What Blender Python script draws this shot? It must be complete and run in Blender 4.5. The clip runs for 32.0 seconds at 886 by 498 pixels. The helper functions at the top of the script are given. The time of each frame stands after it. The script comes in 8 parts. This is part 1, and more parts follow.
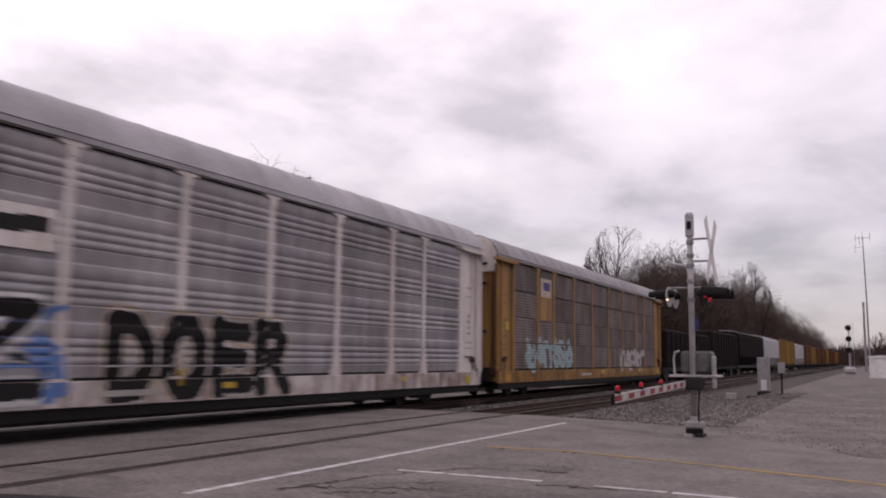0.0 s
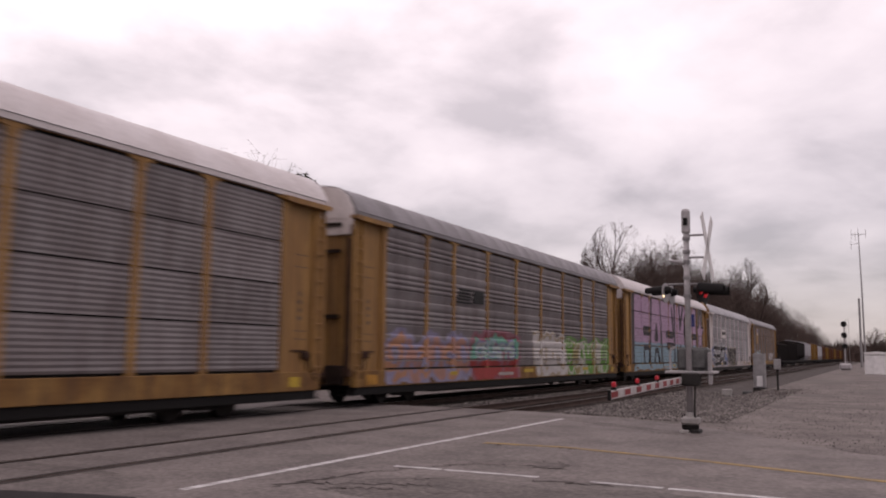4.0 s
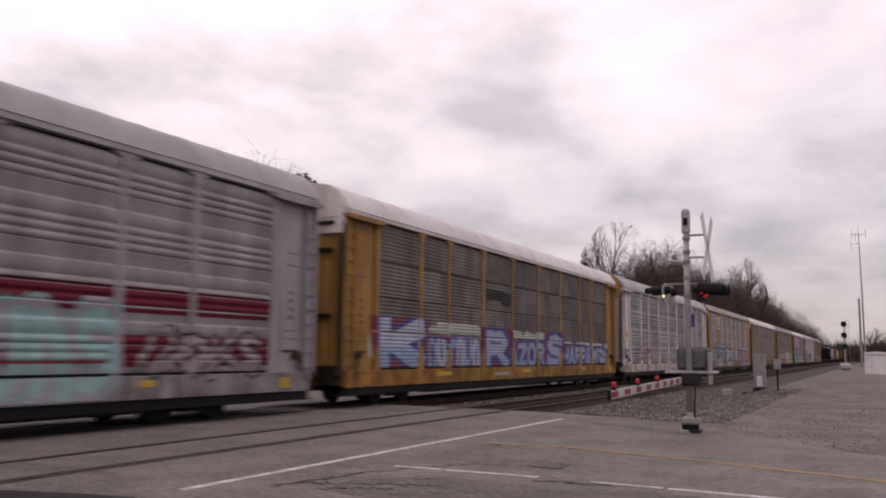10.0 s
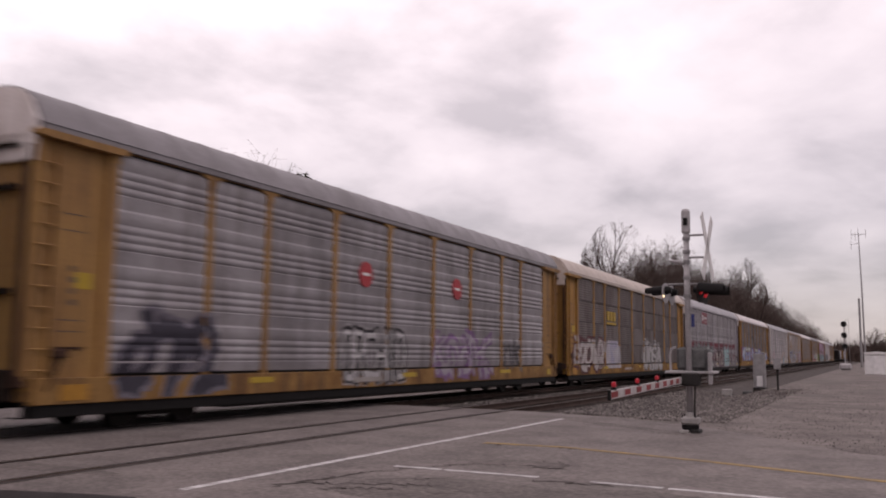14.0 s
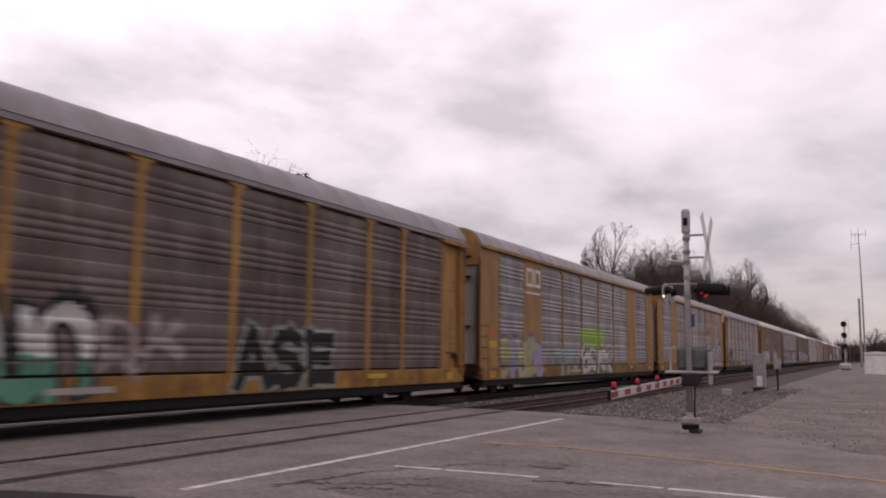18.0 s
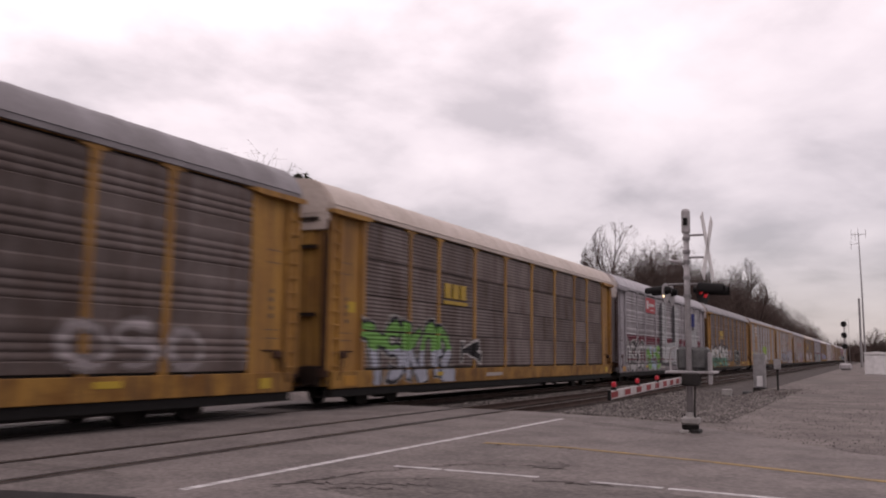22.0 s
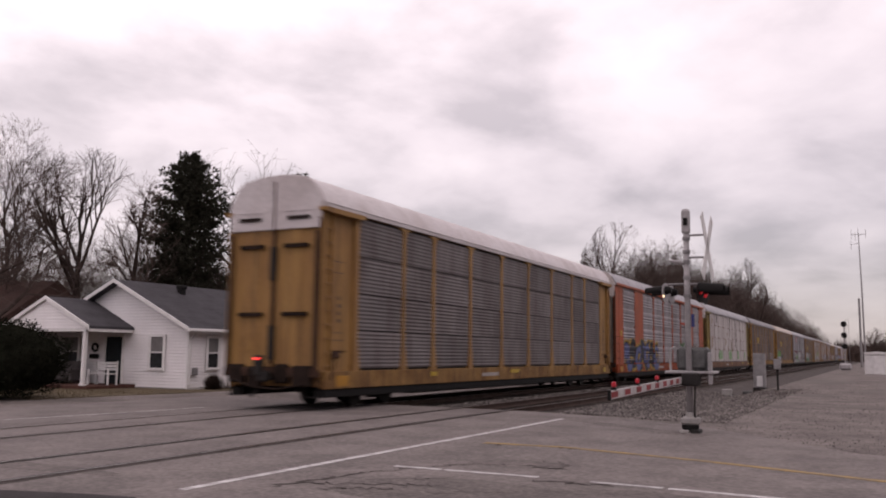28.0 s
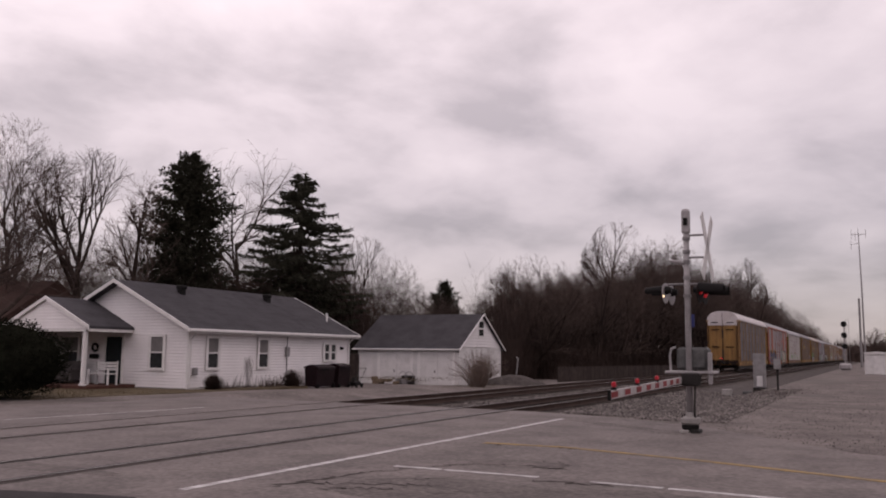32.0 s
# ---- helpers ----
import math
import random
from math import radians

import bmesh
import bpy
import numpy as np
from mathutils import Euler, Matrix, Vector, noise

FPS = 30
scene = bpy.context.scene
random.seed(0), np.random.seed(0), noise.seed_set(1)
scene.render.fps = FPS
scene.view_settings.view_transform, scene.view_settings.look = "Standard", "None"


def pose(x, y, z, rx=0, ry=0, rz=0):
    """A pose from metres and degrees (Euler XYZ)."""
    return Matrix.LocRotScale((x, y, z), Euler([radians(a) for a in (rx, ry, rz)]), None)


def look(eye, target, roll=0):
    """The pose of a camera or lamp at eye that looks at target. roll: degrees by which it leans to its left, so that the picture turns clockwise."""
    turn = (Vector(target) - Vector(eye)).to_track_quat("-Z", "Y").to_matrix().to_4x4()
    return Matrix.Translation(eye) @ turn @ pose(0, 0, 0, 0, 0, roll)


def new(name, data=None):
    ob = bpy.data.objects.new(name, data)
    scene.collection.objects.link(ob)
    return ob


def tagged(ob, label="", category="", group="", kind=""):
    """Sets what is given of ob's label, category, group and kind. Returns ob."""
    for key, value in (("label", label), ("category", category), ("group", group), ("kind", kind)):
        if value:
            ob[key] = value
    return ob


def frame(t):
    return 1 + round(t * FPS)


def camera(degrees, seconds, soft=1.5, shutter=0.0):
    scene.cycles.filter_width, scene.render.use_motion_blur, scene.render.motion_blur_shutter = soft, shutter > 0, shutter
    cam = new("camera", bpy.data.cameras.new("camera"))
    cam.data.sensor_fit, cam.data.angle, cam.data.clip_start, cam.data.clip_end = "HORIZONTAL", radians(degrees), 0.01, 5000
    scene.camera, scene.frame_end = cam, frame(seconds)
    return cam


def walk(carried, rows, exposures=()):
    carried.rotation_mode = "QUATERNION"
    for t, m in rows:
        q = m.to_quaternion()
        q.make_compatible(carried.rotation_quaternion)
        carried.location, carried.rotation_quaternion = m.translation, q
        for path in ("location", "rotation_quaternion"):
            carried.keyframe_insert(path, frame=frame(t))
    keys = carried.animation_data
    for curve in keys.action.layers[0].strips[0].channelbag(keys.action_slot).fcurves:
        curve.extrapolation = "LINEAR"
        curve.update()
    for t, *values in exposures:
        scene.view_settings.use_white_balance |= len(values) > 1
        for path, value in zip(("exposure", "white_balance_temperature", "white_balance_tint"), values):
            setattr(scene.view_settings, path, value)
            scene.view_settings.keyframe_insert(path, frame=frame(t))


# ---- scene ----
# The shot stands on the road beside a level crossing; a freight train draws away along +y.
# x is across the tracks (the train runs at negative x), z = 0 is the top of the rails.
cam = camera(54.14, 32.0, soft=1.95, shutter=0.42)
EYE = Vector((0.0, 0.0, 1.507))


def aim(turn, tilt, roll):
    a, b = radians(turn), radians(tilt)
    way = Vector((-math.sin(a) * math.cos(b), math.cos(a) * math.cos(b), math.sin(b)))
    return look(EYE, EYE + way * 10, roll)


REST = aim(26.43, 6.885, 0.595)
walk(cam, [(0, aim(26.66, 7.13, 0.595)), (0.1, aim(26.60, 7.13, 0.595)), (0.5, aim(26.39, 7.12, 0.595)), (0.8, aim(26.41, 6.98, 0.595)), (1.1, REST), (1.5, REST), (32, REST)],
     exposures=[(0, 0.10, 6720, 23), (1, 0.09, 6880, 24), (5, 0.08, 6990, 24), (28.0, 0.08, 6990, 24), (28.6, -0.08, 7030, 26), (32, -0.19, 7030, 26)])

# ---- sky and light: a bright overcast day ----
world = bpy.data.worlds.new("overcast")
scene.world = world
world.use_nodes = True
wn, wl = world.node_tree.nodes, world.node_tree.links
wn.clear()


def wnode(kind, **kw):
    n = wn.new(kind)
    for k, v in kw.items():
        n.inputs[k].default_value = v
    return n


sky = wnode("ShaderNodeTexSky")
sky.sky_type, sky.sun_disc = "NISHITA", False
sky.sun_elevation, sky.sun_rotation = radians(42), radians(200)
tc = wnode("ShaderNodeTexCoord")
sep = wnode("ShaderNodeSeparateXYZ")
wl.new(tc.outputs["Generated"], sep.inputs[0])
den = wn.new("ShaderNodeMath")
den.operation = "MAXIMUM"
den.inputs[1].default_value = 0.0
wl.new(sep.outputs[2], den.inputs[0])
add = wn.new("ShaderNodeMath")
add.operation = "ADD"
add.inputs[1].default_value = 0.26
wl.new(den.outputs[0], add.inputs[0])
flat = wn.new("ShaderNodeVectorMath")
flat.operation = "DIVIDE"
comb = wnode("ShaderNodeCombineXYZ")
for i in range(3):
    wl.new(add.outputs[0], comb.inputs[i])
wl.new(tc.outputs["Generated"], flat.inputs[0])
wl.new(comb.outputs[0], flat.inputs[1])
mp = wnode("ShaderNodeMapping")
mp.inputs["Rotation"].default_value = (0, 0, radians(35))
mp.inputs["Scale"].default_value = (1.5, 1.3, 1.3)
mp.inputs["Location"].default_value = (0.9, 3.1, 0.0)
wl.new(flat.outputs[0], mp.inputs[0])
n1 = wnode("ShaderNodeTexNoise", Scale=1.75, Detail=8.0, Roughness=0.5, Distortion=0.15)
wl.new(mp.outputs[0], n1.inputs["Vector"])
ramp = wn.new("ShaderNodeValToRGB")
e = ramp.color_ramp.elements
e[0].position, e[0].color = 0.33, (0.542, 0.529, 0.546, 1)
e[1].position, e[1].color = 0.66, (0.918, 0.895, 0.916, 1)
m_ = ramp.color_ramp.elements.new(0.5)
m_.color = (0.778, 0.757, 0.780, 1)
wl.new(n1.outputs["Fac"], ramp.inputs[0])
# an overcast sky is brighter overhead than at the horizon
lift = wn.new("ShaderNodeMapRange")
lift.inputs["From Min"].default_value, lift.inputs["From Max"].default_value = 0.02, 0.40
lift.inputs["To Min"].default_value, lift.inputs["To Max"].default_value = 0.52, 1.21
wl.new(den.outputs[0], lift.inputs["Value"])
# the cloud is thinner, and brighter, towards the west
thin = wn.new("ShaderNodeMapRange")
thin.inputs["From Min"].default_value, thin.inputs["From Max"].default_value = -0.9, 0.2
thin.inputs["To Min"].default_value, thin.inputs["To Max"].default_value = 1.20, 0.87
wl.new(sep.outputs[0], thin.inputs["Value"])
both = wn.new("ShaderNodeMath")
both.operation = "MULTIPLY"
wl.new(lift.outputs["Result"], both.inputs[0])
wl.new(thin.outputs["Result"], both.inputs[1])
dome = wn.new("ShaderNodeVectorMath")
dome.operation = "SCALE"
wl.new(ramp.outputs[0], dome.inputs[0])
wl.new(both.outputs[0], dome.inputs["Scale"])
mixn = wn.new("ShaderNodeMix")
mixn.data_type = "RGBA"
mixn.inputs[0].default_value = 0.98
wl.new(sky.outputs[0], mixn.inputs[6])
wl.new(dome.outputs[0], mixn.inputs[7])
bg = wn.new("ShaderNodeBackground")
bg.inputs["Strength"].default_value = 1.0
outw = wn.new("ShaderNodeOutputWorld")
wl.new(mixn.outputs[2], bg.inputs[0])
wl.new(bg.outputs[0], outw.inputs[0])

sun = new("sun", bpy.data.lights.new("sun", "SUN"))
sun.data.energy, sun.data.angle, sun.data.color = 0.5, radians(25), (1.0, 0.96, 0.92)
sun.matrix_world = look((0, 0, 50), (-34, 24, 0))


# ---- materials ----
MATS, PAINT = {}, {}


def mat(name, base, rough=0.8, metal=0.0, dark=0.75, scale=3.0, fine=40.0, bump=0.15, spread=0.06, tint=None, streak=0.0, emit=0.0, rust=0.0, island=False, gloss=None, grain=0.5):
    """A weathered surface: two scales of mottling, bump, and a small shift from piece to piece."""
    if name in MATS:
        return MATS[name]
    m = bpy.data.materials.new(name)
    m.use_nodes = True
    nt = m.node_tree
    n, l = nt.nodes, nt.links
    b = n["Principled BSDF"]
    b.inputs["Roughness"].default_value, b.inputs["Metallic"].default_value = rough, metal
    b.inputs["Specular IOR Level"].default_value = gloss if gloss is not None else 0.12 if max(base) < 0.13 and metal == 0 and rough > 0.3 else 0.35
    PAINT[name] = base
    co = n.new("ShaderNodeTexCoord")
    v = n.new("ShaderNodeMapping")
    v.inputs["Scale"].default_value = (1, 1, 1 - 0.85 * streak)
    info = n.new("ShaderNodeObjectInfo")
    geo = n.new("ShaderNodeNewGeometry")
    chance = geo.outputs["Random Per Island"] if island else info.outputs["Random"]
    # alike pieces take their grain from different places
    shift = n.new("ShaderNodeVectorMath")
    shift.operation = "MULTIPLY_ADD"
    shift.inputs[0].default_value = (31.0, 57.0, 43.0)
    l.new(info.outputs["Random"], shift.inputs[1])
    l.new(co.outputs["Object"], shift.inputs[2])
    l.new(shift.outputs[0], v.inputs[0])
    a = n.new("ShaderNodeTexNoise")
    a.inputs["Scale"].default_value, a.inputs["Detail"].default_value, a.inputs["Roughness"].default_value = scale, 5, 0.6
    c = n.new("ShaderNodeTexNoise")
    c.inputs["Scale"].default_value, c.inputs["Detail"].default_value = fine, 3 if grain < 1 else 7
    l.new(v.outputs[0], a.inputs["Vector"])
    l.new(shift.outputs[0], c.inputs["Vector"])
    r = n.new("ShaderNodeValToRGB")
    low = tint if tint else tuple(x * dark for x in base)
    r.color_ramp.elements[0].position, r.color_ramp.elements[0].color = 0.36, (*low, 1)
    r.color_ramp.elements[1].position, r.color_ramp.elements[1].color = 0.62, (*base, 1)
    l.new(a.outputs["Fac"], r.inputs[0])
    s = n.new("ShaderNodeMath")
    s.operation = "MULTIPLY_ADD"
    s.inputs[1].default_value, s.inputs[2].default_value = grain, 1 - grain / 2
    l.new(c.outputs["Fac"], s.inputs[0])
    s2 = n.new("ShaderNodeMath")
    s2.operation = "MULTIPLY_ADD"
    s2.inputs[1].default_value, s2.inputs[2].default_value = 2 * spread, 1 - spread
    l.new(chance, s2.inputs[0])
    s3 = n.new("ShaderNodeMath")
    s3.operation = "MULTIPLY"
    l.new(s.outputs[0], s3.inputs[0])
    l.new(s2.outputs[0], s3.inputs[1])
    vm = n.new("ShaderNodeVectorMath")
    vm.operation = "SCALE"
    col = r.outputs[0]
    if rust:
        # rust and soot in narrow runs down the surface, broken up by a coarser mottle
        v2 = n.new("ShaderNodeMapping")
        v2.inputs["Scale"].default_value = (3.0, 3.0, 0.22)
        l.new(shift.outputs[0], v2.inputs[0])
        d = n.new("ShaderNodeTexNoise")
        d.inputs["Scale"].default_value, d.inputs["Detail"].default_value, d.inputs["Roughness"].default_value = 1.3, 6, 0.65
        l.new(v2.outputs[0], d.inputs["Vector"])
        k = n.new("ShaderNodeMapRange")
        k.inputs["From Min"].default_value, k.inputs["From Max"].default_value = 0.46, 0.70
        k.inputs["To Min"].default_value, k.inputs["To Max"].default_value = 0.0, rust
        l.new(d.outputs["Fac"], k.inputs["Value"])
        mx = n.new("ShaderNodeMix")
        mx.data_type = "RGBA"
        mx.inputs[7].default_value = (0.055, 0.028, 0.018, 1)
        l.new(k.outputs["Result"], mx.inputs[0])
        l.new(col, mx.inputs[6])
        col = mx.outputs[2]
    l.new(col, vm.inputs[0])
    l.new(s3.outputs[0], vm.inputs["Scale"])
    l.new(vm.outputs[0], b.inputs["Base Color"])
    bp = n.new("ShaderNodeBump")
    bp.inputs["Strength"].default_value, bp.inputs["Distance"].default_value = bump, 0.02
    l.new(c.outputs["Fac"], bp.inputs["Height"])
    l.new(bp.outputs[0], b.inputs["Normal"])
    if emit:
        b.inputs["Emission Color"].default_value = (*base, 1)
        b.inputs["Emission Strength"].default_value = emit
    MATS[name] = m
    return m


ASPHALT = mat("asphalt", (0.174, 0.149, 0.142), 0.93, dark=0.68, scale=0.8, fine=14, bump=0.35, grain=1.5)
OLD_ASPHALT = mat("worn asphalt", (0.130, 0.111, 0.105), 0.94, dark=0.7, scale=1.6, fine=14, bump=0.5, grain=1.8)
TAR = mat("tar", (0.038, 0.034, 0.035), 0.8, dark=0.6, scale=2)
WORN_TAR = mat("worn tar", (0.060, 0.050, 0.047), 0.9, dark=0.6, scale=1.2, fine=30)
GRAVEL = mat("gravel", (0.170, 0.147, 0.139), 0.97, dark=0.64, scale=0.5, fine=9, bump=0.5, gloss=0.1, grain=1.6)
BALLAST = mat("ballast", (0.088, 0.076, 0.072), 0.97, dark=0.55, scale=2.5, fine=14, bump=1.0)
TRACK_BED = mat("oily track bed", (0.062, 0.05, 0.046), 0.97, dark=0.55, scale=2.5, fine=14, bump=1.0)
STONE = mat("ballast stone", (0.188, 0.168, 0.160), 0.95, dark=0.6, scale=4, fine=30, spread=0.55, island=True, gloss=0.15)
DIRT = mat("dirt", (0.132, 0.113, 0.104), 0.97, dark=0.65, scale=0.25, fine=9, bump=0.8)
DRY_GRASS = mat("dry grass", (0.126, 0.098, 0.063), 0.95, dark=0.6, scale=1.2, fine=30, bump=0.8)
WHITE_LINE = mat("road paint white", (0.50, 0.485, 0.485), 0.8, tint=(0.27, 0.25, 0.25), scale=5, fine=60)
YELLOW_LINE = mat("road paint yellow", (0.31, 0.205, 0.075), 0.85, tint=(0.19, 0.14, 0.085), scale=4, fine=60)
RAIL = mat("rail steel", (0.06, 0.04, 0.034), 0.8, 0.0, scale=2)
RAIL_TOP = mat("rail head", (0.2, 0.19, 0.19), 0.3, 0.9, scale=2)
TIE = mat("tie timber", (0.047, 0.038, 0.033), 0.95, dark=0.5, scale=4, fine=30, spread=0.25)
STEEL_DARK = mat("dark steel", (0.022, 0.019, 0.018), 0.7, 0.2, dark=0.5, scale=3)
WHEEL = mat("wheel steel", (0.032, 0.026, 0.024), 0.55, 0.5, dark=0.5)
GALV = mat("galvanised steel", (0.265, 0.252, 0.258), 0.5, 0.35, dark=0.75, scale=4)
ALU_PAINT = mat("aluminium paint", (0.347, 0.328, 0.334), 0.5, 0.2, dark=0.75, scale=4)
BLACK = mat("black paint", (0.01, 0.009, 0.009), 0.6)
RED = mat("red reflective", (0.315, 0.016, 0.019), 0.5)
WHITE = mat("white paint", (0.629, 0.612, 0.612), 0.6, dark=0.85, scale=2)
SIDING = mat("vinyl siding", (0.76, 0.731, 0.741), 0.55, dark=0.93, scale=0.8, fine=12, bump=0.01, grain=0.12)
TRIM = mat("white trim", (0.70, 0.68, 0.68), 0.5, dark=0.9)
SHINGLE = mat("asphalt shingles", (0.06, 0.057, 0.063), 0.92, dark=0.75, scale=1.2, fine=25, bump=0.6)
BROWN_SHINGLE = mat("brown shingles", (0.058, 0.034, 0.029), 0.92, dark=0.7, scale=1.0, fine=20, bump=0.6)
GLASS_DARK = mat("window glass", (0.03, 0.032, 0.035), 0.08, 0.0, dark=0.7)
CURTAIN = mat("curtain", (0.17, 0.16, 0.16), 0.9)
DOOR_DARK = mat("dark door", (0.013, 0.018, 0.02), 0.5)
BIN = mat("bin plastic", (0.016, 0.007, 0.009), 0.5, dark=0.7)
FENCE = mat("fence timber", (0.055, 0.042, 0.038), 0.92, dark=0.6, scale=3, spread=0.2)
CONCRETE = mat("concrete", (0.288, 0.272, 0.264), 0.92, dark=0.75, scale=3)
BARK = mat("bark", (0.046, 0.033, 0.029), 0.95, dark=0.6, scale=4)
TWIG = mat("twigs", (0.080, 0.058, 0.051), 0.95, dark=0.65, scale=1, spread=0.25)
BRUSH = mat("brushwood", (0.066, 0.045, 0.039), 0.97, dark=0.55, scale=0.5, spread=0.2)
NEEDLE = mat("conifer needles", (0.046, 0.046, 0.034), 0.95, dark=0.55, scale=1, spread=0.18, island=True, gloss=0.05)
BUSH_LEAF = mat("evergreen leaves", (0.016, 0.017, 0.012), 0.95, dark=0.5, scale=3, gloss=0.0)


# ---- mesh helpers ----
class Geo:
    def __init__(self):
        self.v, self.f, self.m = [], [], []

    def face(self, pts, m=0):
        k = len(self.v)
        self.v += [tuple(p) for p in pts]
        self.f.append(tuple(range(k, k + len(pts))))
        self.m.append(m)

    def box(self, x0, x1, y0, y1, z0, z1, c=0.0, m=0, mx=None):
        """A box, its edges chamfered by c; mx moves it."""
        xs, ys, zs = (x0, x1), (y0, y1), (z0, z1)
        k = len(self.v)
        if c <= 0:
            pts = [(x, y, z) for x in xs for y in ys for z in zs]
            fs = [(0, 1, 3, 2), (4, 6, 7, 5), (0, 4, 5, 1), (2, 3, 7, 6), (0, 2, 6, 4), (1, 5, 7, 3)]
        else:
            pts, idx = [], {}
            for i in (0, 1):
                for j in (0, 1):
                    for q in (0, 1):
                        s = (c if i == 0 else -c, c if j == 0 else -c, c if q == 0 else -c)
                        o = (xs[i], ys[j], zs[q])
                        for ax in range(3):
                            idx[i, j, q, ax] = len(pts)
                            pts.append(tuple(o[d] if d == ax else o[d] + s[d] for d in range(3)))
            fs = []
            for ax in range(3):
                b, d = [t for t in range(3) if t != ax]
                for side in (0, 1):
                    loop = []
                    for u, w in ((0, 0), (1, 0), (1, 1), (0, 1)):
                        q = [0, 0, 0]
                        q[ax], q[b], q[d] = side, u, w
                        loop.append(idx[(*q, ax)])
                    fs.append(tuple(loop))
                for u in (0, 1):
                    for w in (0, 1):
                        q0, q1 = [0, 0, 0], [0, 0, 0]
                        q0[b] = q1[b] = u
                        q0[d] = q1[d] = w
                        q1[ax] = 1
                        fs.append((idx[(*q0, b)], idx[(*q1, b)], idx[(*q1, d)], idx[(*q0, d)]))
            for i in (0, 1):
                for j in (0, 1):
                    for q in (0, 1):
                        fs.append((idx[i, j, q, 0], idx[i, j, q, 1], idx[i, j, q, 2]))
        if mx is not None:
            pts = [tuple(mx @ Vector(p)) for p in pts]
        self.v += pts
        self.f += [tuple(k + i for i in f) for f in fs]
        self.m += [m] * len(fs)
        return self

    def tube(self, pts, radii, n=6, m=0, cap=True):
        """A tapered tube along the points."""
        k = len(self.v)
        pts = [Vector(p) for p in pts]
        for i, p in enumerate(pts):
            d = (pts[min(i + 1, len(pts) - 1)] - pts[max(i - 1, 0)])
            d = d.normalized() if d.length > 1e-9 else Vector((0, 0, 1))
            a = d.cross(Vector((0.31, 0.95, 0.05)) if abs(d.z) > 0.9 else Vector((0, 0, 1))).normalized()
            b = d.cross(a)
            for j in range(n):
                t = 2 * math.pi * j / n
                self.v.append(tuple(p + (a * math.cos(t) + b * math.sin(t)) * radii[i]))
        for i in range(len(pts) - 1):
            for j in range(n):
                q = (j + 1) % n
                self.f.append((k + i * n + j, k + i * n + q, k + (i + 1) * n + q, k + (i + 1) * n + j))
                self.m.append(m)
        if cap:
            self.f.append(tuple(k + j for j in range(n)))
            self.f.append(tuple(k + (len(pts) - 1) * n + j for j in range(n)))
            self.m += [m, m]
        return self

    def prism(self, poly, axis, a, b, m=0):
        """A polygon of (u, w) pairs drawn out along an axis from a to b."""
        def at(u, w, t):
            return {"x": (t, u, w), "y": (u, t, w), "z": (u, w, t)}[axis]
        k, n = len(self.v), len(poly)
        self.v += [at(u, w, a) for u, w in poly] + [at(u, w, b) for u, w in poly]
        self.f += [tuple(k + i for i in range(n)), tuple(k + n + i for i in reversed(range(n)))]
        self.f += [(k + i, k + (i + 1) % n, k + n + (i + 1) % n, k + n + i) for i in range(n)]
        self.m += [m] * (n + 2)
        return self

    def mesh(self, name, mats, smooth=False, weld=False):
        me = bpy.data.meshes.new(name)
        me.from_pydata(self.v, [], self.f)
        mats = mats if isinstance(mats, (list, tuple)) else [mats]
        for x in mats:
            me.materials.append(x)
        if len(mats) > 1:
            me.polygons.foreach_set("material_index", self.m)
        bm = bmesh.new()
        bm.from_mesh(me)
        if weld:
            bmesh.ops.remove_doubles(bm, verts=bm.verts, dist=0.0015)
        bmesh.ops.recalc_face_normals(bm, faces=bm.faces)
        bm.to_mesh(me)
        bm.free()
        if smooth:
            me.polygons.foreach_set("use_smooth", [True] * len(me.polygons))
        return me


def part(name, geo, material, parent, label="", loc=None, smooth=False, weld=False):
    """One mesh object under a thing or under a part. geo: a Geo, or a mesh that alike pieces share."""
    me = geo.mesh(name, material, smooth, weld) if isinstance(geo, Geo) else geo
    ob = new(name, me)
    ob.parent = parent
    if loc is not None:
        ob.matrix_basis = loc if isinstance(loc, Matrix) else Matrix.Translation(loc)
    return tagged(ob, label)


def thing(name, m, label, category, group="", kind=""):
    ob = new(name)
    ob.empty_display_size = 0.3
    ob.matrix_basis = m
    return tagged(ob, label, category, group, kind)


def solid(name, geo, material, label, category="", group="", kind="", m=None, smooth=False):
    ob = new(name, geo.mesh(name, material, smooth) if isinstance(geo, Geo) else geo)
    if m is not None:
        ob.matrix_basis = m
    return tagged(ob, label, category, group, kind)


def ease(a, b, t):
    t = min(1.0, max(0.0, (t - a) / (b - a)))
    return t * t * (3 - 2 * t)


TRACK = -14.28      # centre line of the track that carries the train
NEAR_TRACK = -9.83  # centre line of the empty track


def ground_z(x, y):
    """Height of the ground: level at the crossing, falling away beside the garage and past the ballast."""
    z = -0.035
    z -= 0.0195 * min(26.0, max(0.0, y - 28)) * ease(-18, -22, x) if x < -17 else 0.0
    z -= 0.45 * ease(22.5, 25, y) * ease(-4.6, -6.2, x) * (1 - ease(-18, -21, x))
    return z


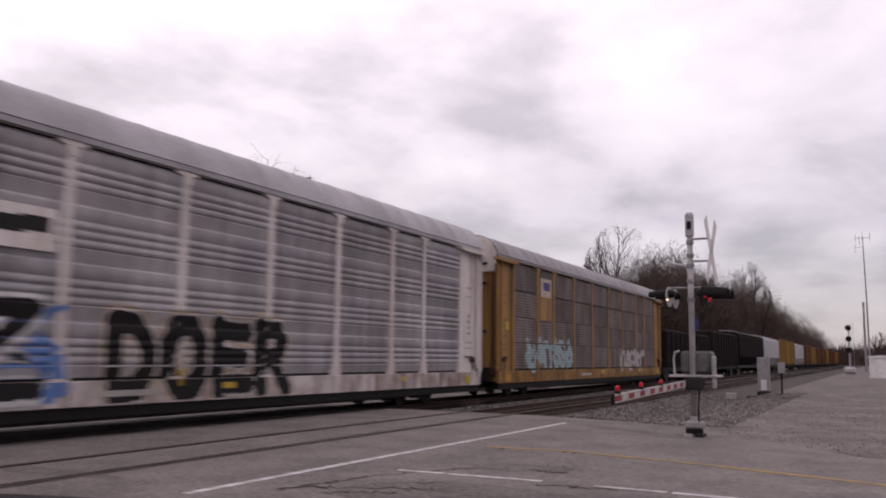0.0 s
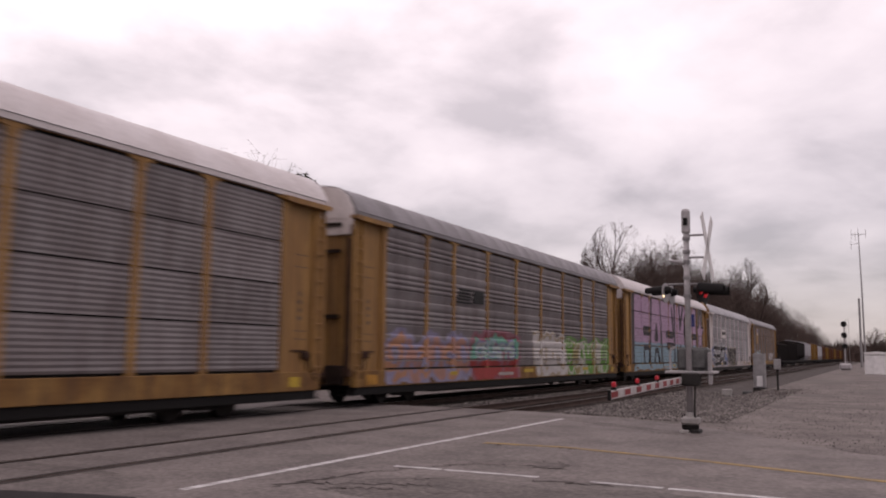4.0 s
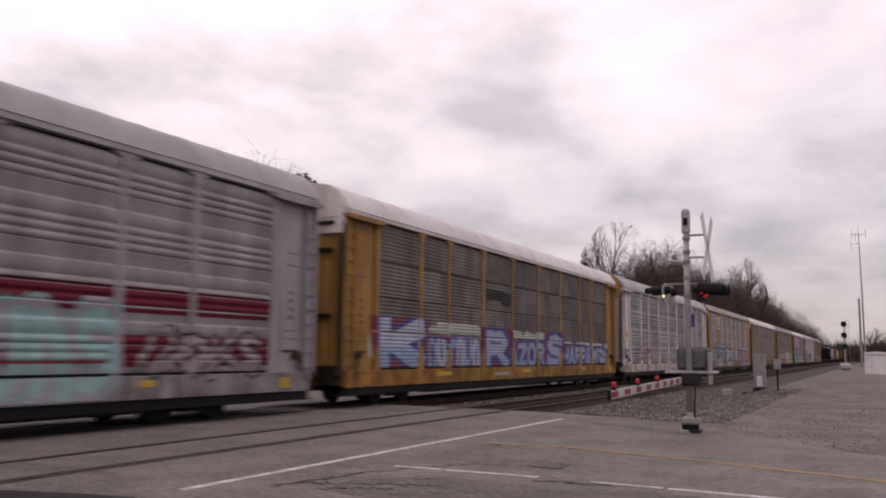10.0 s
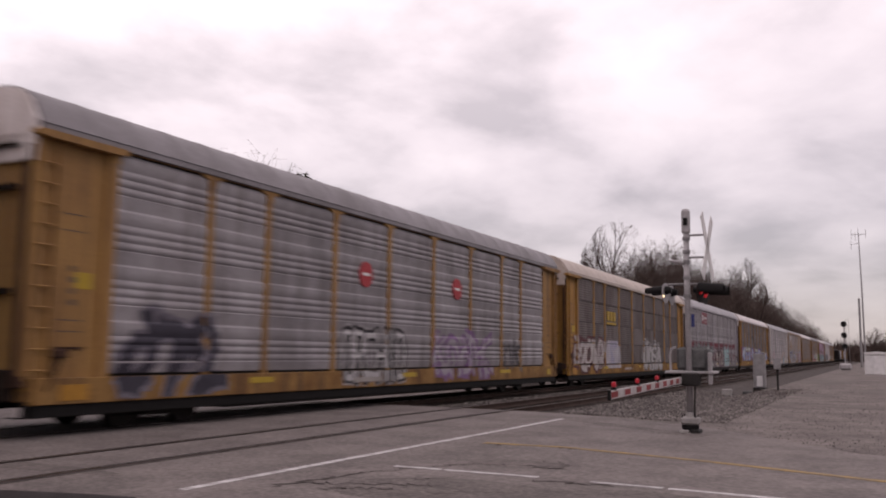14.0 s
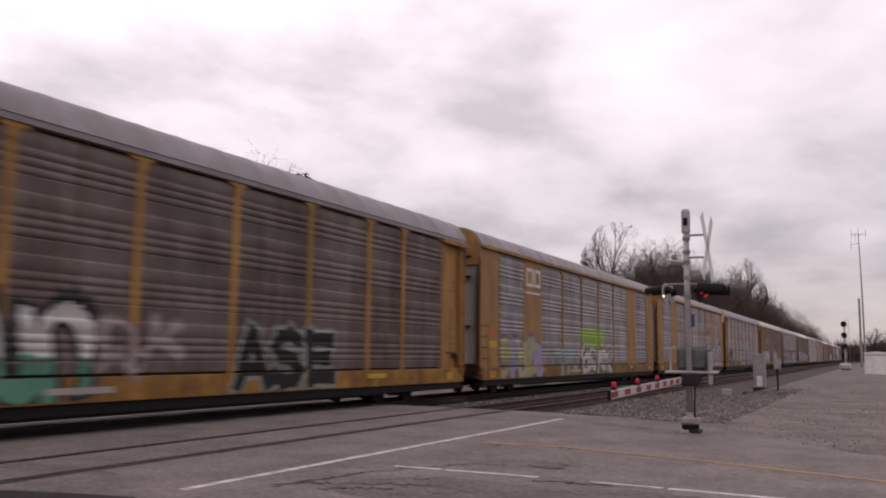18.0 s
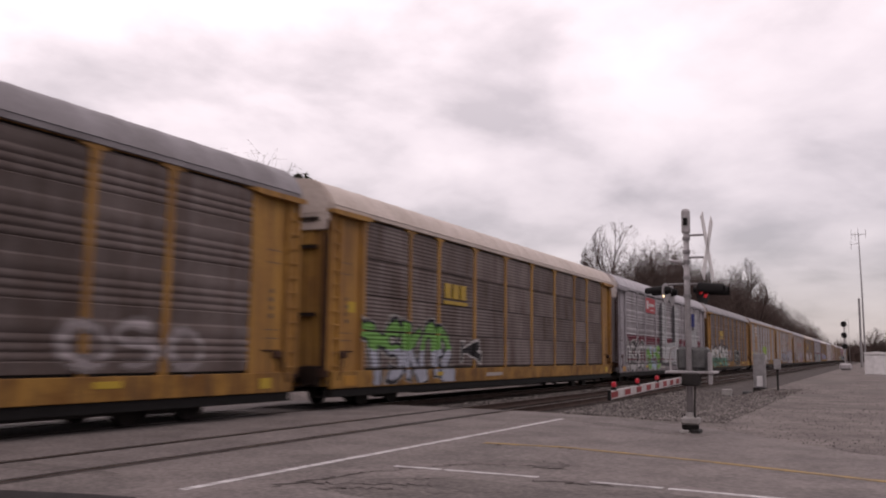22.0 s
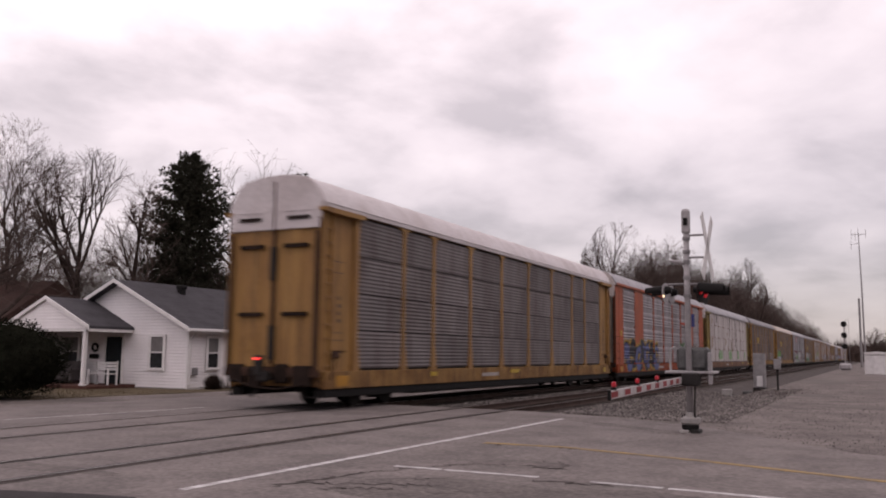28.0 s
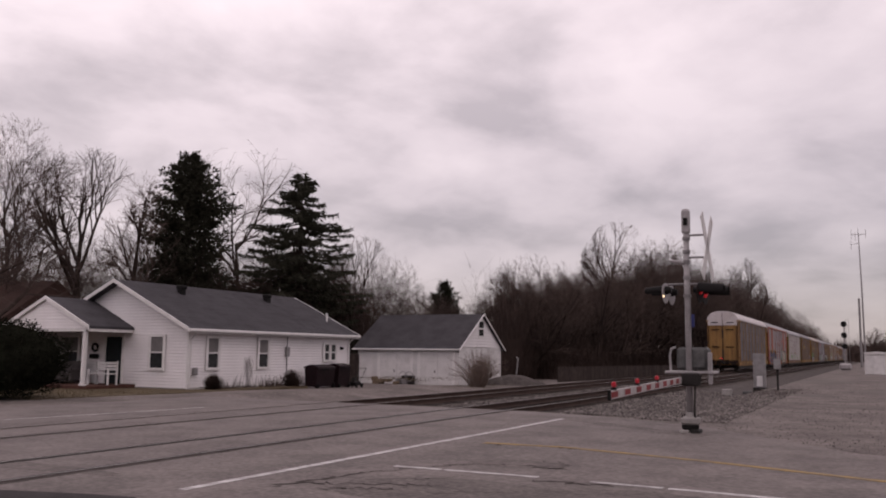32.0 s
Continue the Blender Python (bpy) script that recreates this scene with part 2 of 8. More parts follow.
# ---- ground, road and marks ----
def ground_sheet():
    g = Geo()
    xs = [-2500, -700, -250, -120, -80] + [-60 + 1.5 * i for i in range(47)] + [14, 25, 60, 150, 500, 2500]
    ys = [-2500, -500, -100, -40] + [-20 + 1.5 * i for i in range(74)] + [100, 120, 160, 220, 300, 420, 600, 1000, 2500]
    for y in ys:
        for x in xs:
            near = abs(x) < 62 and -20 < y < 95
            off_road = ease(21.5, 24, y) + ease(-19.5, -22, x)
            g.v.append((x, y, ground_z(x, y) + (0.022 * noise.noise((x * 0.5, y * 0.5, 0)) * min(1, off_road) if near else 0)))
    n = len(xs)
    for j in range(len(ys) - 1):
        for i in range(n - 1):
            k = j * n + i
            g.f.append((k, k + 1, k + n + 1, k + n))
            g.m.append(0)
    solid("ground", g, GRAVEL, "grey gravelly dirt ground beside the railway", "ground", kind="structure", smooth=True)


ground_sheet()


def slab(name, poly, z0, z1, material, label, category="", kind="structure"):
    return solid(name, Geo().prism(poly, "z", z0, z1), material, label, category, kind=kind)


# the road crosses both tracks; its far edge meets the ballast
slab("road", [(-20.4, -30), (30, -30), (30, 13.6), (6, 14.4), (-0.3, 15.6), (-2.4, 18.4), (-3.6, 19.9), (-6.4, 21.6), (-8.2, 22.3), (-20.4, 23.2)], -0.3, -0.01,
     ASPHALT, "worn grey asphalt road over the level crossing", "road")


def strip(name, pts, w, z, material, label, kind="structure"):
    """A thin painted line along the points."""
    g = Geo()
    for (x0, y0), (x1, y1) in zip(pts, pts[1:]):
        d = Vector((x1 - x0, y1 - y0, 0))
        q = Vector((-d.y, d.x, 0)).normalized() * w / 2
        a, b = Vector((x0, y0, z)), Vector((x1, y1, z))
        g.prism([((a - q).x, (a - q).y), ((b - q).x, (b - q).y), ((b + q).x, (b + q).y), ((a + q).x, (a + q).y)], "z", z - 0.004, z)
    return solid(name, g, material, label, "road marking", kind=kind)


slab("dark_kerb", [(-8.7, 6.15), (-8.3, 6.38), (-7.4, 6.62), (-6.8, 6.72), (-6.2, 6.3), (-7.5, 5.0)], -0.05, 0.03, TAR, "dark worn kerb at the road edge", "kerb")
strip("stop_line", [(-6.9, 7.5), (-6.85, 12.0), (-6.8, 16.0), (-6.77, 20.1)], 0.13, -0.004, WHITE_LINE, "white painted line along the crossing")
for a, b in ((-5.89, -5.2), (-5.15, -3.84), (-3.15, -2.27), (-2.2, -0.9)):
    strip("edge_line", [(a, 10.46 + 0.08 * min(0, -a - 4)), (b, 10.46 + 0.08 * min(0, -b - 4))], 0.11, -0.004, WHITE_LINE, "broken white painted line on the road")
strip("centre_line", [(-6.1, 13.95), (-4.67, 14.0), (-3.64, 13.68), (-2.28, 13.26), (-1.09, 12.76), (0.05, 12.29), (5, 10.6)], 0.17, -0.004, YELLOW_LINE, "faded yellow painted line on the road")
strip("far_line", [(-16.95, 10.0), (-16.9, 12.8), (-16.55, 16.4), (-16.4, 18.5)], 0.08, -0.004, WHITE_LINE, "white painted line beyond the tracks")


# ---- tracks ----
def track(x0, label):
    t = thing("railway_track", pose(x0, 0, 0), label, "railway track", kind="structure")
    tie = Geo().box(-1.3, 1.3, -0.115, 0.115, -0.36, -0.185, 0.012).mesh("tie", TIE)
    for side in (-1, 1):
        prof = [(-0.07, -0.17), (0.07, -0.17), (0.07, -0.155), (0.012, -0.13), (0.012, -0.05), (0.036, -0.035), (0.036, -0.004), (0.028, 0.0), (-0.028, 0.0), (-0.036, -0.004), (-0.036, -0.035), (-0.012, -0.05), (-0.012, -0.13), (-0.07, -0.155)]
        g = Geo()
        g.prism([(u + side * 0.7525, w) for u, w in prof], "y", -60, 900)
        part("rail", g, RAIL, t, "rusty brown steel rail")
        g = Geo().box(side * 0.7525 - 0.026, side * 0.7525 + 0.026, -60, 900, -0.001, 0.002)
        part("rail_head", g, RAIL_TOP, t, "worn bright running surface of the rail")
        # the open groove and the tarred seam beside each rail where it runs through the road
        if (x0, side) == (TRACK, -1):
            continue  # this side is paved up to the rail
        part("flangeway", Geo().box(*sorted((side * 0.645, side * 0.712)), -17, 22.4, -0.012, -0.005), BLACK, t, "dark groove beside the rail in the road")
        w = {(NEAR_TRACK, 1): 0.12, (NEAR_TRACK, -1): 0.08, (TRACK, 1): 0.12, (TRACK, -1): 0.08}[x0, side]
        part("seam", Geo().box(*sorted((side * 0.79, side * (0.79 + w) if side > 0 else -0.79 - w)), -17, 22.3, -0.02, -0.0055), WORN_TAR, t, "dark tarred seam along the rail")
    y, n = 23.0, 0
    rnd = random.Random(int(-x0 * 10))
    while n < 120:
        part("tie", tie, None, t, loc=pose(rnd.uniform(-0.05, 0.05), y, rnd.uniform(-0.015, 0.01), 0, 0, rnd.uniform(-1, 1)))
        y += 0.53
        n += 1
    g = Geo()
    while y < 420:
        g.box(-1.3, 1.3, y - 0.11, y + 0.11, -0.36, -0.19)
        y += 0.53
    tagged(part("ties_far", g, TIE, t), kind="stuff")
    return t


track(TRACK, "far railway track with rusty rails on timber ties")
track(NEAR_TRACK, "empty nearer railway track with rusty rails on timber ties")


def ballast_bed():
    g = Geo()
    ys = [22.6 + 0.8 * i for i in range(70)] + [80, 90, 105, 125, 150, 190, 250, 340, 500, 900]
    prof = [(-18.6, -0.5), (-17.2, -0.27), (-16.0, -0.2), (-15.3, -0.2), (-13.2, -0.2), (-12.5, -0.22), (-12.05, -0.3), (-11.6, -0.22), (-10.9, -0.2), (-8.8, -0.2), (-8.0, -0.21), (-7.2, -0.27), (-6.2, -0.38), (-5.2, -0.5)]
    for y in ys:
        for x, z in prof:
            g.v.append((x, y, z + 0.03 * noise.noise((x * 1.3, y * 1.3, 4))))
    n = len(prof)
    for j in range(len(ys) - 1):
        for i in range(n - 1):
            k = j * n + i
            g.f.append((k, k + 1, k + n + 1, k + n))
            g.m.append(1 if min(abs(prof[i][0] + 0.4 - TRACK), abs(prof[i][0] + 0.4 - NEAR_TRACK)) < 1.7 else 0)
    solid("ballast", g, [BALLAST, TRACK_BED], "bed of grey crushed stone under the tracks", "ballast", kind="stuff", smooth=True)
    # loose stones
    rnd = random.Random(5)
    g = Geo()
    ico = [Vector(p).normalized() for p in ((1, 0, 0.2), (-0.4, 0.9, 0.1), (-0.5, -0.8, 0), (0.1, 0.1, 1), (0, -0.1, -1))]
    for i in range(22000):
        if i < 17000:
            x, y = rnd.uniform(-8.6, -3.2), 21.3 + 24 * rnd.random() ** 1.7
            if y < 20.2 - (x + 3.4) * 0.6 + 0.8 * rnd.random():
                continue
        else:
            x, y = rnd.uniform(-12.9, -11.2), 22.9 + 40 * rnd.random() ** 1.5
        s = rnd.choice((rnd.uniform(0.018, 0.04), rnd.uniform(0.03, 0.058)))
        z = float(np.interp(x, [p[0] for p in prof] + [-4.5, -3], [p[1] for p in prof] + [-0.1, -0.03]))
        z = max(z, ground_z(x, y)) + 0.3 * s
        q = Euler((rnd.uniform(0, 6), rnd.uniform(0, 6), rnd.uniform(0, 6))).to_matrix()
        k = len(g.v)
        for p in ico:
            w = q @ Vector((p.x * s, p.y * s * rnd.uniform(0.7, 1.2), p.z * s * 0.7))
            g.v.append((x + w.x, y + w.y, z + w.z))
        g.f += [(k, k + 1, k + 3), (k + 1, k + 2, k + 3), (k + 2, k, k + 3), (k + 1, k, k + 4), (k + 2, k + 1, k + 4), (k, k + 2, k + 4)]
        g.m += [0] * 6
    solid("ballast_stones", g, STONE, "loose grey ballast stones beside the track", "stones", kind="stuff")


ballast_bed()


# ---- the freight train ----
SPEED, HEAD = 19.037, 43.585   # metres a second; place of the first car-carrier's centre at 0 s
PITCH = 28.65                  # coupler to coupler
POSTS = (-11.9, -9.2, -7.2, -4.33, -1.44, 1.44, 4.33, 7.2, 9.2, 11.9)
Z0, Z1 = 1.08, 5.25            # bottom and top of the side panels
SEAMS = (2.13, 3.14, 4.18)
TRAIN = []                     # (thing, place of its centre at 0 s)


def side_x(z, style):
    """How far out the side panel stands at height z."""
    if style == "faint":
        t = ((z - Z0) / 0.135) % 1.0
        return 1.484 + 0.013 * (1 - abs(2 * t - 1))
    if style == "fine":
        t = ((z - Z0) / 0.112) % 1.0
        return 1.475 + 0.024 * (1 - abs(2 * t - 1))
    # four ribs, a broader one above them, then a band that leans in towards its lower edge
    u = (z - 1.29) % 1.055
    deep, lean = (0.056, 0.062) if style == "bold" else (0.046, 0.048)
    if u > 0.74:
        x = 1.50 - lean * min(1.0, (1.055 - u) / 0.27)
        return x if u > 0.785 else x + (1.50 - x) * (0.785 - u) / 0.045
    lows = (0.0, 0.165, 0.325, 0.485, 0.86)
    i = max(k for k in range(4) if lows[k] <= u)
    t = min(1.0, (u - lows[i]) / (lows[i + 1] - lows[i]))
    return 1.50 - deep + deep * math.sin(math.pi * min(t, 0.68 if i == 3 else 1.0)) ** 0.7 if i < 3 or t < 0.5 else 1.50


SMOOTH_ENDS = []               # cars whose side ends are one plain sheet
PANELS = {}


def panel_mesh(style, w, z0, z1, material):
    key = (style, round(w, 3), z0, z1, material.name)
    if key not in PANELS:
        g = Geo()
        step = 0.028 if style in ("fine", "faint") else 0.0225
        n = max(2, round((z1 - z0) / step))
        for i in range(n + 1):
            z = z0 + (z1 - z0) * i / n
            x = side_x(z, style)
            g.v += [(x, -w / 2, z), (x, w / 2, z)]
        for i in range(n):
            g.f.append((2 * i, 2 * i + 1, 2 * i + 3, 2 * i + 2))
            g.m.append(0)
        # returned edges give the sheet its thickness
        k = len(g.v)
        g.v += [(1.43, -w / 2, z0), (1.43, w / 2, z0), (1.43, -w / 2, z1), (1.43, w / 2, z1)]
        g.f += [(0, 1, k + 1, k), (2 * n, 2 * n + 1, k + 3, k + 2)]
        g.m += [0, 0]
        PANELS[key] = g.mesh("panel", material)
    return PANELS[key]


HALF = pose(0, 0, 0, 0, 0, 180)
SHARED = {}


def shared(key, make):
    if key not in SHARED:
        SHARED[key] = make()
    return SHARED[key]


def truck_geo():
    g = Geo()
    for s in (-1, 1):
        x = s * 0.99
        g.prism([(-1.25, 0.42), (-1.1, 0.62), (-0.5, 0.66), (0.5, 0.66), (1.1, 0.62), (1.25, 0.42), (0.85, 0.36), (0.45, 0.22), (-0.45, 0.22), (-0.85, 0.36)], "x", x - 0.07, x + 0.07)
        for y in (-0.875, 0.875):
            g.tube([(x - 0.12, y, 0.42), (x + 0.13, y, 0.42)], [0.11, 0.09], 10)
        for y in (-0.18, 0, 0.18):
            g.tube([(x, y, 0.26), (x, y, 0.56)], [0.07, 0.07], 8)
    g.box(-1.0, 1.0, -0.22, 0.22, 0.4, 0.72, 0.03)
    return g


def wheelset_geo():
    g = Geo()
    g.tube([(-0.95, 0, 0), (0.95, 0, 0)], [0.085, 0.085], 8)
    for s in (-1, 1):
        g.tube([(s * 0.68, 0, 0), (s * 0.70, 0, 0), (s * 0.705, 0, 0), (s * 0.82, 0, 0)], [0.445, 0.445, 0.415, 0.405], 24)
        g.tube([(s * 0.82, 0, 0), (s * 0.835, 0, 0)], [0.19, 0.15], 12)
    return g


def running_gear(car, at):
    for y in (-at, at):
        t = part("truck", shared("truck", lambda: truck_geo().mesh("truck", STEEL_DARK)), None, car, "dark steel truck", (0, y, 0))
        for w in (-0.875, 0.875):
            part("wheelset", shared("wheelset", lambda: wheelset_geo().mesh("wheelset", WHEEL)), None, t, "worn steel wheels", (0, w, 0.415))


def coupler_geo():
    g = Geo().box(-0.11, 0.11, -0.3, 0.32, 0.78, 0.98, 0.02)
    g.box(-0.17, 0.13, 0.25, 0.5, 0.74, 1.02, 0.05)
    g.tube([(0.32, 0, 0.75), (0.34, 0.2, 0.5), (0.36, 0.36, 0.36), (0.34, 0.5, 0.42)], [0.03] * 4, 6)
    return g


def post_mesh(material, flare):
    def make():
        g = Geo()
        g.box(1.44, 1.524, -0.095, 0.095, 1.0, 5.26, 0.012)
        g.prism([(-0.095, 5.02), (0.095, 5.02), (0.13, 5.2), (0.3, 5.235), (0.3, 5.31), (-0.3, 5.31), (-0.3, 5.235), (-0.13, 5.2)], "x", 1.445, 1.54)
        if flare:
            g.prism([(-0.095, 1.72), (-0.21, 1.0), (0.21, 1.0), (0.095, 1.72)], "x", 1.445, 1.532)
        return g.mesh("post", material)
    return shared(("post", material.name, flare), make)


def ladder_geo():
    g = Geo()
    for y in (-0.2, 0.2):
        g.box(1.46, 1.545, y - 0.022, y + 0.022, 0.98, 5.19, 0.006)
    z = 1.15
    while z < 5.0:
        g.tube([(1.53, -0.2, z), (1.53, 0.2, z)], [0.017, 0.017], 5)
        z += 0.36
    return g


def roof_geo():
    """The curved roof sheets, with low seams across."""
    g = Geo()
    half = [(1.585, 5.425), (1.52, 5.56), (1.43, 5.70), (1.32, 5.835), (1.19, 5.95), (1.03, 6.045), (0.82, 6.115), (0.55, 6.155), (0.28, 6.175), (0.0, 6.18)]
    prof = half + [(-x, z) for x, z in reversed(half[:-1])]
    ys, y = [], -13.62
    while y < 13.63:
        ys += [(y, 0.0), (y + 0.03, 0.010), (y + 0.07, 0.010), (y + 0.1, 0.0)]
        y += 1.1385
    ys = [q for q in ys if q[0] < 13.62] + [(13.62, 0.0)]
    n = len(prof)
    for y, up in ys:
        for x, z in prof:
            g.v.append((x, y, z + (up if z > 5.5 else 0)))
    for j in range(len(ys) - 1):
        for i in range(n - 1):
            k = j * n + i
            g.f.append((k, k + 1, k + n + 1, k + n))
            g.m.append(0)
    k = len(g.v)
    g.v += [(x, y, z - 0.002) for y in (-13.615, 13.615) for x, z in prof]
    g.f += [tuple(k + i for i in range(n)), tuple(k + n + i for i in range(n))]
    g.m += [0, 0]
    return g


def roof_edge_geo():
    """The upright lip along both eaves."""
    g = Geo()
    for s in (-1, 1):
        lo, hi = sorted((s * 1.40, s * 1.57))
        g.box(lo, hi, -13.6, 13.6, 5.30, 5.42, 0.006)
    return g


def end_door_geo(s):
    """One leaf of the folded end doors."""
    prof = [(0.03, 13.5), (0.03, 13.62), (0.44, 13.62), (0.47, 13.65), (0.9, 13.65), (0.93, 13.62), (1.36, 13.62), (1.36, 13.5)]
    return Geo().prism([(s * x, y) for x, y in prof], "z", 1.12, 4.80)


def end_cap_geo():
    g = Geo()
    half = [(1.46, 4.76), (1.50, 5.46), (1.27, 5.86), (1.0, 6.04), (0.5, 6.12)]
    g.prism(half + [(-x, z) for x, z in reversed(half)], "y", 13.52, 13.70)
    for s in (-1, 1):
        g.box(s * 0.75 - 0.5, s * 0.75 + 0.5, 13.7, 13.72, 5.2, 5.24)
    return g


def end_fittings(car, m, paint):
    """Dark slots, the joint and the lock bars of the folded end doors, the brake wheel and the corner irons."""
    for s in (-1, 1):
        for z, w, o in ((5.05, 0.36, 0.80), (4.31, 0.38, 0.72), (2.50, 0.38, 0.72)):
            part("slot", shared(("slot", w), lambda: Geo().box(-w, w, 13.63, 13.735, -0.05, 0.05).mesh("slot", C_SOOT)), None, car, "dark slot in the end door", m @ pose(s * o, 0, z))
    part("joint", shared("joint", lambda: Geo().box(-0.035, 0.035, 13.6, 13.70, 1.2, 4.78).box(-0.025, 0.025, 13.6, 13.715, 4.78, 6.06).mesh("joint", C_GRIME)), None, car, "dark joint between the end doors", m)
    for z in (1.3, 3.4):
        part("lock_bar", shared("lock", lambda: Geo().box(-0.07, 0.07, 13.6, 13.75, 0, 0.9, 0.01).mesh("lock_bar", STEEL_DARK)), None, car, loc=m @ pose(0, 0, z))
    part("buffer_beam", shared("beam", lambda: Geo().box(-1.5, 1.5, 13.55, 13.75, 0.86, 1.1, 0.02).mesh("buffer_beam", C_GRIME)), None, car, "rust-stained end beam", m)
    part("brake_rigging", shared("rigging", lambda: Geo().box(-1.3, -0.75, 13.6, 13.78, 0.62, 1.16, 0.03).box(-0.6, -0.2, 13.62, 13.82, 0.7, 1.2, 0.04).box(0.25, 0.7, 13.6, 13.8, 0.58, 1.1, 0.05).box(0.85, 1.35, 13.6, 13.76, 0.7, 1.18, 0.03).tube([(-1.2, 13.8, 0.7), (-0.4, 13.86, 0.55), (0.5, 13.84, 0.6), (1.2, 13.78, 0.8)], [0.03] * 4, 6).mesh("brake_rigging", C_SOOT)), None, car, "dark grimy brake rigging on the end sill", m)
    for s in (-1, 1):
        part("corner_rail", shared("corner_rail", lambda: Geo().box(-0.03, 0.03, 13.7, 13.76, 0.95, 4.66, 0.008).mesh("corner_rail", C_GRIME)), None, car, "dark rust-stained corner rail", m @ pose(s * 1.40, 0, 0))
    part("grab_iron", shared("grab", lambda: Geo().tube([(-1.52, 13.75, 5.0), (-1.52, 13.78, 1.0)], [0.03, 0.03], 6).tube([(-1.52, 13.75, 5.0), (-1.40, 13.6, 5.0)], [0.025, 0.025], 6).mesh("grab_iron", C_GRIME)), None, car, loc=m)
    part("brake_wheel", shared(("brake", paint.name), lambda: Geo().tube([(0.75 + 0.25 * math.cos(a * 0.571), 13.72, 1.75 + 0.25 * math.sin(a * 0.571)) for a in range(12)], [0.014] * 12, 5).mesh("brake_wheel", paint)), None, car, loc=m)
    for s in (-1, 1):
        part("corner_post", shared(("corner", paint.name), lambda: Geo().box(-0.05, 0.05, 13.45, 13.71, 1.05, 4.72, 0.012).mesh("corner_post", paint)), None, car, loc=m @ pose(s * 1.455, 0, 0))
        part("step", shared("step", lambda: Geo().tube([(-0.2, 13.55, 0.8), (-0.2, 13.55, 0.35), (0.2, 13.55, 0.35), (0.2, 13.55, 0.8)], [0.022] * 4, 5).mesh("step", STEEL_DARK)), None, car, "dark iron step", m @ pose(s * 1.25, 0, 0))


LINE_MARK = mat("faded black stencil", (0.11, 0.085, 0.07), 0.8)
P_DOOR = mat("pale grey end door paint", (0.34, 0.33, 0.315), 0.65, scale=1.0, fine=18, streak=0.7, tint=(0.25, 0.235, 0.22), spread=0.03, rust=0.35)
C_SOOT = mat("sooty steel", (0.026, 0.017, 0.014), 0.9, dark=0.5, scale=2, gloss=0.1)
C_GRIME = mat("grimy steel", (0.062, 0.034, 0.025), 0.9, dark=0.45, scale=3)


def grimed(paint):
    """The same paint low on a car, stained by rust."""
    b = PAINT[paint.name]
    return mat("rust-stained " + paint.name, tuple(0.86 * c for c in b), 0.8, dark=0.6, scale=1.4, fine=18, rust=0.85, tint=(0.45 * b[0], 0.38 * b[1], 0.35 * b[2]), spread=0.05)



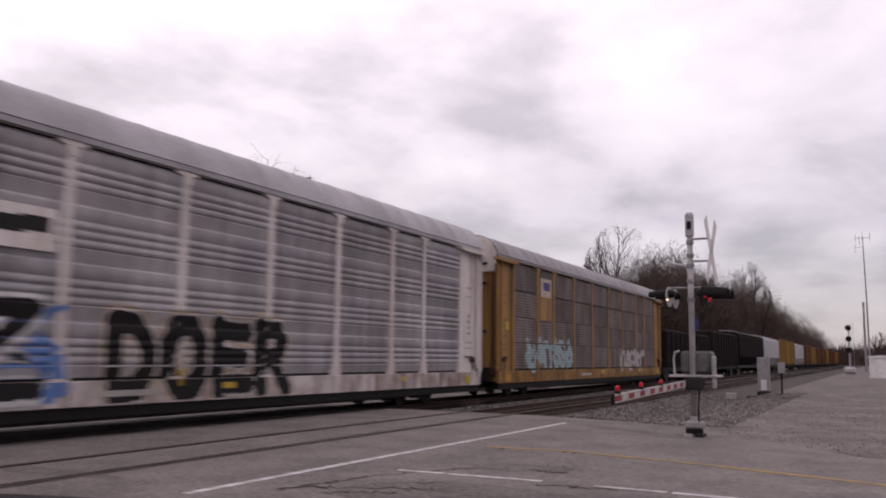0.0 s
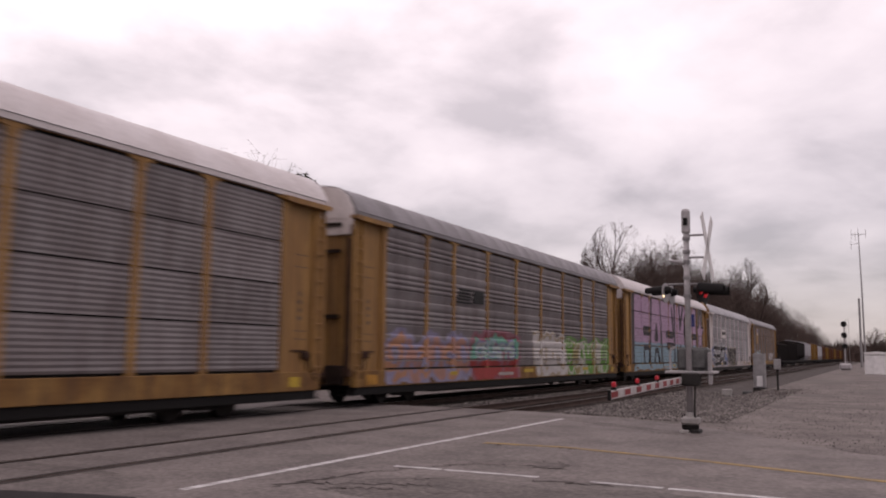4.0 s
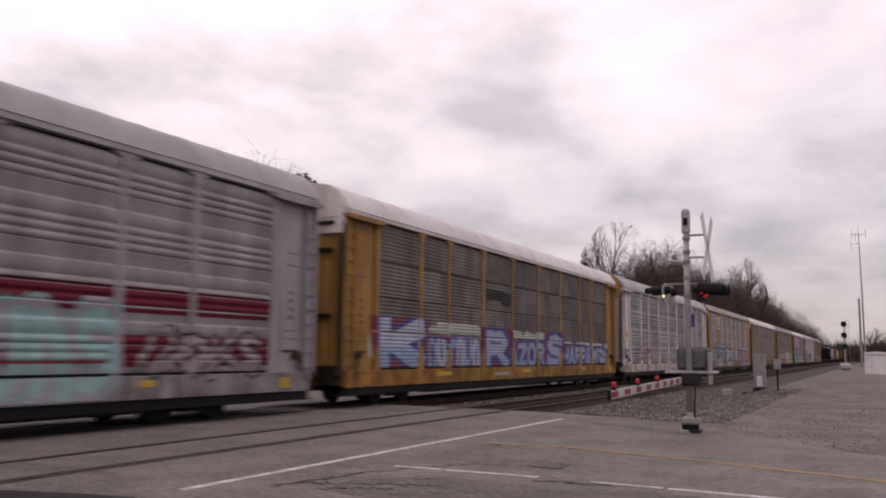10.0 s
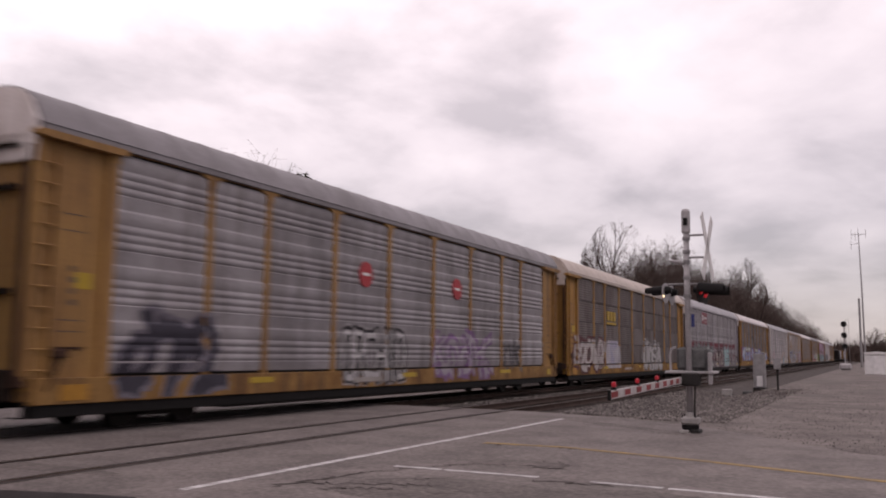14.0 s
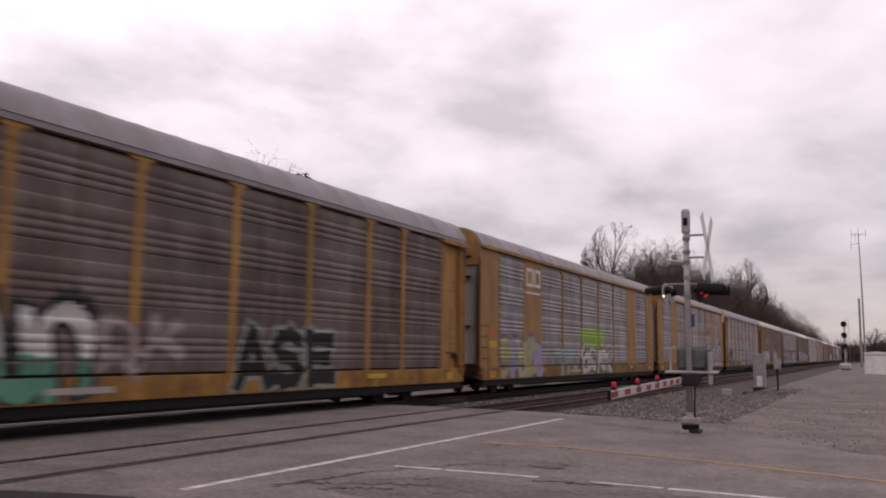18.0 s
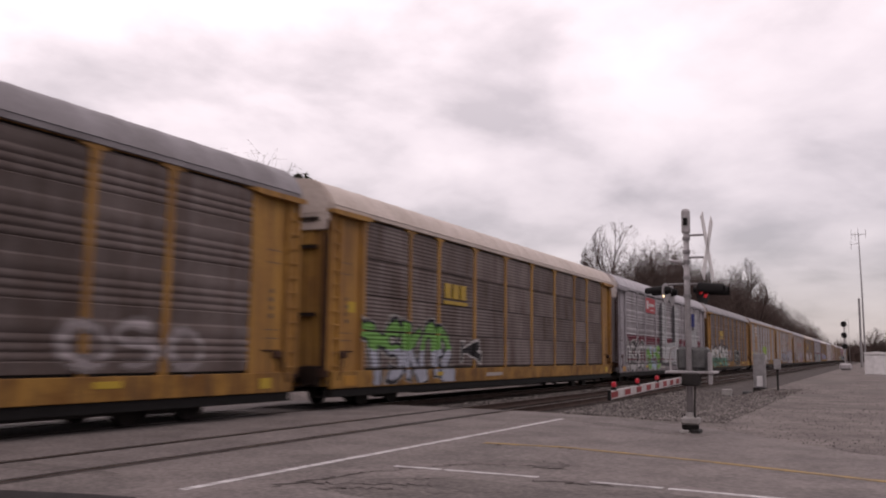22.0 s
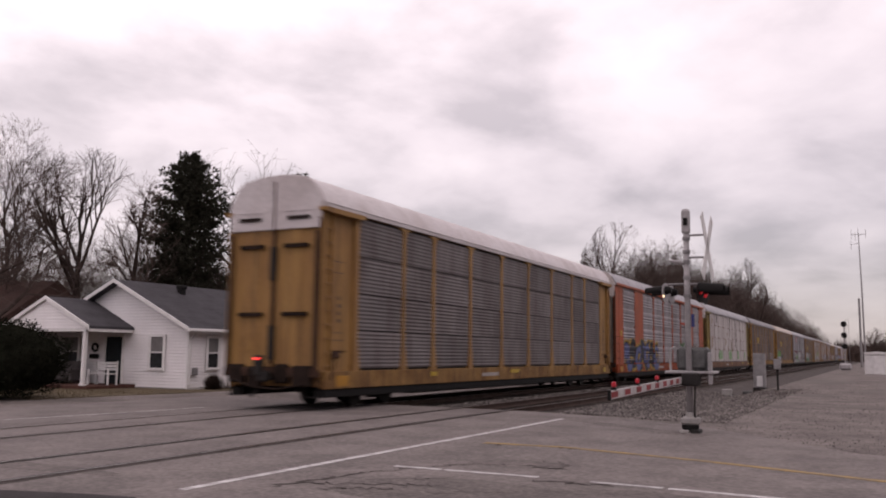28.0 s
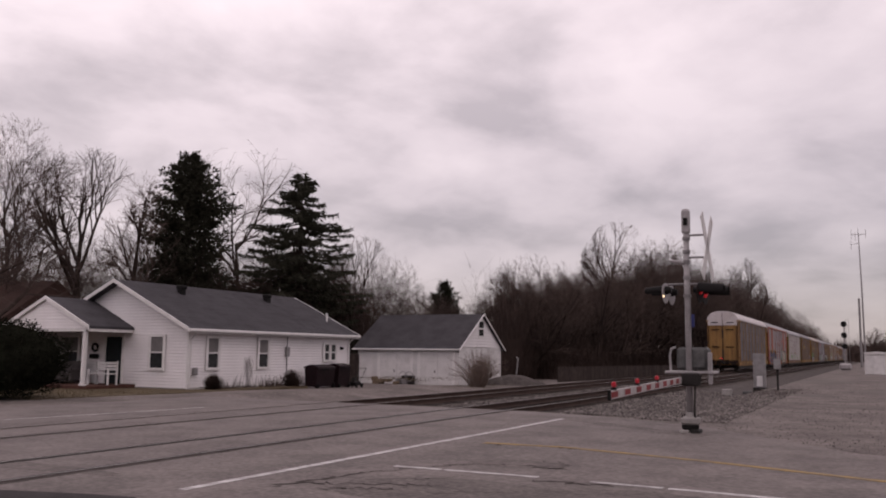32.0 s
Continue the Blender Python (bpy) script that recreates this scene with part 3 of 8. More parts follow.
def autorack(k, style, paint, panel, roof, label, cap=None, sill=None, blank=False, flare=False, nudge=0.0, seam=0.018, crown=1.05, posts=None):
    """An enclosed car-carrier wagon. blank: two bays a side are plain sheets, without posts at the ends."""
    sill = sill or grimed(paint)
    cap = cap or roof
    car = thing("autorack_car", pose(TRACK, HEAD - PITCH * k + nudge, 0), label, "freight car", "cars of the train")
    TRAIN.append((car, HEAD - PITCH * k + nudge))
    part("core", shared("core", lambda: Geo().box(-1.42, 1.42, -13.5, 13.5, 1.0, 5.32).mesh("core", BLACK)), None, car)
    part("roof", shared(("roof", roof.name), lambda: roof_geo().mesh("roof", roof, True)), None, car, loc=pose(0, 0, 5.425) @ Matrix.Diagonal((1, 1, crown, 1)) @ pose(0, 0, -5.425))
    if not blank:
        part("roof_edge", shared(("roof_edge", roof.name), lambda: roof_edge_geo().mesh("roof_edge", roof)), None, car)
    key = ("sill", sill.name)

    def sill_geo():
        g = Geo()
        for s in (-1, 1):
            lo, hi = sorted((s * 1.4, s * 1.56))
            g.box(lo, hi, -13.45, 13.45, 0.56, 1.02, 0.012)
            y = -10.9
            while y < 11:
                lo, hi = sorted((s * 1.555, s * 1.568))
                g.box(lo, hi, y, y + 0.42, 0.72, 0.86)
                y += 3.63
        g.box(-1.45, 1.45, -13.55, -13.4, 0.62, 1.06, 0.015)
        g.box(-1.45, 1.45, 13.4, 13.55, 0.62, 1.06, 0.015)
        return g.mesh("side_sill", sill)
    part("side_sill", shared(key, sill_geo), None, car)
    # black strip along each sill, painted as the deep shade under the car
    part("lower_flange", shared("sill_shade_strip", lambda: Geo().box(1.2, 1.5, -13.4, 13.4, 0.34, 0.558, 0.01).box(-1.5, -1.2, -13.4, 13.4, 0.34, 0.558, 0.01).mesh("lower_flange", BLACK)), None, car, "black strip under the side sill that stands in for shade")
    # centre sill, plus a wide low box added to darken the road beneath
    part("centre_sill", shared("centre", lambda: Geo().box(-0.42, 0.42, -13.3, 13.3, 0.6, 1.0, 0.03).box(-1.35, 1.35, -8.3, 8.3, 0.28, 0.79, 0.02).mesh("centre_sill", STEEL_DARK)), None, car, "dark underframe with an added box that blocks light below")
    running_gear(car, 9.9)
    for m in (pose(0, 13.6, 0), HALF @ pose(0, 13.6, 0)):
        part("coupler", shared("coupler", lambda: coupler_geo().mesh("coupler", STEEL_DARK)), None, car, "dark coupler and air hose", m)
    for m in (Matrix.Identity(4), HALF):
        for s in (-1, 1):
            leaf = P_DOOR if blank else paint
            part("end_door", shared(("end_door", leaf.name, s), lambda: end_door_geo(s).mesh("end_door", leaf)), None, car, "pale grey folded end door" if blank else "", m)
        part("end_cap", shared(("end_cap", cap.name), lambda: end_cap_geo().mesh("end_cap", cap)), None, car, loc=m @ pose(0, 0, 4.76) @ Matrix.Diagonal((1, 1, 1 + 0.57 * (crown - 1), 1)) @ pose(0, 0, -4.76))
        end_fittings(car, m, paint)
    pm = post_mesh(posts or paint, flare)
    if blank:
        SMOOTH_ENDS.append(car)
    for side in (Matrix.Identity(4), HALF):
        for a, b in zip(POSTS, POSTS[1:]):
            w, mid = b - a - 0.16, (a + b) / 2
            here = side @ pose(0, mid, 0)
            if blank and round(abs(mid), 1) == 8.2:
                part("blank_sheet", shared(("blank", paint.name), lambda: Geo().box(1.4, 1.5, -1.08, 1.08, 1.02, 5.42, 0.01).mesh("blank_sheet", paint)), None, car, loc=here)
                continue
            if style in ("fine", "faint"):
                zs = (Z0, *SEAMS, Z1)
                for i in range(4):
                    part("side_panel", panel_mesh(style, w, round(zs[i] + (seam if i else 0), 3), round(zs[i + 1] - seam, 3), panel), None, car, loc=here)
            else:
                part("side_panel", panel_mesh(style, w, Z0, 5.36 if blank else Z1, panel), None, car, loc=here)
        for y in POSTS:
            if not (blank and abs(y) > 7):
                part("post", pm, None, car, loc=side @ pose(0, y, 0))
        part("top_rail", shared(("rail", paint.name, blank), lambda: (Geo().box(1.44, 1.60, -13.5, 13.5, 5.39, 5.53, 0.01) if blank else Geo().box(1.44, 1.50, -13.5, 13.5, 5.29, 5.31)).mesh("top_rail", paint)), None, car, loc=side)
        for s in (-1, 1):
            at = side @ pose(0, s * 12.72, 0)
            # towards the car's end along the side
            out = at if s > 0 else at @ Matrix.Diagonal((1, -1, 1, 1))
            if blank:
                part("end_sheet", shared(("smooth sheet", paint.name), lambda: Geo().box(1.4, 1.505, -0.80, 0.88, 1.0, 5.42, 0.02).mesh("end_sheet", paint)), None, car, loc=out)
                part("seam", shared(("sheet seam", paint.name), lambda: Geo().box(1.5, 1.515, 0.10, 0.15, 1.0, 5.38, 0.004).mesh("seam", paint)), None, car, loc=out)
                for z in (1.35, 1.75, 2.15, 2.55):
                    part("grab_iron", shared("side grab", lambda: Geo().tube([(1.5, 0.3, 0), (1.56, 0.32, 0), (1.56, 0.78, 0), (1.5, 0.8, 0)], [0.013] * 4, 5).mesh("grab_iron", C_GRIME)), None, car, loc=out @ pose(0, 0, z))
                continue
            part("end_sheet", shared(("sheet", paint.name), lambda: Geo().box(1.38, 1.445, -0.80, 0.60, 1.0, 5.27, 0.01).mesh("end_sheet", paint)), None, car, loc=out)
            part("end_post", shared(("end_post", paint.name), lambda: Geo().box(1.42, 1.535, -0.86, -0.66, 1.0, 5.27, 0.012).mesh("end_post", paint)), None, car, loc=out)
            part("ladder_panel", shared(("ladder_panel", paint.name), lambda: Geo().box(1.38, 1.47, 0.46, 0.9, 1.0, 5.22, 0.01).mesh("ladder_panel", paint)), None, car, loc=out)
            for z in (3.63, 3.93, 1.83, 2.03):
                part("data_line", shared("data_line", lambda: Geo().box(1.445, 1.449, -0.28, 0.26, -0.01, 0.01).mesh("data_line", LINE_MARK)), None, car, "faint black data line", out @ pose(0, 0, z))
            for i, z in enumerate((2.35, 2.55, 2.75, 2.95)):
                part("data_mark", shared(("data_mark", i % 2), lambda: Geo().box(1.445, 1.449, -0.12 + 0.04 * (i % 2), 0.02, -0.05, 0.05).mesh("data_mark", LINE_MARK)), None, car, loc=out @ pose(0, 0, z))
            part("board_frame", shared("board", lambda: Geo().box(1.445, 1.475, -0.35, 0.30, 1.52, 1.56).box(1.445, 1.475, 0.27, 0.31, 1.06, 1.52).mesh("board_frame", C_GRIME)), None, car, "rusty edge of the corner board", out)
            part("tie_bracket", shared("tie_bracket", lambda: Geo().box(1.44, 1.56, 0.02, 0.34, 1.36, 1.52, 0.03).tube([(1.56, 0.2, 1.4), (1.6, 0.34, 1.1), (1.58, 0.5, 0.8)], [0.02] * 3, 6).mesh("tie_bracket", C_GRIME)), None, car, "rusty bracket and brake rod", out)
            part("end_gusset", shared(("gusset", paint.name), lambda: Geo().prism([(-1.0, 5.20), (-1.0, 5.30), (0.98, 5.30), (0.98, 5.20), (0.8, 5.17), (-0.8, 5.17)], "x", 1.42, 1.66).mesh("end_gusset", paint)), None, car, loc=out)
            part("ladder", shared(("ladder", paint.name), lambda: ladder_geo().mesh("ladder", paint)), None, car, loc=side @ pose(0, s * 13.38, 0))
    return car


# ---- spray paint on the cars, laid over ribs and posts as thin skins ----
SPRAY = {}


def spray(rgb):
    key = tuple(rgb)
    if key not in SPRAY:
        SPRAY[key] = mat("spray paint " + "_".join(str(int(c * 100)) for c in rgb), tuple(0.72 * c for c in rgb), 0.65, dark=0.78, scale=2.5, fine=25, bump=0.05)
    return SPRAY[key]


LETTERS = {
    "R": [[(0.15, 0), (0.15, 1)], [(0.15, 0.95), (0.7, 0.95), (0.85, 0.75), (0.7, 0.52), (0.15, 0.5)], [(0.5, 0.5), (0.92, 0)]],
    "Z": [[(0.1, 0.92), (0.9, 0.92), (0.12, 0.08), (0.92, 0.08)]],
    "O": [[(0.3, 0.05), (0.1, 0.3), (0.1, 0.7), (0.3, 0.95), (0.7, 0.95), (0.9, 0.7), (0.9, 0.3), (0.7, 0.05), (0.3, 0.05)]],
    "S": [[(0.9, 0.85), (0.6, 0.98), (0.25, 0.92), (0.12, 0.72), (0.3, 0.55), (0.75, 0.45), (0.9, 0.25), (0.7, 0.05), (0.3, 0.03), (0.08, 0.15)]],
    "P": [[(0.15, 0), (0.15, 1)], [(0.15, 0.95), (0.75, 0.95), (0.88, 0.72), (0.75, 0.48), (0.15, 0.45)]],
  # strokes of plain block letters in a unit cell
    "F": [[(0.15, 0), (0.15, 1)], [(0.15, 0.9), (0.95, 0.9)], [(0.15, 0.5), (0.8, 0.5)]],
    "A": [[(0.05, 0), (0.5, 1)], [(0.5, 1), (0.95, 0)], [(0.25, 0.3), (0.75, 0.3)]],
    "C": [[(0.95, 0.9), (0.15, 0.9)], [(0.15, 0.9), (0.15, 0.1)], [(0.15, 0.1), (0.95, 0.1)]],
    "K": [[(0.15, 0), (0.15, 1)], [(0.2, 0.5), (0.95, 1)], [(0.3, 0.55), (0.95, 0)]],
    "E": [[(0.15, 0), (0.15, 1)], [(0.15, 0.9), (0.95, 0.9)], [(0.15, 0.5), (0.85, 0.5)], [(0.15, 0.1), (0.95, 0.1)]],
    "U": [[(0.12, 1), (0.12, 0.12)], [(0.12, 0.12), (0.88, 0.12)], [(0.88, 0.12), (0.88, 1)]],
    "D": [[(0.15, 0.02), (0.15, 0.98), (0.62, 0.92), (0.88, 0.62), (0.86, 0.35), (0.6, 0.06), (0.15, 0.02)]],
    "G": [[(0.88, 0.82), (0.62, 0.97), (0.3, 0.92), (0.1, 0.66), (0.1, 0.32), (0.32, 0.06), (0.68, 0.06), (0.88, 0.22), (0.88, 0.46), (0.55, 0.46)]],
    "I": [[(0.5, 0), (0.5, 1)]],
    "H": [[(0.12, 0), (0.12, 1)], [(0.88, 0), (0.88, 1)], [(0.12, 0.5), (0.88, 0.5)]],
}


def arc(cx, cy, rx, ry, a, b, n=9):
    return [(cx + rx * math.cos(radians(a + (b - a) * i / n)), cy + ry * math.sin(radians(a + (b - a) * i / n))) for i in range(n + 1)]


def scrawl(rnd, pick=None):
    """Wild strokes of one sprayed figure that spells nothing."""
    lean = rnd.uniform(-0.12, 0.12)
    pick = pick or rnd.choice(("ring", "arch", "cup", "wave", "fork", "bar", "hook", "drop"))
    out = {"ring": lambda: [arc(0.5, 0.5, 0.34, 0.42, 20, 350)],
           "arch": lambda: [[(0.2, 0), (0.2, 0.6)] + arc(0.5, 0.62, 0.3, 0.32, 180, 0) + [(0.8, 0)]],
           "cup": lambda: [[(0.18, 1), (0.18, 0.4)] + arc(0.5, 0.36, 0.32, 0.32, 180, 360) + [(0.82, 0.95)]],
           "wave": lambda: [arc(0.5, 0.74, 0.3, 0.22, 40, 260) + arc(0.5, 0.28, 0.32, 0.24, 100, -130)],
           "fork": lambda: [[(0.2, 0), (0.25, 1)], [(0.25, 0.5), (0.85, rnd.uniform(0.75, 1))], [(0.4, 0.55), (0.9, rnd.uniform(-0.05, 0.15))]],
           "hook": lambda: [arc(0.5, 0.68, 0.3, 0.3, -60, 210), [(0.62, 0.42), (0.3, 0.0), (0.85, 0.05)]],
           "drop": lambda: [arc(0.5, 0.36, 0.3, 0.32, 0, 360), [(0.72, 0.6), (0.5, 1.0)]],
           "bar": lambda: [[(0.5, 0), (0.45, 1)], [(0.1, rnd.uniform(0.7, 1)), (0.9, rnd.uniform(0.8, 1))]]}[pick]()
    return [[(u + lean * w, w) for u, w in line] for line in out]


def car_surface(y, z, style, blank):
    d = min(abs(y - p) for p in POSTS)
    if z < 1.025:
        return 1.56 if z > 0.57 else 1.44
    if not (blank and abs(y) > 7) and d < 0.1 + (0.115 * (1.72 - z) / 0.72 if z < 1.72 else 0):
        return 1.535
    if abs(y) > 11.86:
        return 1.515 if blank else 1.537 if abs(y) < 12.06 else 1.448 if abs(y) < 13.16 else 1.548
    if blank and 7.12 < abs(y) < 9.28:
        return 1.50
    return side_x(z, style)


def graffiti(car, style, blank, y0, y1, z0, z1, fills, edge, back=None, word="", count=5, weight=0.16, seed=1, halo=None, cell=0.03, label="", shade=None, split=None, gap=-0.18, kinds=(), cast=(0.16, -0.14), spare=False, rim=0.86, lift=0.009, sharp=True):
    """A sprayed piece between y0..y1 and z0..z1: figures in the fill colours, outlined in edge, over a patch of back."""
    rnd = random.Random(seed)
    figures = [LETTERS[c] for c in word] if word else [scrawl(rnd, kinds[i] if i < len(kinds) else None) for i in range(count)]
    n = len(figures)
    cw = (y1 - y0) / n
    seg, own = [], []
    for i, fig in enumerate(figures):
        up = 0 if word else rnd.uniform(-0.05, 0.08)
        if not word and not kinds:
            # spikes and arrows tie the figures together
            for _ in range(rnd.choice((1, 1, 2))):
                u0, w0, a = rnd.uniform(0.2, 0.8), rnd.uniform(0.1, 0.9), rnd.uniform(-0.9, 0.9)
                fig = fig + [[(u0, w0), (u0 + rnd.choice((-1, 1)) * rnd.uniform(0.35, 0.6), min(1.02, max(-0.02, w0 + 0.5 * a)))]]
        for line in fig:
            for (u0, w0), (u1, w1) in zip(line, line[1:]):
                # seen from outside, the near side reads along +y
                seg.append((y0 + (i + gap / 2 + (1 - gap) * u0) * cw, z0 + (z1 - z0) * (0.1 + 0.8 * (w0 + up)), y0 + (i + gap / 2 + (1 - gap) * u1) * cw, z0 + (z1 - z0) * (0.1 + 0.8 * (w1 + up))))
                own.append(i)
    seg = np.array(seg)
    ny, nz = int((y1 - y0 + 0.5) / cell), int((z1 - z0 + 0.3) / cell)
    ys, zs = y0 - 0.25 + cell * np.arange(ny + 1), np.maximum(0.60, z0 - 0.15) + cell * np.arange(nz + 1)
    cy, cz = np.meshgrid((ys[:-1] + ys[1:]) / 2, (zs[:-1] + zs[1:]) / 2, indexing="ij")
    bend = 0.0 if word else (0.04 if kinds else 0.09) * (z1 - z0)
    p1, p2 = rnd.uniform(0, 6), rnd.uniform(0, 6)
    flat_y, flat_z = cy, cz
    cy, cz = cy + bend * np.sin(2.6 * flat_z + p1 + 1.4 * np.sin(1.3 * flat_y)), cz + bend * 0.8 * np.sin(2.9 * flat_y + p2)
    best, who = np.full(cy.shape, 9.0), np.zeros(cy.shape, int)
    for s, o in zip(seg, own):
        d = s[2:] - s[:2]
        n_ = math.hypot(*d) + 1e-9
        run = ((cy - s[0]) * d[0] + (cz - s[1]) * d[1]) / n_
        if sharp:
            # square-cut strokes, a little wider at their far end
            past = np.maximum(np.maximum(-run, run - n_), 0)
            r = np.maximum(np.abs((cz - s[1]) * d[0] - (cy - s[0]) * d[1]) / n_ * (1.12 - 0.24 * np.clip(run / n_, 0, 1)), past * 1.25)
        else:
            t = np.clip(run / n_, 0, 1)
            r = np.hypot(cy - s[0] - t * d[0], cz - s[1] - t * d[1])
        who = np.where(r < best, o, who)
        best = np.minimum(best, r)
    cy, cz = flat_y, flat_z
    ph = rnd.uniform(0, 6)
    rough = rnd.uniform(0, 6)
    swell = 1.0 if word else 1 + 0.3 * np.sin(3.3 * cy / max(0.6, cw) + 2.1 * cz + rough)
    best = best / swell
    wob = 0.03 * np.sin(cy * 7 + ph) * np.cos(cz * 9 + ph) + 0.02 * np.sin(cy * 19 + cz * 13)
    colours, idx = [], np.full(cy.shape, -1)

    def paint(mask, rgb):
        if rgb is None:
            return
        if tuple(rgb) not in colours:
            colours.append(tuple(rgb))
        idx[mask] = colours.index(tuple(rgb))
    if shade:
        dy, dz = cast
        sh = np.full(cy.shape, 9.0)
        for s in seg:
            d = s[2:] - s[:2]
            t = np.clip(((cy - dy - s[0]) * d[0] + (cz - dz - s[1]) * d[1]) / (d @ d + 1e-9), 0, 1)
            sh = np.minimum(sh, np.hypot(cy - dy - s[0] - t * d[0], cz - dz - s[1] - t * d[1]))
        paint(sh < weight * 1.15, shade)
    if back:
        paint(best + 1.2 * wob < weight * 1.9, back)
    if halo:
        paint(best + wob < weight * 1.5, halo)
    paint(best + 0.4 * wob < weight * 1.24, edge)
    for i, rgb in enumerate(fills):
        inside = best + 0.3 * wob < weight * rim * 0.9
        if split is not None and len(fills) > 1:
            band = (cz + wob < split) if i == 0 else (cz + wob >= split)
        else:
            band = (who % len(fills)) == i
        paint(inside & band, rgb)
    for s in SEAMS if style in ("fine", "faint") else ():
        idx[np.abs(cz - s) < 0.022] = -1
    idx[np.abs(cz - 1.05) < 0.034] = -1
    if spare:
        # sill and post feet were repainted over the piece
        near = np.min(np.abs(cy[..., None] - np.array(POSTS)), axis=-1)
        idx[(cz < 1.03) | ((near < 0.1 + 0.11 * (1.75 - cz) / 0.7) & (cz < 1.75))] = -1
    used = np.argwhere(idx >= 0)
    g, at = Geo(), {}

    def vert(i, j):
        if (i, j) not in at:
            at[i, j] = len(g.v)
            g.v.append((car_surface(ys[i], zs[j], style, blank) + lift, ys[i], zs[j]))
        return at[i, j]
    for i, j in used:
        g.f.append((vert(i, j), vert(i + 1, j), vert(i + 1, j + 1), vert(i, j + 1)))
        g.m.append(int(idx[i, j]))
    me = bpy.data.meshes.new("graffiti")
    me.from_pydata(g.v, [], g.f)
    for c in colours:
        me.materials.append(spray(c))
    me.polygons.foreach_set("material_index", g.m)
    part("graffiti", me, None, car, label or "sprayed graffiti on the car side")


def plate(car, name, y0, y1, z0, z1, material, label="", x=1.56, parent=None):
    """A flat mark or sign on the near side of a car."""
    return part(name, Geo().box(x - 0.03, x, y0, y1, z0, z1, 0.004), material, parent or car, label)


YELLOW = mat("railcar yellow", (0.318, 0.166, 0.034), 0.65, dark=0.72, scale=1.2, fine=20, streak=0.7, tint=(0.215, 0.104, 0.027), spread=0.04, rust=0.62)
DULL_YELLOW = mat("faded railcar yellow", (0.285, 0.155, 0.044), 0.65, scale=1.0, fine=18, streak=0.8, tint=(0.195, 0.099, 0.033), spread=0.04, rust=0.62)
TAN = mat("tan railcar paint", (0.295, 0.162, 0.050), 0.65, scale=1.0, fine=18, streak=0.8, tint=(0.213, 0.108, 0.036), spread=0.04, rust=0.62)
ORANGE = mat("orange railcar paint", (0.33, 0.056, 0.010), 0.6, scale=1.0, fine=18, streak=0.7, tint=(0.215, 0.042, 0.012), spread=0.03, rust=0.3)
PALE = mat("white railcar paint", (0.585, 0.535, 0.53), 0.6, scale=1.0, fine=18, streak=0.7, tint=(0.44, 0.38, 0.36), spread=0.03, rust=0.35)
LILAC = mat("lilac grey railcar paint", (0.275, 0.258, 0.280), 0.6, scale=1.0, fine=18, streak=0.7, tint=(0.194, 0.174, 0.190), spread=0.03, rust=0.25)
OLIVE = mat("olive yellow railcar paint", (0.227, 0.164, 0.044), 0.6, scale=1.0, fine=18, streak=0.7, tint=(0.151, 0.104, 0.035), spread=0.03, rust=0.4)
P_DARK = mat("dark galvanised panel", (0.155, 0.137, 0.137), 0.8, 0.0, scale=0.9, fine=14, streak=0.6, tint=(0.094, 0.080, 0.077), spread=0.12, bump=0.05, rust=0.4, gloss=0.12)
P_GREY = mat("grey galvanised panel", (0.190, 0.174, 0.178), 0.75, 0.0, scale=0.9, fine=14, streak=0.6, tint=(0.138, 0.122, 0.125), spread=0.10, bump=0.05, rust=0.35, gloss=0.15)
P_SILVER = mat("silver galvanised panel", (0.305, 0.290, 0.305), 0.7, 0.05, scale=0.9, fine=14, streak=0.6, tint=(0.204, 0.191, 0.201), spread=0.10, bump=0.05, rust=0.35, gloss=0.18)
P_BROWN = mat("dusty brown panel", (0.155, 0.129, 0.125), 0.8, 0.0, scale=0.9, fine=14, streak=0.6, tint=(0.094, 0.075, 0.070), spread=0.12, bump=0.05, rust=0.5, gloss=0.12)
P_MID = mat("weathered grey panel", (0.158, 0.143, 0.145), 0.75, 0.0, scale=0.9, fine=14, streak=0.6, tint=(0.108, 0.095, 0.096), spread=0.12, bump=0.05, rust=0.4, gloss=0.12)
P_WHITE = mat("faded white panel", (0.46, 0.43, 0.425), 0.7, 0.0, scale=0.7, fine=14, streak=0.85, tint=(0.35, 0.31, 0.30), spread=0.06, bump=0.05, rust=0.3, gloss=0.15)
R_GREY = mat("grey roof", (0.205, 0.19, 0.203), 0.55, 0.2, scale=0.6, fine=10, tint=(0.145, 0.132, 0.139))
R_SILVER = mat("silver roof", (0.315, 0.296, 0.318), 0.5, 0.25, scale=0.6, fine=10, tint=(0.234, 0.220, 0.234))
R_WHITE = mat("white roof", (0.515, 0.476, 0.484), 0.55, scale=0.6, fine=10, tint=(0.429, 0.382, 0.382))
R_CREAM = mat("cream roof", (0.435, 0.367, 0.33), 0.55, scale=0.6, fine=10, tint=(0.36, 0.3, 0.262))
MAROON = mat("maroon stripe", (0.12, 0.011, 0.025), 0.6, dark=0.8, scale=2)
LOGO_YELLOW = mat("logo yellow", (0.347, 0.227, 0.025), 0.6, dark=0.8)
LOGO_BLACK = mat("logo black", (0.019, 0.019, 0.019), 0.6)
LABEL_YELLOW = mat("label yellow", (0.391, 0.265, 0.025), 0.6, dark=0.85)


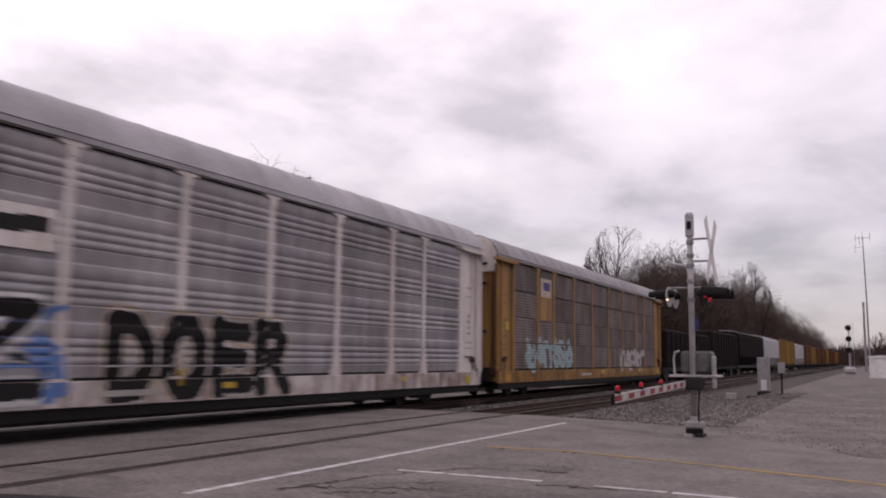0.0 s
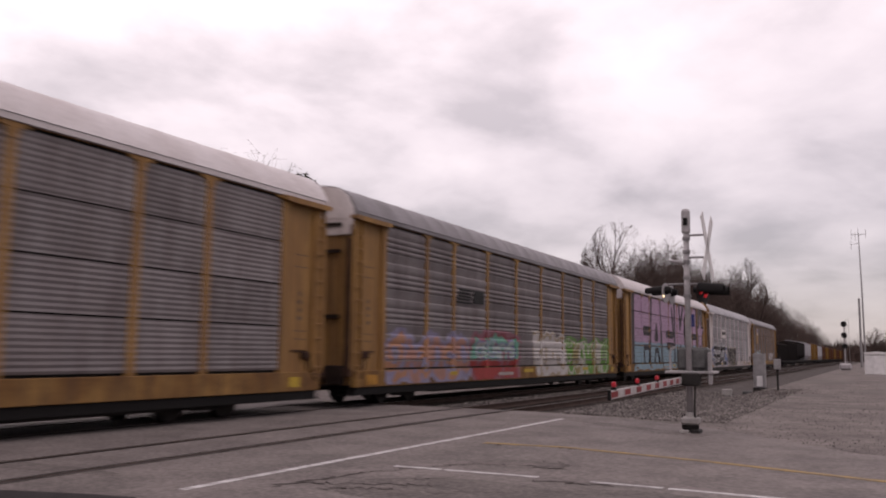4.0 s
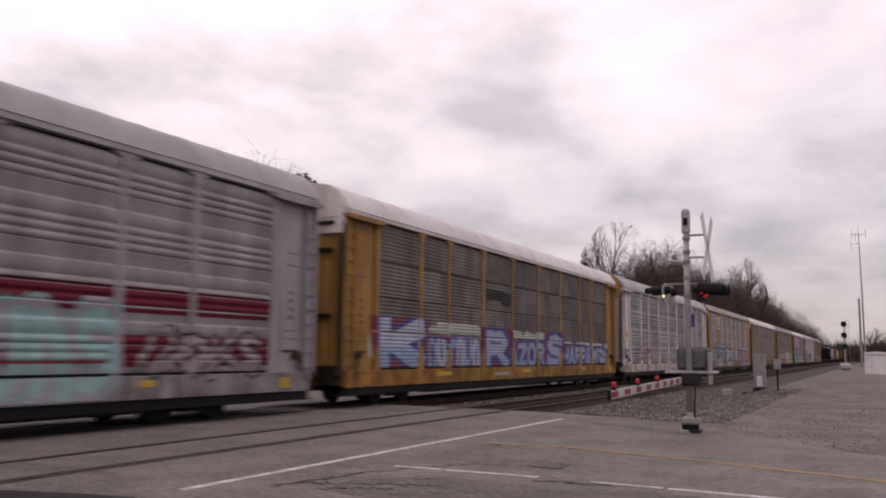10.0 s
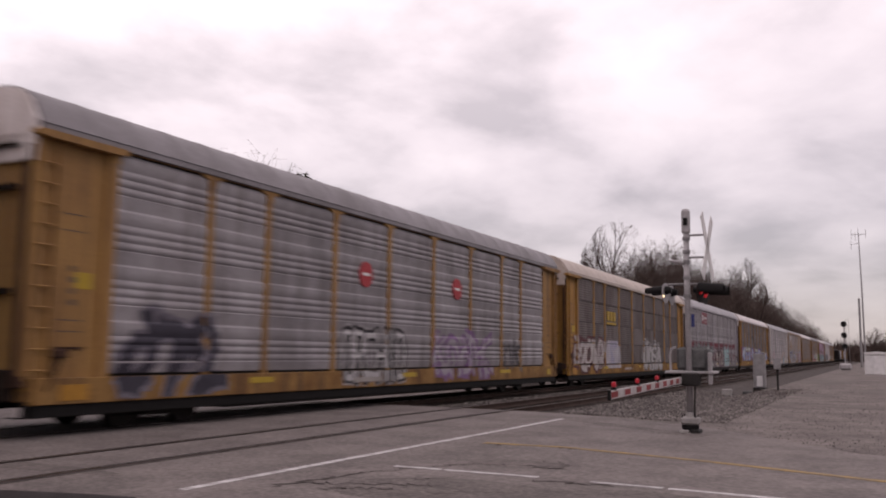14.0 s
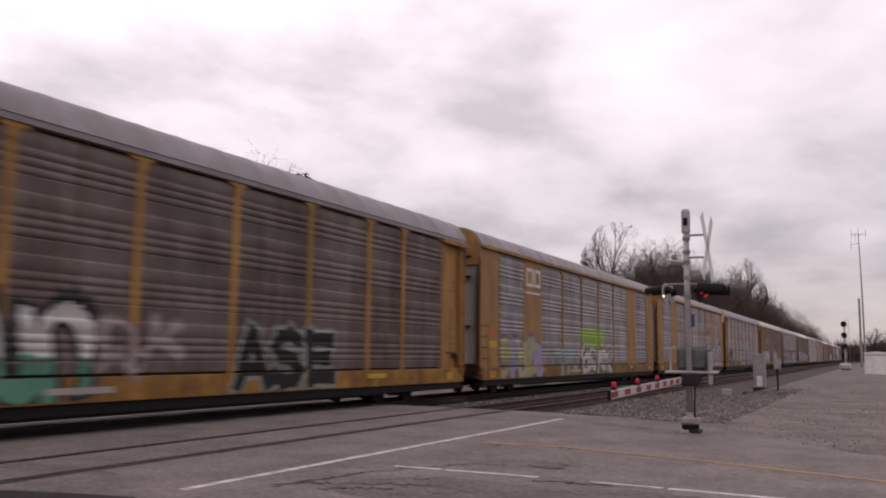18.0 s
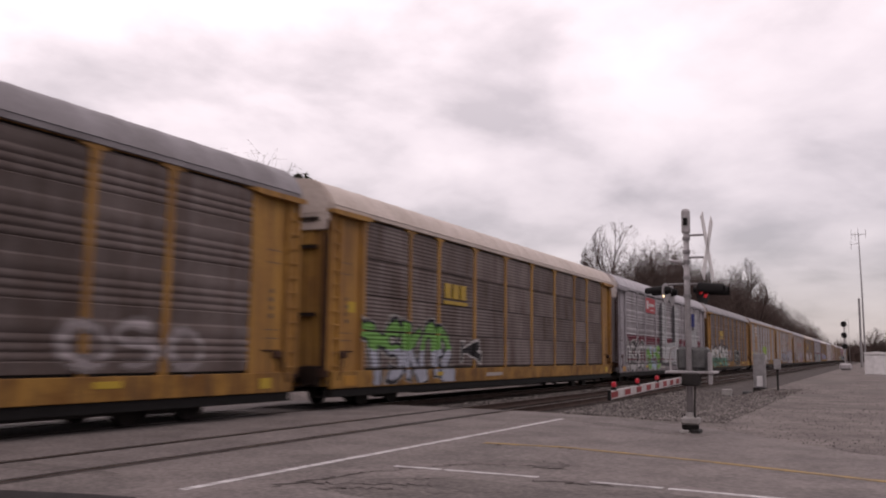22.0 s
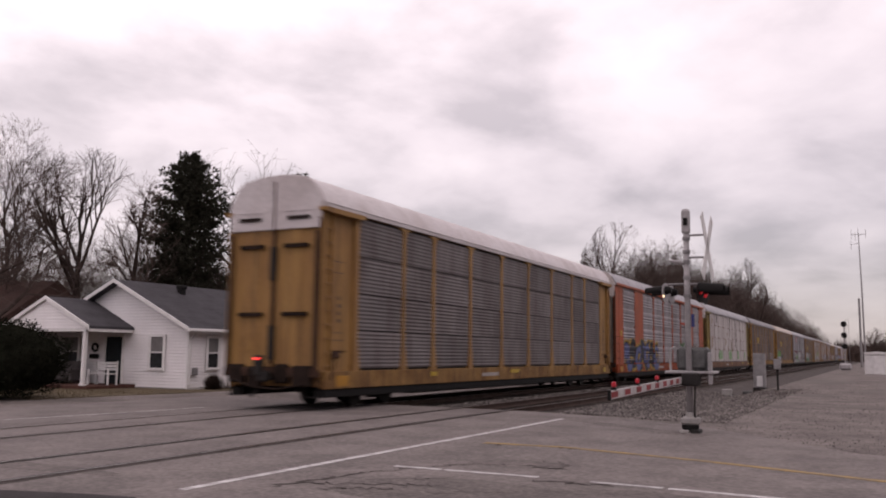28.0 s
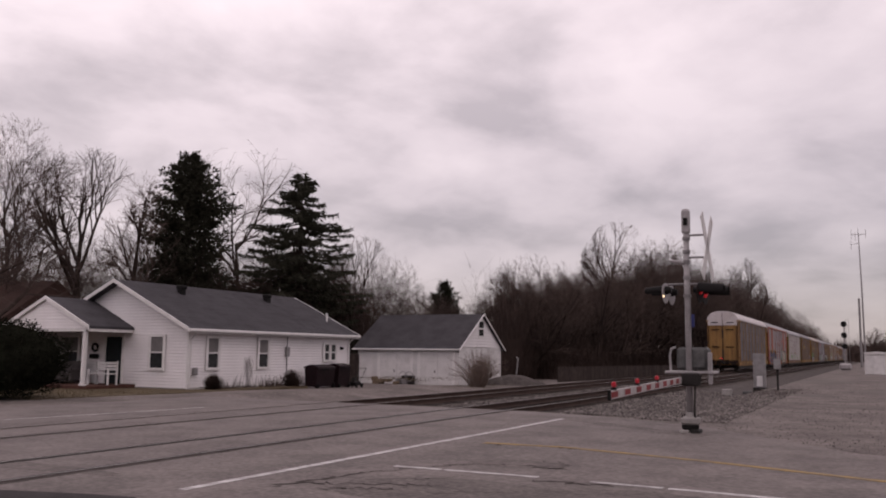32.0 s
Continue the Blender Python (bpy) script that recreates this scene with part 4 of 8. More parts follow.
def band(car, z0, z1, material, style="bold", skip=()):
    """Painted bands on the side panels, bay by bay."""
    for i, (a, b) in enumerate(zip(POSTS, POSTS[1:])):
        if i in skip:
            continue
        w = b - a - 0.17
        key = ("band", round(w, 3), z0, z1, material.name)

        def make():
            g = Geo()
            n = max(2, round((z1 - z0) / 0.03))
            for j in range(n + 1):
                z = z0 + (z1 - z0) * j / n
                g.v += [(side_x(z, style) + 0.004, -w / 2, z), (side_x(z, style) + 0.004, w / 2, z)]
            g.f = [(2 * j, 2 * j + 1, 2 * j + 3, 2 * j + 2) for j in range(n)]
            g.m = [0] * n
            return g.mesh("painted_band", material)
        part("painted_band", shared(key, make), None, car, loc=(0, (a + b) / 2, 0))


def block_logo(car, y, z, material):
    """Three blocks over a bar, in the owner's colour."""
    for i in range(3):
        plate(car, "logo_block", y + 0.1 + i * 0.6, y + 0.56 + i * 0.6, z, z + 0.5, material, x=1.535)
    plate(car, "logo_bar", y + 0.05, y + 1.85, z - 0.2, z - 0.08, material, x=1.535)


def worm_logo(car):
    """Two white outlined shapes and a bar on the blank sheet."""
    w = spray((0.72, 0.68, 0.68))
    for y, wide in ((-9.0, 0.8), (-8.08, 0.75)):
        for a, b, c, d in ((0, wide, 0, 0.13), (0, wide, 0.62, 0.75), (0, 0.15, 0.13, 0.62), (wide - 0.15, wide, 0.13, 0.62)):
            plate(car, "logo_stroke", y + a, y + b, 4.32 + c, 4.32 + d, w, x=1.515)
    plate(car, "writing_bar", -9.05, -7.3, 4.0, 4.1, w, x=1.51)


def small_marks(car, seed):
    """Weathered data marks and yellow labels on the sill and the end sheet."""
    rnd = random.Random(seed)
    for y in (-7.7, -0.4, 7.3):
        if rnd.random() < 0.8:
            plate(car, "label", y + rnd.uniform(-0.5, 0.5), y + rnd.uniform(0.6, 0.9), 0.80, 0.93, LABEL_YELLOW, "small yellow label", x=1.572)
    if rnd.random() < 0.45:
        plate(car, "label", -12.6, -12.25, 2.6, 2.9, LABEL_YELLOW, "yellow notice", x=1.515 if car in SMOOTH_ENDS else 1.452)
    plate(car, "label", -12.9, -12.3, 0.62, 0.9, mat("orange sill label", (0.36, 0.17, 0.02), 0.6, dark=0.7), "orange reflective label", x=1.573)
    plate(car, "label", 12.2, 12.6, 0.66, 0.9, LABEL_YELLOW, "yellow reflective label", x=1.573)
    plate(car, "data_mark", -3.4, -1.9, 0.72, 0.84, spray((0.42, 0.38, 0.36)), "faint unreadable number", x=1.571)


def painted_letters(car):
    """The side painted from end to end as five huge letters, FACKE: what shows between them stays bare."""
    bare = [  # bare strips: width, then points along the side and up
        (0.16, [(-11.3, 1.1), (-11.25, 5.3)]),
        (0.20, [(-8.6, 3.05), (-6.95, 3.05)]), (0.11, [(-8.6, 1.2), (-8.6, 2.05), (-7.0, 2.05)]), (0.17, [(-7.25, 1.1), (-6.95, 3.0), (-6.6, 5.3)]),
        (0.14, [(-5.5, 2.65), (-5.2, 3.45), (-4.95, 2.65), (-5.5, 2.7)]), (0.11, [(-5.75, 1.1), (-5.5, 1.85), (-4.75, 1.85), (-4.5, 1.1)]), (0.16, [(-4.2, 5.3), (-3.55, 1.1)]),
        (0.17, [(-2.1, 3.0), (-0.1, 2.95)]), (0.17, [(-1.9, 2.2), (0.0, 2.2)]), (0.13, [(-0.35, 4.7), (0.15, 3.0)]), (0.15, [(0.55, 5.2), (0.5, 1.1)]),
        (0.15, [(2.2, 5.2), (2.5, 3.55), (3.7, 5.2)]), (0.12, [(2.2, 1.1), (2.6, 2.2), (3.1, 1.1)]), (0.15, [(4.7, 5.2), (4.0, 3.3), (5.0, 1.1)]),
        (0.17, [(6.8, 3.0), (8.75, 3.0)]), (0.13, [(6.8, 1.85), (8.75, 1.85)]), (0.14, [(9.0, 5.2), (8.95, 1.1)])]
    cell = 0.045
    ys, zs = -11.4 + cell * np.arange(518), 0.60 + cell * np.arange(103)
    cy, cz = np.meshgrid((ys[:-1] + ys[1:]) / 2, (zs[:-1] + zs[1:]) / 2, indexing="ij")
    idx = np.where(cz + 0.03 * np.sin(cy * 3) < 2.32, 0, 1)
    for w, line in bare:
        for (u0, w0), (u1, w1) in zip(line, line[1:]):
            t = np.clip(((cy - u0) * (u1 - u0) + (cz - w0) * (w1 - w0)) / ((u1 - u0) ** 2 + (w1 - w0) ** 2), 0, 1)
            r = np.hypot(cy - u0 - t * (u1 - u0), cz - w0 - t * (w1 - w0))
            idx[r < w + 0.08] = 2
            idx[r < w - 0.12] = -1
    # a five-pointed star stands after the last letter
    tip = [(10.62 + (1.42 if i % 2 == 0 else 0.57) * math.sin(math.pi * i / 5), 3.2 + 1.25 * (1.42 if i % 2 == 0 else 0.57) * math.cos(math.pi * i / 5)) for i in range(10)]
    edge, inside = np.full(cy.shape, 9.0), np.zeros(cy.shape, bool)
    for (u0, w0), (u1, w1) in zip(tip, tip[1:] + tip[:1]):
        t = np.clip(((cy - u0) * (u1 - u0) + (cz - w0) * (w1 - w0)) / ((u1 - u0) ** 2 + (w1 - w0) ** 2), 0, 1)
        edge = np.minimum(edge, np.hypot(cy - u0 - t * (u1 - u0), cz - w0 - t * (w1 - w0)))
        inside ^= ((w0 > cz) != (w1 > cz)) & (cy < (u1 - u0) * (cz - w0) / (w1 - w0 + 1e-9) + u0)
    idx[cy > 9.07] = -1
    idx[(cy > 9.07) & (edge < 0.17)] = 2
    idx[inside & (cy > 9.07)] = 1
    idx[cz > 5.2] = -1
    idx[(cz < 0.66 + 0.05 * np.sin(cy * 2.1) * np.sin(cy * 0.7))] = -1
    for q in (1.05, *SEAMS):
        idx[np.abs(cz - q) < 0.03] = -1
    g, at = Geo(), {}

    def vert(i, j):
        if (i, j) not in at:
            at[i, j] = len(g.v)
            g.v.append((car_surface(ys[i], zs[j], "fine", False) + 0.005, ys[i], zs[j]))
        return at[i, j]
    for i, j in np.argwhere(idx >= 0):
        g.f.append((vert(i, j), vert(i + 1, j), vert(i + 1, j + 1), vert(i, j + 1)))
        g.m.append(int(idx[i, j]))
    me = bpy.data.meshes.new("graffiti")
    me.from_pydata(g.v, [], g.f)
    for c in ((0.27, 0.42, 0.50), (0.50, 0.32, 0.47), (0.04, 0.035, 0.04)):
        me.materials.append(spray(c))
    me.polygons.foreach_set("material_index", g.m)
    part("graffiti", me, None, car, "huge pink and pale blue block letters with dark gaps")


BLK, WHT = (0.02, 0.018, 0.02), (0.62, 0.58, 0.58)
cars = {}
cars[0] = autorack(0, "fine", DULL_YELLOW, P_BROWN, R_GREY, "yellow autorack freight car with brownish grey side panels", cap=PALE)
plate(cars[0], "logo_shield", -8.9, -7.6, 4.1, 4.9, spray((0.55, 0.42, 0.36)), "faded shield logo", x=1.54)
plate(cars[0], "logo_panel", -9.0, -7.5, 3.1, 4.1, DULL_YELLOW, x=1.53)
plate(cars[0], "logo_blue", -8.6, -7.8, 4.4, 4.75, spray((0.05, 0.06, 0.2)), x=1.55)
graffiti(cars[0], "fine", False, -10.4, -4.6, 1.05, 2.3, [(0.30, 0.44, 0.46)], (0.45, 0.48, 0.5), seed=3, count=6, weight=0.12)
graffiti(cars[0], "fine", False, 3.8, 8.9, 0.95, 2.05, [(0.5, 0.47, 0.47)], (0.36, 0.3, 0.31), seed=4, count=5, weight=0.12)

cars[1] = autorack(1, "bold", PALE, P_SILVER, R_SILVER, "silver autorack freight car with white posts and black graffiti", cap=TAN, flare=True, crown=1.15)
plate(cars[1], "logo_sign", -7.0, -4.55, 3.25, 4.0, PALE, "white sign with an unreadable black logo", x=1.515)
for i, (a, b) in enumerate(((-6.8, -6.2), (-6.3, -5.9), (-5.8, -5.2), (-5.3, -4.7))):
    plate(cars[1], "logo_shape", a, b, 3.52 + 0.05 * (i % 2), 3.8 + 0.04 * (i % 2), LOGO_BLACK, x=1.525)
for a, b in ((-12.0, -10.9), (-5.6, -4.4)):
    graffiti(cars[1], "bold", False, a, b, 0.8, 2.25, [(0.10, 0.20, 0.46)], (0.10, 0.20, 0.46), seed=int(20 + a), count=1, weight=0.34, lift=0.002, label="blue sprayed patch behind the letters")
graffiti(cars[1], "bold", False, -11.6, -4.9, 0.55, 2.6, [BLK], (0.55, 0.53, 0.54), back=(0.36, 0.35, 0.37), seed=11, weight=0.2, rim=0.86, word="SEAZ", gap=-0.3, sharp=False, label="angular black graffiti letters outlined in white")
graffiti(cars[1], "bold", False, -12.4, -4.6, 0.6, 1.5, [BLK], (0.5, 0.48, 0.5), seed=12, count=6, weight=0.11, rim=0.8, lift=0.004, label="black spikes round the letters")
graffiti(cars[1], "bold", False, -3.4, 2.3, 0.56, 2.35, [BLK], BLK, halo=(0.6, 0.55, 0.55), back=(0.42, 0.33, 0.24), word="DOER", weight=0.17, gap=0.16, sharp=False, label="rounded black graffiti letters on a tan patch")
graffiti(cars[1], "bold", False, -1.7, -1.0, 0.95, 1.15, [(0.5, 0.33, 0.02)], (0.5, 0.33, 0.02), word="I", weight=0.09, lift=0.009, label="small yellow sprayed touch")

cars[2] = autorack(2, "fine", DULL_YELLOW, P_DARK, R_WHITE, "yellow autorack freight car painted over in pink and pale blue letters")
painted_letters(cars[2])

cars[3] = autorack(3, "bold", DULL_YELLOW, P_GREY, R_GREY, "yellow and grey autorack freight car with a row of bright graffiti", cap=PALE)
for i in range(5):
    plate(cars[3], "logo_stripe", -7.0 + 0.06 * i, -5.8 - 0.12 * (i % 2), 3.25 + 0.11 * i, 3.31 + 0.11 * i, LOGO_BLACK, "slanted black logo stripes" if i == 0 else "", x=1.53)
plate(cars[3], "logo_shape", -5.6, -4.7, 3.3, 3.75, LOGO_BLACK, x=1.53)
graffiti(cars[3], "bold", False, -11.6, -6.0, 0.62, 2.0, [(0.50, 0.25, 0.15), (0.46, 0.24, 0.19)], (0.30, 0.27, 0.40), back=(0.33, 0.31, 0.44), seed=21, count=6, weight=0.17, rim=0.8)
graffiti(cars[3], "bold", False, -5.6, -1.2, 0.60, 2.1, [(0.40, 0.05, 0.045), (0.16, 0.42, 0.32)], (0.30, 0.08, 0.10), back=(0.36, 0.16, 0.20), seed=22, count=4, weight=0.25, split=1.32)
graffiti(cars[3], "bold", False, -5.4, -1.6, 1.35, 2.0, [(0.42, 0.48, 0.47)], (0.22, 0.18, 0.40), seed=25, count=5, weight=0.09, lift=0.009)
graffiti(cars[3], "bold", False, 0.7, 4.7, 0.58, 2.3, [(0.62, 0.58, 0.57)], (0.42, 0.34, 0.24), halo=(0.60, 0.56, 0.53), seed=23, count=4, weight=0.25, rim=0.9, sharp=False)
graffiti(cars[3], "bold", False, 4.9, 11.6, 0.6, 2.1, [(0.13, 0.32, 0.05), (0.30, 0.24, 0.10), (0.45, 0.43, 0.38)], (0.50, 0.48, 0.42), back=(0.13, 0.29, 0.06), seed=24, count=7, weight=0.2)

cars[4] = autorack(4, "fine", TAN, P_GREY, R_WHITE, "yellow autorack freight car with clean grey panels and white roof")

cars[5] = autorack(5, "soft", TAN, P_SILVER, R_GREY, "tan and silver autorack freight car with blank sheets and graffiti", cap=TAN, blank=True)
worm_logo(cars[5])
graffiti(cars[5], "soft", True, -11.1, -4.9, 0.56, 2.5, [(0.06, 0.12, 0.30), (0.10, 0.10, 0.15), (0.05, 0.05, 0.075), (0.07, 0.13, 0.30)], (0.60, 0.58, 0.60), back=(0.05, 0.05, 0.075), seed=36, count=6, weight=0.2, rim=0.78, kinds=("fork", "arch", "fork", "wave", "bar", "arch"), gap=-0.2)
graffiti(cars[5], "soft", True, -9.6, -6.4, 0.5, 1.3, [(0.58, 0.56, 0.58)], (0.05, 0.05, 0.07), seed=37, count=4, weight=0.09, lift=0.009)
graffiti(cars[5], "soft", True, -4.2, -0.1, 0.56, 2.2, [(0.10, 0.14, 0.27), (0.50, 0.49, 0.52)], (0.58, 0.57, 0.60), back=(0.06, 0.06, 0.10), seed=32, count=5, weight=0.15, rim=0.7, kinds=("arch", "wave", "arch", "bar", "fork"), gap=-0.05)
graffiti(cars[5], "soft", True, 4.7, 12.2, 0.60, 2.4, [(0.24, 0.035, 0.035), (0.20, 0.03, 0.035)], (0.62, 0.58, 0.6), back=(0.08, 0.17, 0.36), seed=33, count=5, weight=0.23, rim=0.78, kinds=("arch", "wave", "ring", "wave", "cup"), gap=-0.05)

cars[6] = autorack(6, "bold", PALE, P_SILVER, R_SILVER, "silver autorack freight car with white posts and tan end caps", cap=TAN, flare=True, nudge=0.2)
graffiti(cars[6], "bold", False, 3.9, 4.6, 0.6, 1.5, [(0.44, 0.15, 0.04)], (0.44, 0.15, 0.04), seed=45, count=1, weight=0.3, lift=0.002, sharp=False, label="orange sprayed patch")
graffiti(cars[6], "bold", False, 4.35, 7.0, 0.56, 2.15, [(0.32, 0.50, 0.60), (0.66, 0.62, 0.62)], (0.10, 0.13, 0.20), back=(0.40, 0.20, 0.10), word="GH", weight=0.22, gap=0.2, split=1.6, rim=1.0, sharp=False, label="pale blue and white letters GH on orange")
graffiti(cars[6], "bold", False, -10.6, -6.2, 1.15, 2.2, [(0.34, 0.13, 0.15)], (0.30, 0.16, 0.18), seed=42, count=5, weight=0.035)
graffiti(cars[6], "bold", False, -13.2, -12.2, 1.2, 2.0, [BLK], (0.10, 0.09, 0.10), seed=43, count=2, weight=0.04, label="small black sprayed tag")

cars[7] = autorack(7, "fine", YELLOW, P_DARK, R_WHITE, "yellow autorack freight car with dark panels and blue graffiti", cap=PALE, flare=True)
for i in range(4):
    plate(cars[7], "logo_stripe", -4.0, -2.6 + 0.1 * i, 3.55 + 0.1 * i, 3.60 + 0.1 * i, LOGO_BLACK, x=1.53)
plate(cars[7], "logo_shape", -2.5, -1.7, 3.4, 3.85, LOGO_BLACK, x=1.53)
NAVY, SKYBLUE, CRIMSON, MINT = (0.07, 0.06, 0.24), (0.28, 0.38, 0.58), (0.23, 0.03, 0.055), (0.52, 0.56, 0.50)
for a, b, z in ((-12.0, -9.4, 2.2), (-9.2, -4.6, 2.3), (-1.9, 2.2, 2.2), (4.8, 11.9, 1.9)):
    graffiti(cars[7], "fine", False, a, b, 1.55, z + 0.1, [MINT], MINT, seed=int(60 + a), count=5, weight=0.2, spare=True, lift=0.002, label="pale underpaint of the graffiti")
graffiti(cars[7], "fine", False, -12.1, -8.8, 1.05, 2.45, [SKYBLUE, (0.44, 0.47, 0.60)], NAVY, back=CRIMSON, word="K", weight=0.36, gap=0.15, split=1.7, rim=0.9, spare=True, label="large pale blue graffiti letter on crimson")
graffiti(cars[7], "fine", False, -8.7, -4.6, 1.02, 2.05, [SKYBLUE, (0.44, 0.47, 0.60)], NAVY, back=CRIMSON, seed=50, count=6, weight=0.17, kinds=("arch", "cup", "bar", "arch", "cup", "arch"), gap=0.0, spare=True, rim=0.75)
for word, a, b, z, w in (("R", -4.3, -1.7, 2.36, 0.36), ("AZOR", -1.95, 2.3, 2.02, 0.2), ("S", 2.45, 4.8, 2.36, 0.33), ("HARP", 4.7, 8.3, 1.9, 0.18)):
    graffiti(cars[7], "fine", False, a, b, 0.98, z, [SKYBLUE, (0.38, 0.43, 0.60)], NAVY, back=CRIMSON, word=word, weight=w, gap=0.12, split=1.45, spare=True, rim=0.62, lift=0.008, label="pale blue graffiti letters outlined in navy on crimson")
graffiti(cars[7], "fine", False, 8.3, 11.9, 1.0, 1.85, [SKYBLUE, (0.44, 0.47, 0.60)], NAVY, back=CRIMSON, seed=53, count=5, weight=0.16, spare=True, rim=0.62)

for k, red in ((8, (0.17, 0.012, 0.03)), (14, (0.34, 0.01, 0.02))):
    cars[k] = autorack(k, "bold", LILAC, P_SILVER, R_SILVER, "lilac-grey autorack freight car with maroon stripes and a red sign", cap=PALE, flare=False)
    sp = mat("maroon paint" if k == 8 else "crimson paint", red, 0.55, dark=0.8, scale=2)
    band(cars[k], 2.23, 2.73, MAROON)
    band(cars[k], 1.19, 1.80, MAROON)
    s = plate(cars[k], "sign", -7.05, -4.5, 4.2, 5.15, sp, "red sign with a white emblem", x=1.525)
    plate(cars[k], "emblem", -6.85, -6.35, 4.45, 4.95, spray((0.7, 0.66, 0.66)), x=1.535)
    plate(cars[k], "writing_bar", -6.2, -4.75, 4.62, 4.8, spray((0.7, 0.66, 0.66)), x=1.535)
    plate(cars[k], "writing_bar", -5.9, -4.9, 4.36, 4.42, spray((0.7, 0.66, 0.66)), x=1.535)
graffiti(cars[8], "bold", False, -10.6, -2.0, 0.58, 2.35, [(0.36, 0.34, 0.36), (0.30, 0.33, 0.33)], (0.11, 0.15, 0.15), halo=(0.29, 0.34, 0.34), seed=61, count=8, weight=0.2, rim=0.8)
graffiti(cars[8], "bold", False, -1.2, 3.7, 0.58, 2.1, [(0.44, 0.38, 0.36)], (0.05, 0.035, 0.04), back=(0.10, 0.05, 0.06), seed=62, count=4, weight=0.17)
graffiti(cars[8], "bold", False, 4.3, 7.1, 0.65, 2.25, [(0.30, 0.50, 0.50)], (0.38, 0.33, 0.38), halo=(0.26, 0.46, 0.46), seed=63, count=3, weight=0.24, rim=0.8, kinds=("cup", "arch", "wave"), gap=-0.05)
graffiti(cars[8], "bold", False, 8.0, 11.5, 0.95, 1.95, [(0.36, 0.3, 0.32)], (0.09, 0.07, 0.08), seed=64, count=4, weight=0.1)
graffiti(cars[14], "bold", False, -3.7, 4.3, 0.9, 4.95, [(0.44, 0.445, 0.455)], (0.44, 0.445, 0.455), word="U", weight=0.58, gap=0.35, cast=(-0.95, -0.2), shade=(0.075, 0.07, 0.078), cell=0.045, lift=0.022, label="huge silver letter with a dark shadow")
graffiti(cars[14], "bold", False, 5.9, 10.9, 0.9, 4.75, [(0.44, 0.445, 0.455)], (0.44, 0.445, 0.455), word="H", weight=0.52, gap=0.3, cast=(-0.85, -0.2), shade=(0.075, 0.07, 0.078), cell=0.045, lift=0.022, label="huge silver letter with a dark shadow")
graffiti(cars[14], "bold", False, -7.0, -3.2, 0.62, 2.1, [(0.16, 0.38, 0.06), (0.36, 0.46, 0.60)], (0.34, 0.42, 0.36), seed=71, count=3, weight=0.19)
graffiti(cars[14], "bold", False, -11.9, -7.7, 0.60, 2.4, [(0.46, 0.44, 0.44)], (0.05, 0.045, 0.05), halo=(0.44, 0.42, 0.41), seed=72, count=4, weight=0.24, rim=0.82, kinds=("arch", "wave", "drop", "ring"), gap=-0.15, sharp=False)

cars[9] = autorack(9, "fine", YELLOW, P_DARK, R_CREAM, "yellow autorack freight car with dark panels and pale graffiti")
block_logo(cars[9], -6.9, 3.35, LOGO_YELLOW)
graffiti(cars[9], "fine", False, -12.6, -7.6, 0.72, 2.3, [(0.52, 0.47, 0.46)], (0.12, 0.04, 0.045), back=(0.13, 0.05, 0.055), seed=81, count=5, weight=0.17, rim=0.9)
graffiti(cars[9], "fine", False, -8.9, -7.5, 0.95, 2.1, [(0.50, 0.46, 0.46)], (0.50, 0.46, 0.46), seed=82, count=1, weight=0.26, sharp=False)
graffiti(cars[9], "fine", False, -6.9, -4.5, 0.98, 2.15, [(0.52, 0.49, 0.54), (0.44, 0.42, 0.55)], (0.53, 0.50, 0.54), seed=83, count=3, weight=0.3)
graffiti(cars[9], "fine", False, 1.2, 6.3, 0.58, 2.3, [(0.46, 0.44, 0.44)], (0.09, 0.08, 0.085), halo=(0.44, 0.42, 0.42), seed=84, count=4, weight=0.25, kinds=("cup", "arch", "wave", "drop"), gap=-0.08, rim=0.95, sharp=False)

cars[10] = autorack(10, "soft", TAN, P_SILVER, R_GREY, "yellow and silver autorack freight car with two red emblems", cap=PALE)
for y in (-2.78, 3.2):
    part("emblem", Geo().prism(arc(y, 3.7, 0.36, 0.36, 0, 350, 19), "x", 1.5, 1.53), spray((0.48, 0.05, 0.06)), cars[10], "round red emblem")
    plate(cars[10], "emblem_bar", y - 0.2, y + 0.2, 3.66, 3.74, WHITE, x=1.535)
graffiti(cars[10], "soft", False, -3.9, -0.35, 0.60, 2.3, [(0.50, 0.48, 0.49)], (0.04, 0.035, 0.04), halo=(0.46, 0.44, 0.45), word="ORCHID", weight=0.13, rim=0.62, gap=-0.1, sharp=False, label="white graffiti letters outlined in black")
graffiti(cars[10], "soft", False, 1.6, 6.05, 0.62, 2.15, [(0.42, 0.38, 0.42)], (0.24, 0.13, 0.28), seed=92, count=5, weight=0.15, rim=0.6)
graffiti(cars[10], "soft", False, 7.54, 9.14, 0.85, 2.0, [(0.13, 0.12, 0.13)], (0.19, 0.18, 0.19), seed=94, count=2, weight=0.09, label="faint dark scrawl")
graffiti(cars[10], "soft", False, -11.6, -8.7, 0.6, 2.3, [(0.07, 0.065, 0.085)], (0.20, 0.18, 0.22), seed=93, count=3, weight=0.2)

